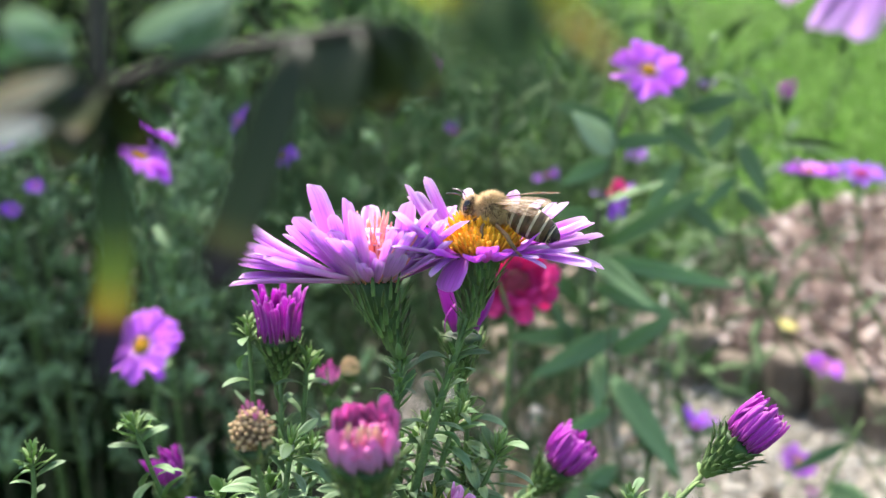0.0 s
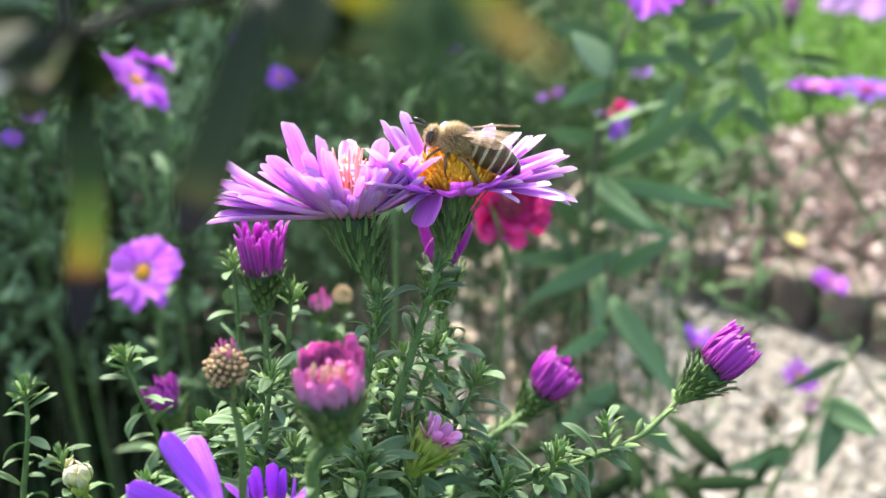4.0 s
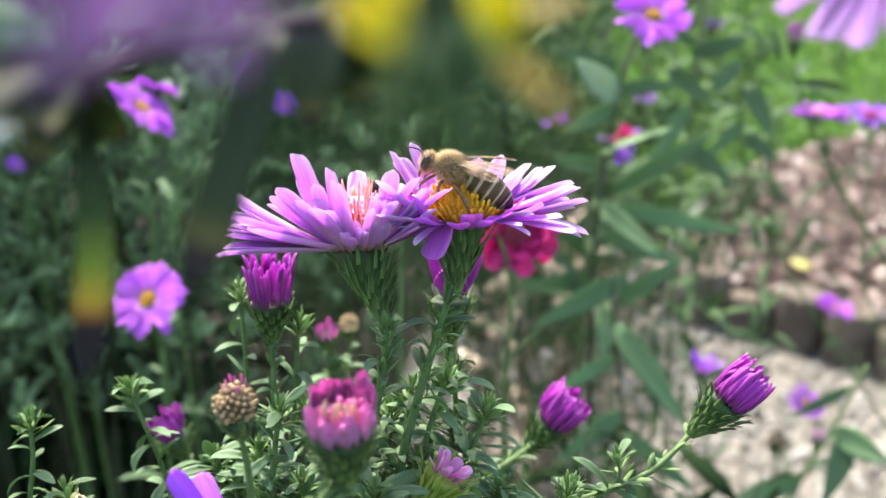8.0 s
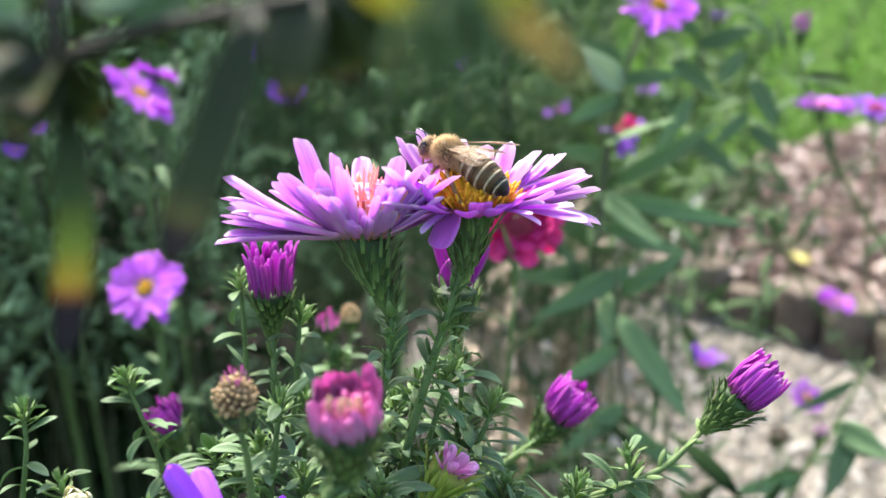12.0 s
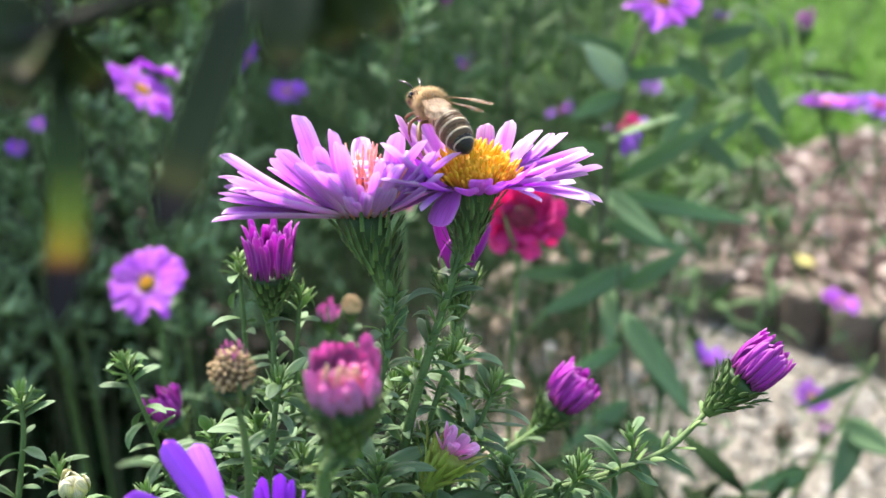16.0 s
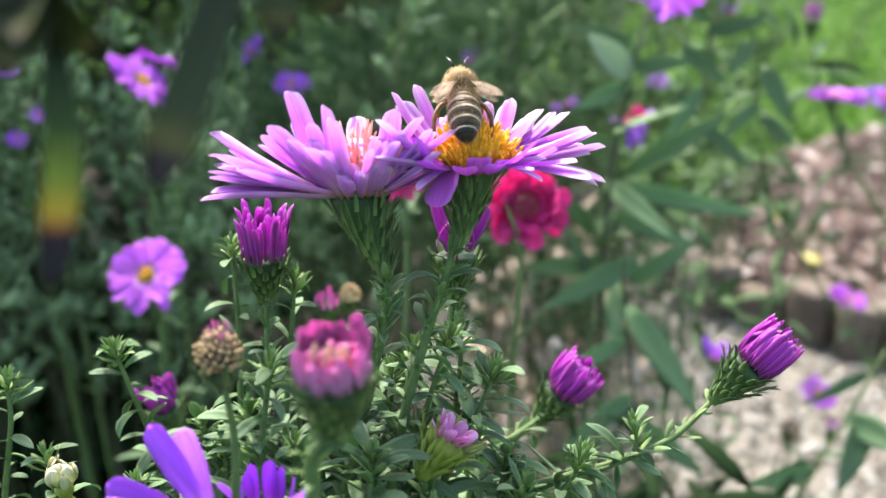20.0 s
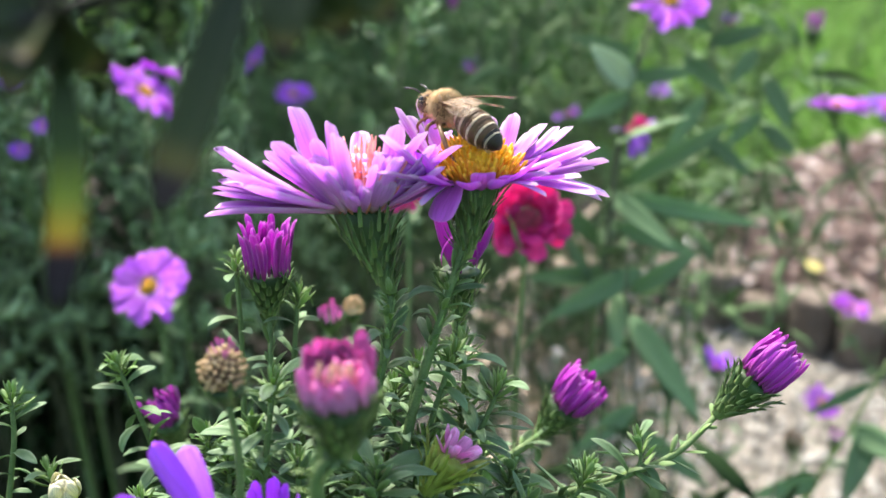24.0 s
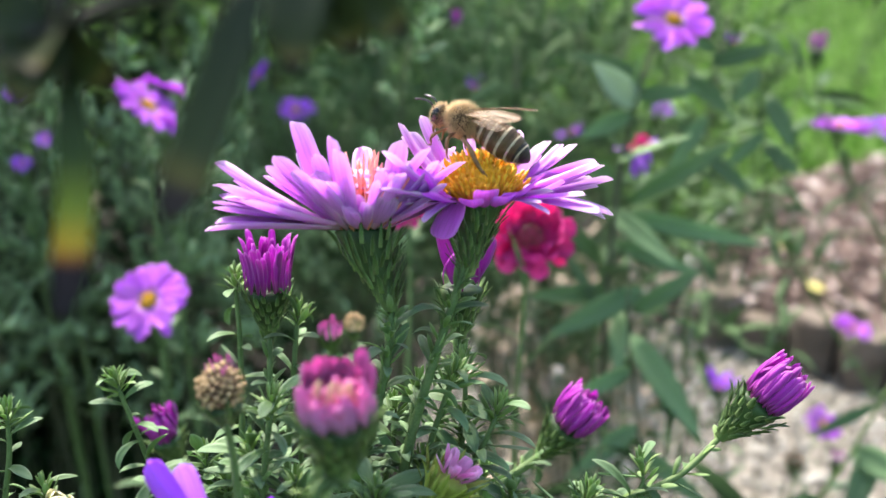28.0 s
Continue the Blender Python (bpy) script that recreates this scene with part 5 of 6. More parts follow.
far_aster([(0.0052, 0.9103, 0.7191), (0.0062, 0.8949, 0.6766), (0.0078, 0.8848, 0.5905)], (0.0052, 0.9176, 0.7392), (0, -0.2, 1), "magenta", [(12, 60, 88, 1.5)], "magenta aster bud in the thicket", 79, 1.4, None)
far_aster([(0.1826, 0.8908, 0.6654), (0.1835, 0.8753, 0.6230), (0.1901, 0.8682, 0.5449)], (0.1812, 0.8940, 0.6744), (-0.3, -0.3, 0.8), "blue_violet", FULL, "blue-violet aster in the thicket", 80, 0.7, "dark")
far_aster([(0.1051, 0.8843, 0.6476), (0.1051, 0.8688, 0.6051), (0.1074, 0.8549, 0.5083)], (0.1041, 0.8871, 0.6552), (-0.3, -0.1, 0.9), "blue_violet", FULL, "blue-violet aster in the thicket", 81, 0.9, "dark")

far_aster([(0, 0, 0), (-0.2070, 0.5436, 0.7064), (-0.2050, 0.5446, 0.6664)], (-0.2070, 0.5406, 0.7264), (0.2, -0.5, 0.8), "blue_violet", FLAT, "small blue-violet aster in the bushy leaves", 82, 0.36, leaves=3)
far_aster([(0, 0, 0), (-0.2194, 0.5403, 0.6944), (-0.2174, 0.5413, 0.6544)], (-0.2194, 0.5373, 0.7144), (0.2, -0.5, 0.8), "blue_violet", FLAT, "small blue-violet aster in the bushy leaves", 83, 0.36, leaves=3)
far_aster([(0, 0, 0), (-0.2231, 0.5506, 0.7289), (-0.2211, 0.5516, 0.6889)], (-0.2231, 0.5476, 0.7489), (0.2, -0.5, 0.8), "blue_violet", FLAT, "small blue-violet aster in the bushy leaves", 84, 0.36, leaves=3)


# tall willow-leaved stems
tall, foot = stalk("tall_plant", [(0.0896, 0.5162, 0.7472), (0.0815, 0.5117, 0.7058), (0.0787, 0.5097, 0.6709), (0.0757, 0.5103, 0.6142), (0.0754, 0.5118, 0.5597)], 0.0012, "tall stem with long drooping grey-green leaves", "plant", leaves=0, seed=91, bottom=0.3, material=DARK_STEM)
for a, b, w in (((0.0951, 0.4870, 0.6672), (0.0465, 0.4606, 0.6531), 0.0115), ((0.0873, 0.5019, 0.6494), (0.0827, 0.4729, 0.6285), 0.0094), ((0.0859, 0.5184, 0.6950), (0.1555, 0.4941, 0.6865), 0.0094), ((0.0918, 0.5300, 0.6976), (0.1390, 0.5110, 0.7330), 0.0108),
                ((0.0830, 0.5048, 0.6575), (0.0412, 0.4674, 0.6717), 0.0101), ((0.0801, 0.5098, 0.7005), (0.1073, 0.4719, 0.6841), 0.0101), ((0.0787, 0.5097, 0.6709), (0.0552, 0.4993, 0.7007), 0.0086), ((0.0844, 0.5136, 0.6816), (0.1277, 0.4983, 0.6689), 0.0094),
                 ((0.0843, 0.5156, 0.7163), (0.0593, 0.5077, 0.7240), 0.0086)):
    side_leaf(tall, foot, a, b, w, WILLOW)
tall, foot = stalk("tall_plant", [(0.0763, 0.4264, 0.7052), (0.0763, 0.4166, 0.6784), (0.0804, 0.4159, 0.6472), (0.0859, 0.4113, 0.6054)], 0.0008, "stem with a broad drooping grey-green leaf", "plant", leaves=0, seed=92, bottom=0.3, material=DARK_STEM)
for a, b, w in (((0.0775, 0.4150, 0.6739), (0.1018, 0.3822, 0.6422), 0.0112), ((0.0775, 0.4182, 0.6828), (0.1048, 0.4145, 0.7018), 0.0086), ((0.0792, 0.4192, 0.6563), (0.0502, 0.3962, 0.6516), 0.0072), ((0.0817, 0.4109, 0.6335), (0.0502, 0.3859, 0.6232), 0.0086), ((0.0829, 0.4076, 0.6243), (0.1108, 0.3898, 0.6046), 0.0079)):
    side_leaf(tall, foot, a, b, w, WILLOW)
tall, foot = stalk("tall_plant", [(0.0967, 0.5081, 0.7834), (0.0888, 0.4999, 0.7611), (0.0825, 0.4961, 0.7213), (0.0786, 0.4908, 0.6775)], 0.0016, "stem with one broad pale leaf", "plant", leaves=0, seed=93, bottom=0.3, material=DARK_STEM)
side_leaf(tall, foot, (0.0859, 0.4873, 0.7556), (0.0670, 0.4845, 0.7770), 0.0135, PALE_LEAF, label="broad pale green leaf")
for a, b, w in (((0.0861, 0.4990, 0.7586), (0.1191, 0.5001, 0.7616), 0.0072), ((0.0901, 0.5017, 0.7661), (0.0585, 0.4961, 0.7799), 0.009), ((0.0861, 0.4963, 0.7512), (0.0611, 0.4829, 0.7434), 0.009)):
    side_leaf(tall, foot, a, b, w, WILLOW)
tall, foot = stalk("tall_plant", [(0.1465, 0.5956, 0.7901), (0.1428, 0.5820, 0.7526), (0.1382, 0.5642, 0.7037), (0.1344, 0.5568, 0.6543)], 0.0010, "thin stem with bluish willow leaves before the lawn", "plant", leaves=0, seed=95, bottom=0.3)
for a, b, w in (((0.1268, 0.5725, 0.7557), (0.1530, 0.5656, 0.7368), 0.0101), ((0.1413, 0.5757, 0.7354), (0.1162, 0.5544, 0.7062), 0.0086), ((0.1397, 0.5684, 0.7152), (0.1644, 0.5503, 0.6949), 0.0086), ((0.1428, 0.5851, 0.7613), (0.1735, 0.5781, 0.7713), 0.0094), ((0.1443, 0.5872, 0.7670), (0.1193, 0.5823, 0.7826), 0.0072)):
    side_leaf(tall, foot, a, b, w, WILLOW)
tall, foot = stalk("tall_plant", [(0.1731, 0.6075, 0.7642), (0.1763, 0.5977, 0.7374), (0.1778, 0.5836, 0.6986), (0.1856, 0.5845, 0.6719)], 0.0009, "thin stem with hanging bluish leaves before the mulch", "plant", leaves=0, seed=96, bottom=0.3, lean=0.45)
for a, b, w in (((0.1794, 0.5993, 0.7418), (0.1914, 0.5787, 0.7143), 0.0108), ((0.1769, 0.5896, 0.7150), (0.1945, 0.5741, 0.7017), 0.0079), ((0.1778, 0.5923, 0.7225), (0.1515, 0.5750, 0.7041), 0.0072), ((0.1747, 0.6042, 0.7552), (0.1577, 0.5878, 0.7392), 0.009)):
    side_leaf(tall, foot, a, b, w, WILLOW)
tall, foot = stalk("tall_plant", [(0.2071, 0.4539, 0.6345), (0.1891, 0.4430, 0.6047), (0.1680, 0.4322, 0.5749), (0.1574, 0.4231, 0.5501)], 0.0012, "slanting stem with grey-green leaves over the gravel", "plant", leaves=0, seed=94, bottom=0.3)
for a, b, w in (((0.1971, 0.4430, 0.6047), (0.1790, 0.4140, 0.5835), 1.1), ((0.1891, 0.4430, 0.6047), (0.2069, 0.4201, 0.6002), 1.2), ((0.1997, 0.4502, 0.6246), (0.1680, 0.4448, 0.6097), 0.5), ((0.1733, 0.4349, 0.5824), (0.1385, 0.4149, 0.5859), 0.9)):
    side_leaf(tall, foot, a, b, 0.011 * w, WILLOW)

# yellow fallen leaves on the mulch
fallen = blade("fallen_leaf", 0.050, 0.032, "lance", curl=0.3, cup=0.3, n=6)
fallen.materials.append(thin_blade("fallen_leaf_yellow", [(0, (0.50, 0.46, 0.12)), (1, (0.60, 0.54, 0.18))], glow=0.2))
for k, (x, y, a) in enumerate([(*(0.7202, 1.9188), 0.4), (*(0.5536, 2.0636), 2.0), (*(0.7304, 2.1788), 1.2)]):
    ob = tagged(new("fallen_leaf", fallen), "yellow fallen leaf lying on the bark mulch", "leaf", "fallen leaves")
    ob.matrix_basis = Matrix.Translation((x, y, 0.122)) @ Matrix.Rotation(a, 4, "Z") @ Matrix.Diagonal([1 - 0.15 * k] * 3 + [1])

# ---- stems close to the lens ----
def near_stem(name, points, radius, label, category="aster", bark=DARK_STEM):
    """A swaying stem; it hangs on one empty at the origin so that small shifts move it whole."""
    ob = thing(name, (0, 0, 0), label, category)
    line = curve_points(points, 6)
    part("stem", tube("stem", line, [radius] * len(line), 8), bark, ob)
    return ob


def near_leaf(parent, start, end, width, material, label="", curl=0.12, roll=0.2, twist=0.4, kind="lance", bend=0.0):
    """A leaf from start to end that shows its face to the side where one walks."""
    a, b = Vector(start), Vector(end)
    y = (b - a).normalized()
    x = y.cross(Vector((0, -0.94, 0.34))).normalized()
    m = Matrix((x, y, x.cross(y))).transposed().to_4x4()
    me = blade("leaf", (b - a).length, width, kind, curl=curl, cup=0.3, n=10, twist=twist)
    for v in me.vertices:
        v.co.x += bend * 4 * (v.co.y / (b - a).length) * (1 - v.co.y / (b - a).length)
    part("leaf", me, material, parent, label, Matrix.Translation(a) @ m @ Matrix.Rotation(roll, 4, "Y"))


dry_leaf_stem = near_stem("dying_plant", [(-0.0081, 0.0714, 0.8459), (-0.0139, 0.0710, 0.8449), (-0.0207, 0.0705, 0.8436), (-0.0254, 0.0699, 0.8419), (-0.0313, 0.0680, 0.8400), (-0.0412, 0.0659, 0.8379), (-0.09, 0.04, 0.62), (-0.12, 0.05, 0.0)], 0.00055,
                          "branch with limp half-dead leaves near the lens", "plant", DARK_TWIG)
part("stem", tube("stem", curve_points([Vector((-0.0254, 0.0699, 0.8419)), Vector((-0.0259, 0.0723, 0.8483)), Vector((-0.0258, 0.0750, 0.8558))], 5), 0.0006, 8), DARK_TWIG, dry_leaf_stem)
near_leaf(dry_leaf_stem, (-0.0250, 0.0691, 0.8395), (-0.0247, 0.0634, 0.8241), 0.0024, HANGING, "limp leaf yellowing to a dark dead tip", 0.1, 0.1, 0.15, "strap", -0.0008)
near_leaf(dry_leaf_stem, (-0.0120, 0.0661, 0.8456), (-0.0165, 0.0609, 0.8313), 0.00293, LIMP, "limp dark leaf with a withered tip", 0.2, 0.2, 0.3, "strap")
near_leaf(dry_leaf_stem, (-0.0258, 0.0699, 0.8419), (-0.0280, 0.0659, 0.8379), 0.00403, LIMP, "", -0.5)
near_leaf(dry_leaf_stem, (-0.0256, 0.0701, 0.8422), (-0.0229, 0.0684, 0.8378), 0.00415, LIMP, "", -0.6, 0.8)
near_leaf(dry_leaf_stem, (-0.0250, 0.0702, 0.8425), (-0.0265, 0.0654, 0.8400), 0.00464, LIMP, "", -0.3, 1.0)
near_leaf(dry_leaf_stem, (-0.0261, 0.0699, 0.8419), (-0.0311, 0.0681, 0.8438), 0.00317, LIMP, "", -0.4)
near_leaf(dry_leaf_stem, (-0.0317, 0.0679, 0.8397), (-0.0266, 0.0666, 0.8399), 0.00146, LIMP, "", 0.2)
near_leaf(dry_leaf_stem, (-0.0207, 0.0705, 0.8436), (-0.0164, 0.0719, 0.8473), 0.00268, WILLOW, "", -0.6)
near_leaf(dry_leaf_stem, (-0.0088, 0.0714, 0.8459), (-0.0070, 0.0693, 0.8402), 0.00512, LIMP, "", -0.4, 0.6)
near_leaf(dry_leaf_stem, (-0.0081, 0.0714, 0.8459), (-0.0034, 0.0697, 0.8412), 0.00415, LIMP, "", -0.4, 0.4)
near_leaf(dry_leaf_stem, (-0.0095, 0.0713, 0.8458), (-0.0109, 0.0666, 0.8399), 0.00415, LIMP, "", -0.4, 0.4)
for a, b, w, colour in (((-0.0238, 0.0718, 0.8449), (-0.0160, 0.0724, 0.8480), 0.0022, PALE_LEAF), ((-0.0320, 0.0722, 0.8464), (-0.0271, 0.0716, 0.8440), 0.0026, PALE_LEAF), ((-0.0326, 0.0716, 0.8436), (-0.0268, 0.0719, 0.8458), 0.0020, WILLOW)):
    near_leaf(dry_leaf_stem, a, b, w, colour, "pale withered leaf", 0.3, 0.2, 0.5)
withered_twig = near_stem("withered_twig", [(-0.0294, 0.0580, 0.8405), (-0.0374, 0.0580, 0.8365), (-0.06, 0.06, 0.80), (-0.10, 0.06, 0.4), (-0.12, 0.06, 0.0)], 0.0004, "dead twig with two bleached leaves near the lens", "plant", DARK_TWIG)
for a, b, w, colour in (((-0.0294, 0.0580, 0.8405), (-0.0246, 0.0583, 0.8418), 0.0016, PALE_TWIG), ((-0.0296, 0.0605, 0.8419), (-0.0239, 0.0611, 0.8442), 0.0016, STRAW_LEAF)):
    near_leaf(withered_twig, a, b, w, colour, "bleached dead leaf", 0.3, 0.2, 0.5)
withered_aster = near_stem("withered_aster", [(-0.0006, 0.0271, 0.8538), (-0.0005, 0.0280, 0.8561), (0.0002, 0.0304, 0.8601), (0.0017, 0.0348, 0.8695), (0.10, 0.06, 0.80), (0.14, 0.05, 0.4), (0.16, 0.05, 0.0)], 0.0005, "withered aster head with yellowing leaves close to the lens")
cup = head(withered_aster, Vector((-0.0005, 0.0286, 0.8532)), (0.0, 0.1, -1), [(7, 30, 70, 0.45)], "bract", reach=0.0008, disc=None, calyx_size=(0.0036, 0.0019, 0.0009), bracts=10, seed=55, label="dark withered flower head")
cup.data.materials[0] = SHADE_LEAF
for a, b, w, colour in (((-0.0009, 0.0289, 0.8543), (-0.0044, 0.0294, 0.8559), 0.0030, YELLOWED), ((-0.0008, 0.0291, 0.8548), (-0.0026, 0.0300, 0.8572), 0.0026, YELLOWED), ((0.0008, 0.0289, 0.8545), (0.0018, 0.0300, 0.8573), 0.0028, YELLOWED),
                        ((0.0012, 0.0288, 0.8542), (0.0042, 0.0280, 0.8518), 0.0020, ORANGED), ((0.0016, 0.0292, 0.8553), (0.0050, 0.0294, 0.8562), 0.0014, ORANGED)):
    near_leaf(withered_aster, a, b, w, colour, "yellowing leaf", 0.2, 0.2 if abs(b[0] - a[0]) < 0.0015 else 0.85 if b[0] < a[0] else -0.85)
near_aster = near_stem("near_aster", [(-0.0057, 0.0122, 0.8595), (-0.0071, 0.0128, 0.8610), (-0.0107, 0.0144, 0.8625), (-0.0205, 0.0156, 0.8626), (-0.10, 0.03, 0.80), (-0.14, 0.03, 0.4), (-0.16, 0.03, 0.0)], 0.0004, "violet aster swaying close to the lens")
head(near_aster, Vector((-0.0057, 0.0122, 0.8595)), (0.2, -0.6, -0.6), [(9, 0, 15, 0.46), (5, 20, 40, 0.42)], "near_violet", reach=0.0010, disc=None, calyx_size=(0.002, 0.0014, 0.0006), seed=56, scale=0.52)
lilac_aster = near_stem("lilac_aster", [(0.0338, 0.0784, 0.8528), (0.0370, 0.0799, 0.8570), (0.0442, 0.0823, 0.8608), (0.0569, 0.0819, 0.8542), (0.11, 0.10, 0.75), (0.14, 0.12, 0.4), (0.15, 0.12, 0.0)], 0.0008, "pale lilac aster hanging into view above")
head(lilac_aster, Vector((0.0351, 0.0789, 0.8541)), (-0.05, -0.85, -0.35), [(16, 0, 18, 1.0)], "lilac", reach=0.0022, disc="small", calyx_size=(0.005, 0.0026, 0.0008), seed=57, scale=0.60)

# ---- the bee ----
FUR = mottled("tan_fur", (0.44, 0.28, 0.12), (0.82, 0.60, 0.33), 900, rough=0.8)
BEE_DARK = mottled("brown_shell", (0.06, 0.031, 0.013), (0.16, 0.092, 0.042), 700, rough=0.5, spec=0.3)
BEE_BAND = mottled("pale_hair_band", (0.40, 0.31, 0.20), (0.66, 0.54, 0.38), 1200, rough=0.8)
BEE_TAIL = mottled("black_shell", (0.010, 0.007, 0.005), (0.035, 0.024, 0.016), 700, rough=0.45, spec=0.35)
BEE_EYE = mottled("dark_eye", (0.006, 0.004, 0.003), (0.02, 0.012, 0.008), 500, rough=0.2, spec=0.6)
BEE_LEG = mottled("brown_leg", (0.07, 0.035, 0.015), (0.28, 0.16, 0.07), 800, rough=0.45)


def wing_material():
    m, nt, nodes, links, b = node_material("wing_film")
    b.inputs["Base Color"].default_value = (0.40, 0.28, 0.18, 1)
    b.inputs["Roughness"].default_value = 0.4
    b.inputs["Specular IOR Level"].default_value = 0.15
    t = nodes.new("ShaderNodeBsdfTransparent")
    mx = nodes.new("ShaderNodeMixShader")
    n = nodes.new("ShaderNodeTexNoise")
    n.inputs["Scale"].default_value = 500
    mr = nodes.new("ShaderNodeMapRange")
    mr.inputs["To Min"].default_value, mr.inputs["To Max"].default_value = 0.55, 0.82
    links.new(n.outputs[0], mr.inputs["Value"])
    links.new(mr.outputs[0], mx.inputs[0])
    links.new(b.outputs[0], mx.inputs[1])
    links.new(t.outputs[0], mx.inputs[2])
    links.new(mx.outputs[0], nodes["Material Output"].inputs["Surface"])
    return m


WING = wing_material()
MM = 0.001


def ellipsoid(name, centre, radii, sub=3, rough=0.0, seed=1):
    bm = bmesh.new()
    bmesh.ops.create_icosphere(bm, subdivisions=sub, radius=1.0)
    for v in bm.verts:
        q = 1 + rough * noise.noise(v.co * 3 + Vector((seed, 0, 0)))
        v.co = Vector((centre[k] + v.co[k] * radii[k] * q for k in range(3))) * MM
    me = bpy.data.meshes.new(name)
    bm.to_mesh(me)
    bm.free()
    me.polygons.foreach_set("use_smooth", [True] * len(me.polygons))
    return me


def fur(name, centre, radii, count, length, seed, back=0.5, keep=None, thick=0.05):
    """Short hairs standing off an oval body, combed backwards."""
    r = random.Random(seed)
    base = ([(thick, 0, 0), (-thick * .5, thick * .86, 0), (-thick * .5, -thick * .86, 0), (0, 0, 1)], [(0, 1, 3), (1, 2, 3), (2, 0, 3)], [(0, 0), (0, 0), (0, 0), (0, 1)])
    ms = []
    while len(ms) < count:
        d = Vector((r.gauss(0, 1), r.gauss(0, 1), r.gauss(0, 1))).normalized()
        if keep and not keep(d):
            continue
        p = Vector((centre[k] + d[k] * radii[k] * 0.97 for k in range(3))) * MM
        way = d + Vector((-back * r.random(), 0, 0)) + Vector((r.uniform(-.35, .35), r.uniform(-.35, .35), r.uniform(-.35, .35)))
        q = length * r.uniform(0.6, 1.2) * MM
        ms.append(facing(p, way) @ Matrix.Diagonal((q, q, q, 1)))
    me = scatter(name, base, ms)
    return me


bee = thing("bee", (0, 0.15, 0.8), "honey bee with furry tan thorax and banded brown abdomen", "bee")
thorax = part("thorax", ellipsoid("thorax", (3.3, 0, 0.7), (2.5, 2.15, 2.1), 3, 0.1), BEE_DARK, bee)
part("fur", fur("fur", (3.3, 0, 0.7), (2.5, 2.15, 2.1), 3200, 1.05, 1, 0.6), FUR, thorax, "tan fur")["kind"] = "stuff"
bee_head = part("head", ellipsoid("head", (6.9, 0, 0.1), (1.15, 1.75, 1.65), 3, 0.08, 2), BEE_DARK, bee)
part("fur", fur("fur", (6.9, 0, 0.1), (1.15, 1.75, 1.65), 900, 0.7, 2, 0.2), FUR, bee_head)["kind"] = "stuff"
for side in (1, -1):
    part("eye", ellipsoid("eye", (7.15, side * 1.42, 0.25), (0.72, 0.55, 1.2), 2), BEE_EYE, bee_head, "black oval eye")
    feeler = curve_points([Vector(q) * MM for q in ((7.9, side * .45, .7), (8.6, side * .9, 1.6), (9.6, side * 1.25, 1.75), (10.8, side * 1.7, 1.5))], 4)
    part("antenna", tube("antenna", feeler, [0.00011] * 5 + [0.00014] * (len(feeler) - 5), 6), BEE_EYE, bee_head)
part("tongue", tube("tongue", [Vector(q) * MM for q in ((7.4, 0, -1.2), (7.5, 0, -2.2), (7.2, 0, -3.0))], [0.00035, 0.00022, 0.0001], 6), BEE_LEG, bee_head)
# abdomen: six overlapping plates, each with a pale hair band
SPINE = [(1.3, 0.2, 0.7), (0.2, 1.6, 0.55), (-1.4, 2.25, 0.35), (-3.2, 2.45, 0.05), (-4.9, 2.22, -0.35), (-6.4, 1.7, -0.75), (-7.5, 1.0, -1.15), (-8.1, 0.22, -1.4)]


def spine(s):
    i = min(len(SPINE) - 2, int(s))
    f = s - i
    f2 = f * f * (3 - 2 * f) * 0.3 + f * 0.7
    return [SPINE[i][k] * (1 - f2) + SPINE[i + 1][k] * f2 for k in range(3)]


def ring_body(name, s0, s1, swell, steps=5, sides=24):
    pts, rad = [], []
    for k in range(steps + 1):
        x, q, z = spine(s0 + (s1 - s0) * k / steps)
        pts.append(Vector((x, 0, z)) * MM)
        rad.append((q * (1 + swell * (0.3 + 0.7 * k / steps))) * MM)
    return tube(name, pts, rad, sides)


abdomen = part("abdomen", ring_body("abdomen", 0, 6.98, 0.0, 24), BEE_DARK, bee, "brown abdomen with pale bands")
for k in range(6):
    part("plate", ring_body("plate", 0.55 + k, min(6.98, 1.75 + k), 0.035), BEE_DARK if k < 4 else BEE_TAIL, abdomen)
for k in range(5):
    x, q, z = spine(1.18 + k * 0.98)
    part("hair_band", ring_body("hair_band", 1.12 + k * 0.98, 1.44 + k * 0.98 - 0.03 * k, 0.055, 3), BEE_BAND, abdomen, "pale hair band")
    part("fur", fur("fur", (x, 0, z), (0.35, q * 1.05, q * 1.05), 420, 0.42, 10 + k, 1.2, lambda d: abs(d.x) < 0.6), BEE_BAND, abdomen)["kind"] = "stuff"
part("fur", fur("fur", (0.2, 0, 0.5), (1.2, 1.75, 1.75), 700, 0.8, 21, 0.8), FUR, abdomen)["kind"] = "stuff"


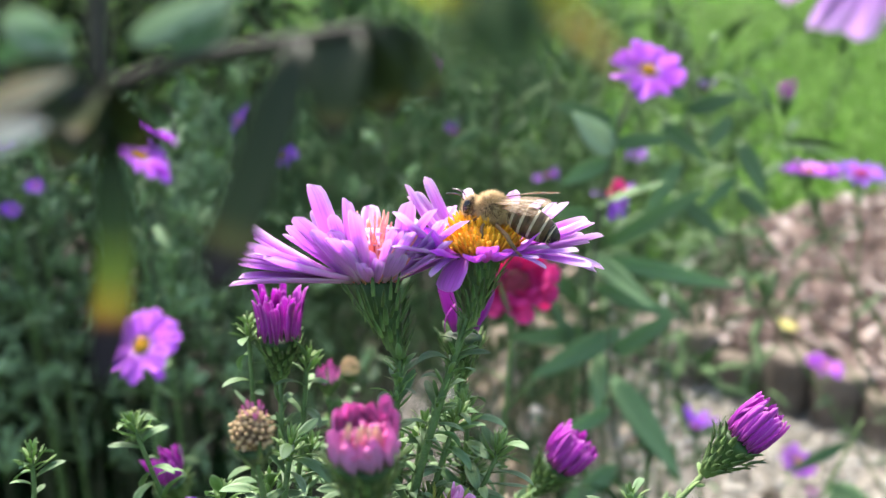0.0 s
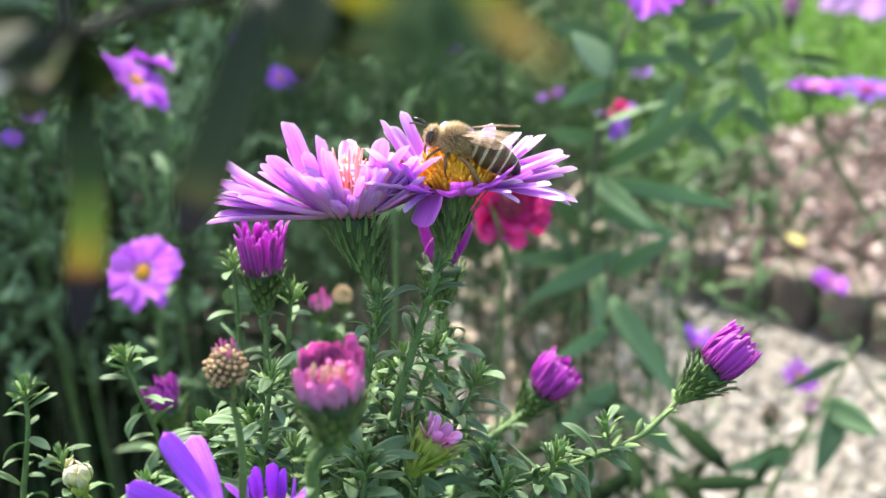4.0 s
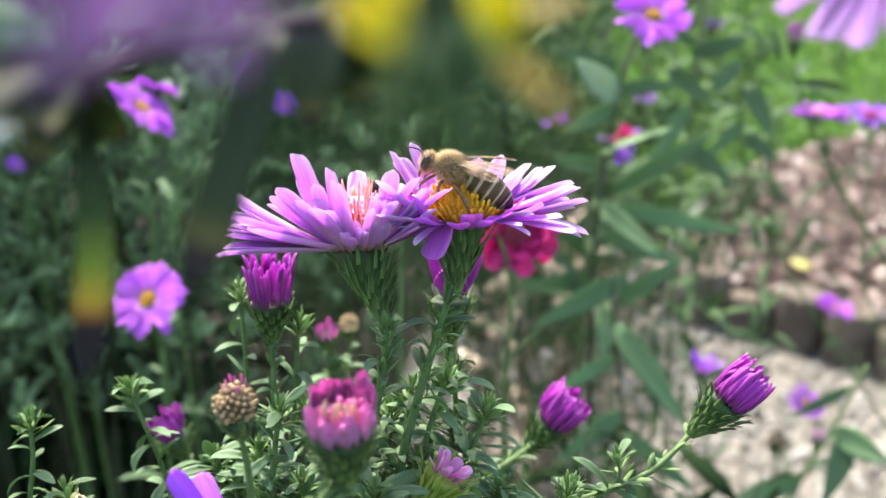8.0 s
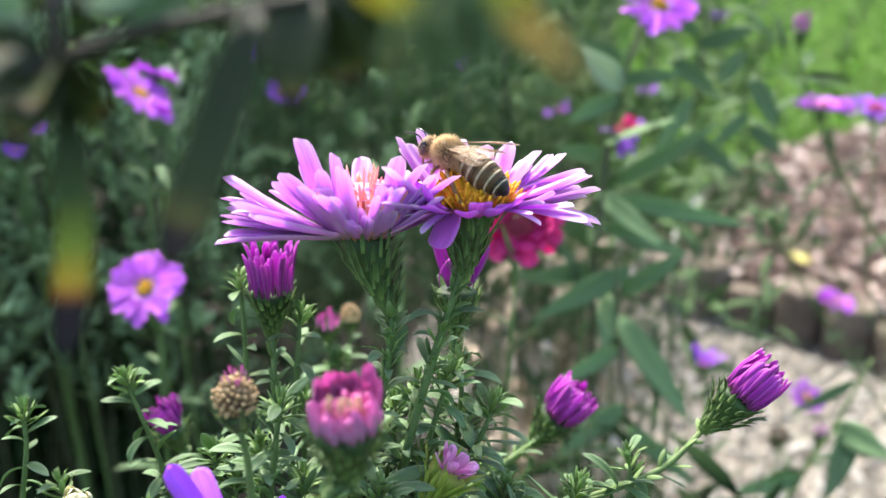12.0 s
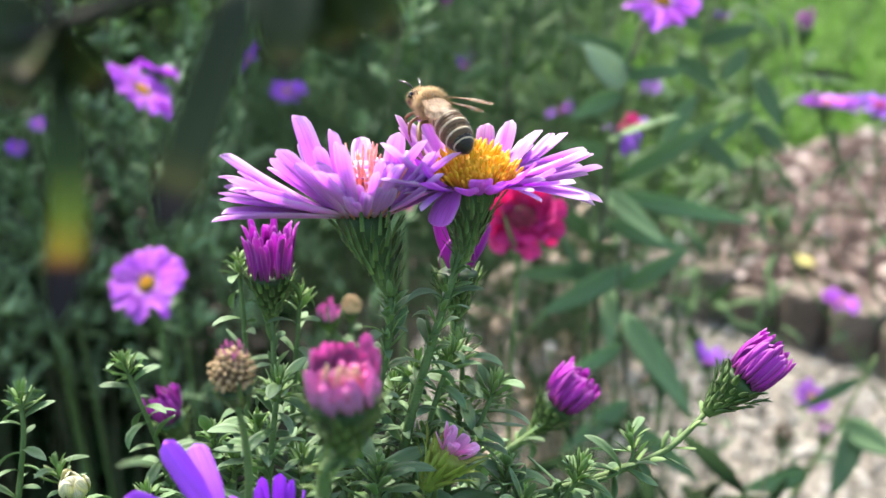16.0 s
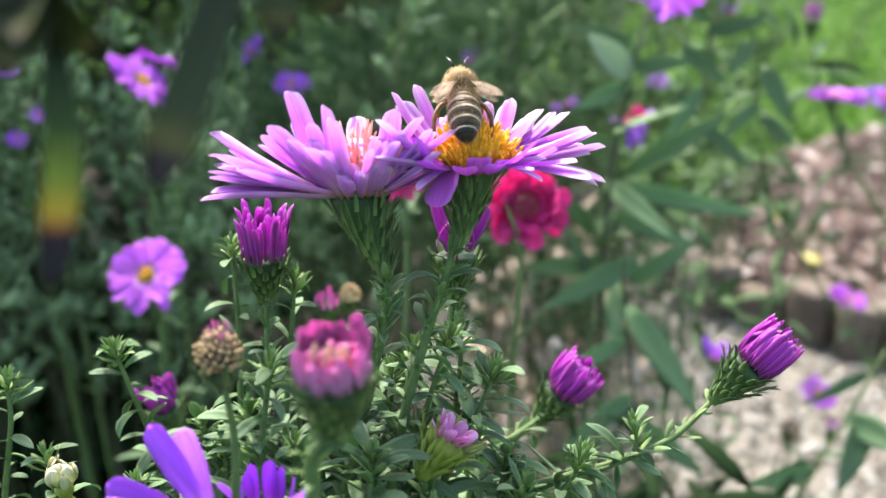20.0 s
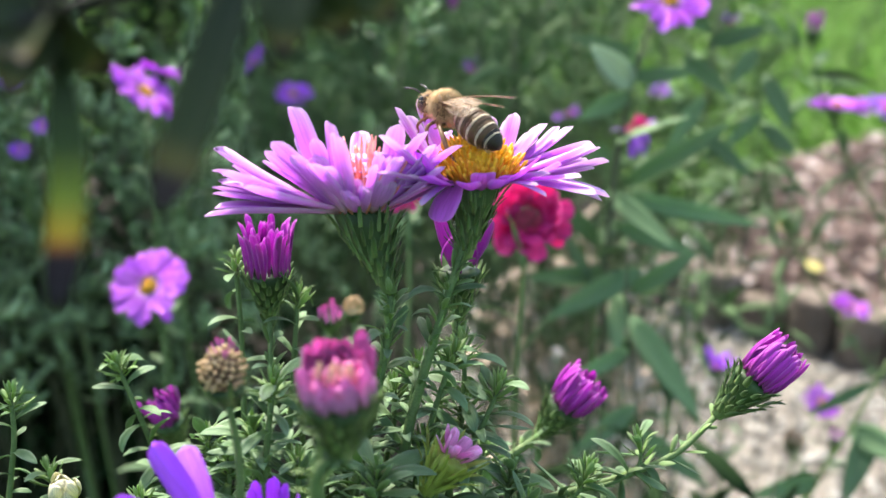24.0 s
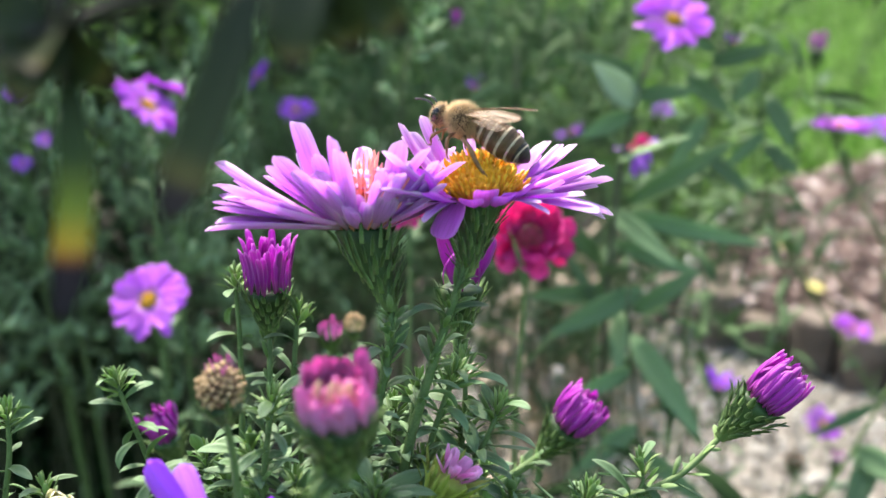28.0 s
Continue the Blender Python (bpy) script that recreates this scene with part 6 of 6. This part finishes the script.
def wing(name, side, base, length, width, yaw, lift, roll):
    me = blade(name, length * MM, width * MM, "petal", curl=-0.12, cup=0.12, n=8, thick=0.00002, wave=0.08)
    ob = part(name, me, WING, bee, "clear brownish wing")
    way = Vector((-math.cos(radians(yaw)), side * math.sin(radians(yaw)), math.sin(radians(lift))))
    ob.matrix_basis = along(Vector(base) * MM, way, roll)
    v, f, u = [], [], []
    for line in ([(-.40, .05), (-.47, .5), (-.36, .9)], [(-.15, .05), (-.12, .5), (.1, .9)], [(.1, .08), (.25, .45), (.42, .7)], [(-.14, .45), (-.42, .62)], [(-.1, .5), (.28, .5)]):
        pts = [Vector((q[0] * width, q[1] * length, 0.06 - 0.5 * 0.12 * length * q[1] ** 2 + 0.05 * width * 4 * q[0] ** 2)) * MM for q in line]
        a, b, c = tube_data(pts, 0.00005, 4)
        o = len(v)
        v, f, u = v + a, f + [tuple(i + o for i in q) for q in b], u + c
    part("vein", shape("vein", v, f, u), BEE_LEG, ob)["kind"] = "stuff"


for side in (1, -1):
    wing("forewing", side, (3.0, side * 1.5, 2.1), 9.8, 3.2, 17, 22, side * 0.30)
    wing("hindwing", side, (1.9, side * 1.6, 1.7), 6.8, 2.4, 22, 14, side * 0.30)


def leg(name, side, line, radii):
    pts = curve_points([Vector((x, side * y, z)) * MM for x, y, z in line], 3)
    rad = [radii[min(len(radii) - 1, int(k * len(radii) / len(pts)))] * 0.8 * MM for k in range(len(pts))]
    part(name, tube(name, pts, rad, 7), BEE_LEG, bee)


for side in (1, -1):
    leg("foreleg", side, [(5.0, 1.0, -1.0), (6.0, 2.0, -1.9), (6.6, 2.2, -3.0), (6.4, 1.9, -4.0), (6.9, 1.8, -4.3)], [0.3, 0.32, 0.24, 0.14, 0.1])
    leg("middle_leg", side, [(3.6, 1.2, -1.2), (3.8, 2.9, -1.9), (3.3, 3.4, -3.2), (3.0, 3.2, -4.3), (2.4, 3.3, -4.7)], [0.34, 0.36, 0.26, 0.16, 0.1])
    leg("hind_leg", side, [(1.9, 1.3, -1.1), (1.4, 2.9, -1.0), (-0.4, 4.0, -1.6), (-1.8, 4.3, -2.9), (-3.0, 4.2, -3.9), (-4.0, 4.3, -4.2)], [0.36, 0.42, 0.5, 0.44, 0.3, 0.12])

def motions():
    """Keys of all that moves: the bee on its flower, and the stems that sway close to the lens."""
    walk(bee, [
        (0, pose(0.00917, 0.15237, 0.81334, 0.00, -10.93, 161.69)),
        (1, pose(0.00805, 0.15257, 0.81379, 0.00, -9.09, 175.28)),
        (2, pose(0.00721, 0.15262, 0.81394, 0.00, -11.46, 174.62)),
        (3, pose(0.00783, 0.15256, 0.81373, 0.00, -14.47, 173.08)),
        (6, pose(0.00496, 0.15271, 0.81372, 0.00, -19.85, 172.05)),
        (7, pose(0.00459, 0.15268, 0.81374, 0.00, -20.94, 171.80)),
        (8, pose(0.00477, 0.15275, 0.81403, 0.00, -22.08, 171.32)),
        (9, pose(0.00382, 0.15281, 0.81420, 0.00, -21.23, 171.69)),
        (10, pose(0.00331, 0.15292, 0.81455, 0.00, -19.98, 167.17)),
        (11, pose(0.00311, 0.15303, 0.81440, 0.00, -12.09, 145.95)),
        (12, pose(0.00305, 0.15306, 0.81415, 0.00, -14.48, 146.50)),
        (14.5, pose(0.00299, 0.15380, 0.81627, 0.00, -15.61, 111.92)),
        (15, pose(0.00288, 0.15376, 0.81618, 0.00, -21.57, 112.22)),
        (15.5, pose(0.00175, 0.15408, 0.81692, 0.00, -19.45, 116.94)),
        (16, pose(-0.00050, 0.15434, 0.81747, 0.00, -15.88, 121.46)),
        (17, pose(0.00085, 0.15371, 0.81556, 0.00, -6.89, 146.26)),
        (18, pose(0.00076, 0.15400, 0.81608, 0.00, -11.30, 128.38)),
        (19, pose(0.00248, 0.15424, 0.81682, 0.00, -18.14, 109.66)),
        (20, pose(0.00285, 0.15419, 0.81649, 0.00, -19.70, 94.08)),
        (21, pose(0.00283, 0.15422, 0.81655, 0.00, -22.71, 88.30)),
        (21.5, pose(0.00316, 0.15424, 0.81662, 0.00, -23.57, 87.63)),
        (23.5, pose(0.00253, 0.15408, 0.81626, 0.00, -9.84, 134.53)),
        (24, pose(0.00218, 0.15407, 0.81627, 0.00, -11.43, 135.18)),
        (25, pose(0.00250, 0.15435, 0.81709, 0.00, -8.69, 136.03)),
        (26, pose(0.00289, 0.15413, 0.81652, 0.00, -8.62, 135.21)),
        (27, pose(0.00357, 0.15444, 0.81741, 0.00, -10.34, 146.83)),
        (28, pose(0.00466, 0.15427, 0.81686, 0.00, -15.86, 155.56)),
    ])
    walk(dry_leaf_stem, [
        (0, pose(-0.00045, -0.00998, 0.00428, 0.00, -0.00, 0.00)),
        (0.5, pose(0.00009, -0.01065, 0.00437, 0.00, -0.00, 0.00)),
        (1, pose(0.00077, -0.01106, 0.00441, 0.00, -0.00, 0.00)),
        (1.5, pose(0.00140, -0.01232, 0.00479, 0.00, -0.00, 0.00)),
        (2, pose(0.00202, -0.01260, 0.00514, 0.00, -0.00, 0.00)),
        (2.5, pose(0.00249, -0.01262, 0.00557, 0.00, -0.00, 0.00)),
        (3, pose(0.00272, -0.01263, 0.00576, 0.00, -0.00, 0.00)),
        (3.5, pose(0.00295, -0.01238, 0.00590, 0.00, -0.00, 0.00)),
        (5.5, pose(0.00228, -0.00997, 0.00511, 0.00, -0.00, 0.00)),
        (6, pose(0.00207, -0.00925, 0.00492, 0.00, -0.00, 0.00)),
        (6.5, pose(0.00208, -0.00978, 0.00507, 0.00, -0.00, 0.00)),
        (7, pose(0.00193, -0.00993, 0.00537, 0.00, -0.00, 0.00)),
        (7.5, pose(0.00203, -0.01070, 0.00556, 0.00, -0.00, 0.00)),
        (8, pose(0.00205, -0.01061, 0.00563, 0.00, -0.00, 0.00)),
        (8.5, pose(0.00205, -0.01044, 0.00573, 0.00, -0.00, 0.00)),
        (9, pose(0.00186, -0.01046, 0.00568, 0.00, -0.00, 0.00)),
        (9.5, pose(0.00167, -0.01103, 0.00588, 0.00, -0.00, 0.00)),
        (10, pose(0.00142, -0.01111, 0.00550, 0.00, -0.00, 0.00)),
        (10.5, pose(0.00069, -0.00980, 0.00483, 0.00, -0.00, 0.00)),
        (11, pose(0.00023, -0.00782, 0.00447, 0.00, -0.00, 0.00)),
        (11.5, pose(-0.00035, -0.00574, 0.00412, 0.00, -0.00, 0.00)),
        (12, pose(-0.00047, -0.00555, 0.00406, 0.00, -0.00, 0.00)),
        (12.5, pose(-0.00000, -0.00711, 0.00324, 0.00, -0.00, 0.00)),
        (14.5, pose(-0.00026, -0.00675, 0.00287, 0.00, -0.00, 0.00)),
        (15, pose(-0.00025, -0.00680, 0.00226, 0.00, -0.00, 0.00)),
        (15.5, pose(-0.00027, -0.00589, 0.00208, 0.00, -0.00, 0.00)),
        (16, pose(-0.00053, -0.00458, 0.00194, 0.00, -0.00, 0.00)),
        (16.5, pose(-0.00074, -0.00371, 0.00178, 0.00, -0.00, 0.00)),
        (17, pose(-0.00052, -0.00288, 0.00134, 0.00, -0.00, 0.00)),
        (17.5, pose(-0.00028, -0.00151, 0.00083, 0.00, -0.00, 0.00)),
        (18, pose(0.00001, -0.00070, 0.00050, 0.00, -0.00, 0.00)),
        (18.5, pose(-0.00008, -0.00102, 0.00005, 0.00, -0.00, 0.00)),
        (19, pose(0.00015, -0.00131, -0.00019, 0.00, -0.00, 0.00)),
        (19.5, pose(0.00027, -0.00030, -0.00035, 0.00, -0.00, 0.00)),
        (20, pose(0.00000, 0.00000, 0.00000, 0.00, -0.00, 0.00)),
        (20.5, pose(-0.00009, -0.00005, -0.00019, 0.00, -0.00, 0.00)),
        (21, pose(0.00017, 0.00031, -0.00046, 0.00, -0.00, 0.00)),
        (21.5, pose(0.00048, 0.00030, -0.00067, 0.00, -0.00, 0.00)),
        (23.5, pose(-0.00011, -0.00002, -0.00001, 0.00, -0.00, 0.00)),
        (24, pose(-0.00010, 0.00016, 0.00018, 0.00, -0.00, 0.00)),
        (24.5, pose(-0.00007, 0.00072, 0.00031, 0.00, -0.00, 0.00)),
        (25, pose(-0.00013, 0.00082, 0.00037, 0.00, -0.00, 0.00)),
        (25.5, pose(-0.00008, 0.00123, -0.00006, 0.00, -0.00, 0.00)),
        (26, pose(0.00005, 0.00082, -0.00008, 0.00, -0.00, 0.00)),
        (26.5, pose(0.00009, 0.00091, -0.00002, 0.00, -0.00, 0.00)),
        (27, pose(-0.00001, 0.00117, -0.00003, 0.00, -0.00, 0.00)),
        (27.5, pose(0.00009, 0.00170, -0.00003, 0.00, -0.00, 0.00)),
        (28, pose(0.00014, 0.00159, -0.00010, 0.00, -0.00, 0.00)),
    ])
    walk(withered_twig, [
        (0, pose(-0.00045, -0.00998, 0.00428)),
        (1, pose(0.00077, -0.01106, 0.00441)),
        (2, pose(0.00202, -0.01260, 0.00514)),
        (3, pose(0.00272, -0.01263, 0.00576)),
        (3.5, pose(0.00295, -0.01238, 0.00590)),
        (5.5, pose(0.00228, -0.00997, 0.00511)),
        (6, pose(0.00207, -0.00925, 0.00492)),
        (7, pose(0.00193, -0.00993, 0.00537)),
        (8, pose(0.00205, -0.01061, 0.00563)),
        (9, pose(0.00186, -0.01046, 0.00568)),
        (10, pose(0.00142, -0.01111, 0.00550)),
        (10.5, pose(0.00069, -0.00980, 0.00483)),
        (11, pose(0.00023, -0.00782, 0.00447)),
        (11.5, pose(-0.00035, -0.00574, 0.00412)),
        (12, pose(-0.00047, -0.00555, 0.00406)),
        (14.5, pose(-0.00726, -0.00675, 0.00287)),
        (20, pose(-0.00800, 0.00000, 0.00000)),
        (28, pose(-0.00786, 0.00159, -0.00010)),
    ])
    walk(withered_aster, [
        (0, pose(-0.00202, -0.00010, -0.00051, 0.00, -0.00, 0.00)),
        (1, pose(-0.00140, -0.00079, -0.00081, 0.00, -0.00, 0.00)),
        (2, pose(-0.00061, -0.00201, -0.00047, 0.00, -0.00, 0.00)),
        (3, pose(0.00051, -0.00216, -0.00046, 0.00, -0.00, 0.00)),
        (3.5, pose(0.00098, -0.00189, -0.00014, 0.00, -0.00, 0.00)),
        (5.5, pose(0.00045, 0.00048, -0.00090, 0.00, -0.00, 0.00)),
        (6, pose(0.00038, 0.00124, -0.00093, 0.00, -0.00, 0.00)),
        (7, pose(-0.00010, 0.00054, -0.00043, 0.00, -0.00, 0.00)),
        (8, pose(0.00020, -0.00014, -0.00005, 0.00, -0.00, 0.00)),
        (9, pose(0.00000, 0.00000, 0.00000, 0.00, -0.00, 0.00)),
        (10, pose(-0.00064, -0.00051, 0.00028, 0.00, -0.00, 0.00)),
        (10.5, pose(-0.00092, 0.00089, -0.00029, 0.00, -0.00, 0.00)),
        (11, pose(-0.00096, 0.00294, -0.00053, 0.00, -0.00, 0.00)),
        (11.5, pose(-0.00104, 0.00513, -0.00063, 0.00, -0.00, 0.00)),
        (12, pose(-0.00083, 0.00520, -0.00097, 0.00, -0.00, 0.00)),
        (12.5, pose(-0.00005, 0.00372, -0.00142, 0.00, -0.00, 0.00)),
        (14.5, pose(-0.00118, 0.00434, -0.00104, 0.00, -0.00, 0.00)),
        (18, pose(0.00154, 0.01056, -0.00366, 0.00, -0.00, 0.00)),
        (21, pose(0.00076, 0.01125, -0.00540, 0.00, -0.00, 0.00)),
        (24, pose(0.00054, 0.01148, -0.00366, 0.00, -0.00, 0.00)),
        (28, pose(0.00046, 0.01292, -0.00348, 0.00, -0.00, 0.00)),
    ])
    walk(near_aster, [
        (0, pose(-0.00618, 0.00051, 0.00099, 0.00, -0.00, 0.00)),
        (3.5, pose(-0.00112, -0.00088, 0.00249, 0.00, -0.00, 0.00)),
        (5.5, pose(-0.00099, 0.00129, 0.00122, 0.00, -0.00, 0.00)),
        (6, pose(-0.00101, 0.00182, 0.00060, 0.00, -0.00, 0.00)),
        (6.5, pose(-0.00092, 0.00113, 0.00039, 0.00, -0.00, 0.00)),
        (7, pose(-0.00123, 0.00079, 0.00026, 0.00, -0.00, 0.00)),
        (7.5, pose(-0.00061, -0.00011, 0.00014, 0.00, -0.00, 0.00)),
        (8, pose(-0.00016, -0.00012, 0.00001, 0.00, -0.00, 0.00)),
        (8.5, pose(0.00022, 0.00006, 0.00012, 0.00, -0.00, 0.00)),
        (9, pose(0.00000, 0.00000, 0.00000, 0.00, -0.00, 0.00)),
        (9.5, pose(0.00003, -0.00052, 0.00036, 0.00, -0.00, 0.00)),
        (10, pose(0.00023, -0.00054, 0.00020, 0.00, -0.00, 0.00)),
        (10.5, pose(-0.00294, 0.00066, -0.00094, 0.00, -0.00, 0.00)),
        (11, pose(-0.00379, 0.00292, -0.00063, 0.00, -0.00, 0.00)),
        (11.5, pose(-0.00441, 0.00515, -0.00063, 0.00, -0.00, 0.00)),
        (12, pose(-0.00424, 0.00541, -0.00047, 0.00, -0.00, 0.00)),
        (12.5, pose(-0.00367, 0.00403, -0.00069, 0.00, -0.00, 0.00)),
        (14.5, pose(-0.00462, 0.00416, -0.00168, 0.00, -0.00, 0.00)),
        (28, pose(-0.00312, 0.01221, -0.00542, 0.00, -0.00, 0.00)),
    ])
    walk(lilac_aster, [
        (0, pose(-0.00348, -0.00028, 0.00201, 0.00, -0.00, 0.00)),
        (1, pose(-0.00241, -0.00008, 0.00244, 0.00, -0.00, 0.00)),
        (2, pose(0.00018, -0.00145, 0.00041, 0.00, -0.00, 0.00)),
        (3, pose(0.00178, -0.00191, -0.00092, 0.00, -0.00, 0.00)),
        (3.5, pose(0.00237, -0.00171, -0.00056, 0.00, -0.00, 0.00)),
        (5.5, pose(0.00274, 0.00052, -0.00146, 0.00, -0.00, 0.00)),
        (6, pose(0.00211, 0.00143, -0.00104, 0.00, -0.00, 0.00)),
        (7, pose(0.00043, 0.00061, -0.00072, 0.00, -0.00, 0.00)),
        (8, pose(0.00000, 0.00000, 0.00000, 0.00, -0.00, 0.00)),
        (9, pose(-0.00036, 0.00025, 0.00041, 0.00, -0.00, 0.00)),
        (10, pose(-0.00091, -0.00022, 0.00087, 0.00, -0.00, 0.00)),
        (11, pose(-0.00035, 0.00358, 0.00072, 0.00, -0.00, 0.00)),
        (11.5, pose(-0.00068, 0.00603, 0.00127, 0.00, -0.00, 0.00)),
        (12, pose(-0.00067, 0.00636, 0.00170, 0.00, -0.00, 0.00)),
        (12.5, pose(0.00002, 0.00545, 0.00292, 0.00, -0.00, 0.00)),
        (14.5, pose(-0.00068, 0.00720, 0.00662, 0.00, -0.00, 0.00)),
        (20, pose(0.00178, 0.01452, 0.00355, 0.00, -0.00, 0.00)),
        (28, pose(0.00084, 0.01650, 0.00638, 0.00, -0.00, 0.00)),
    ])


motions()
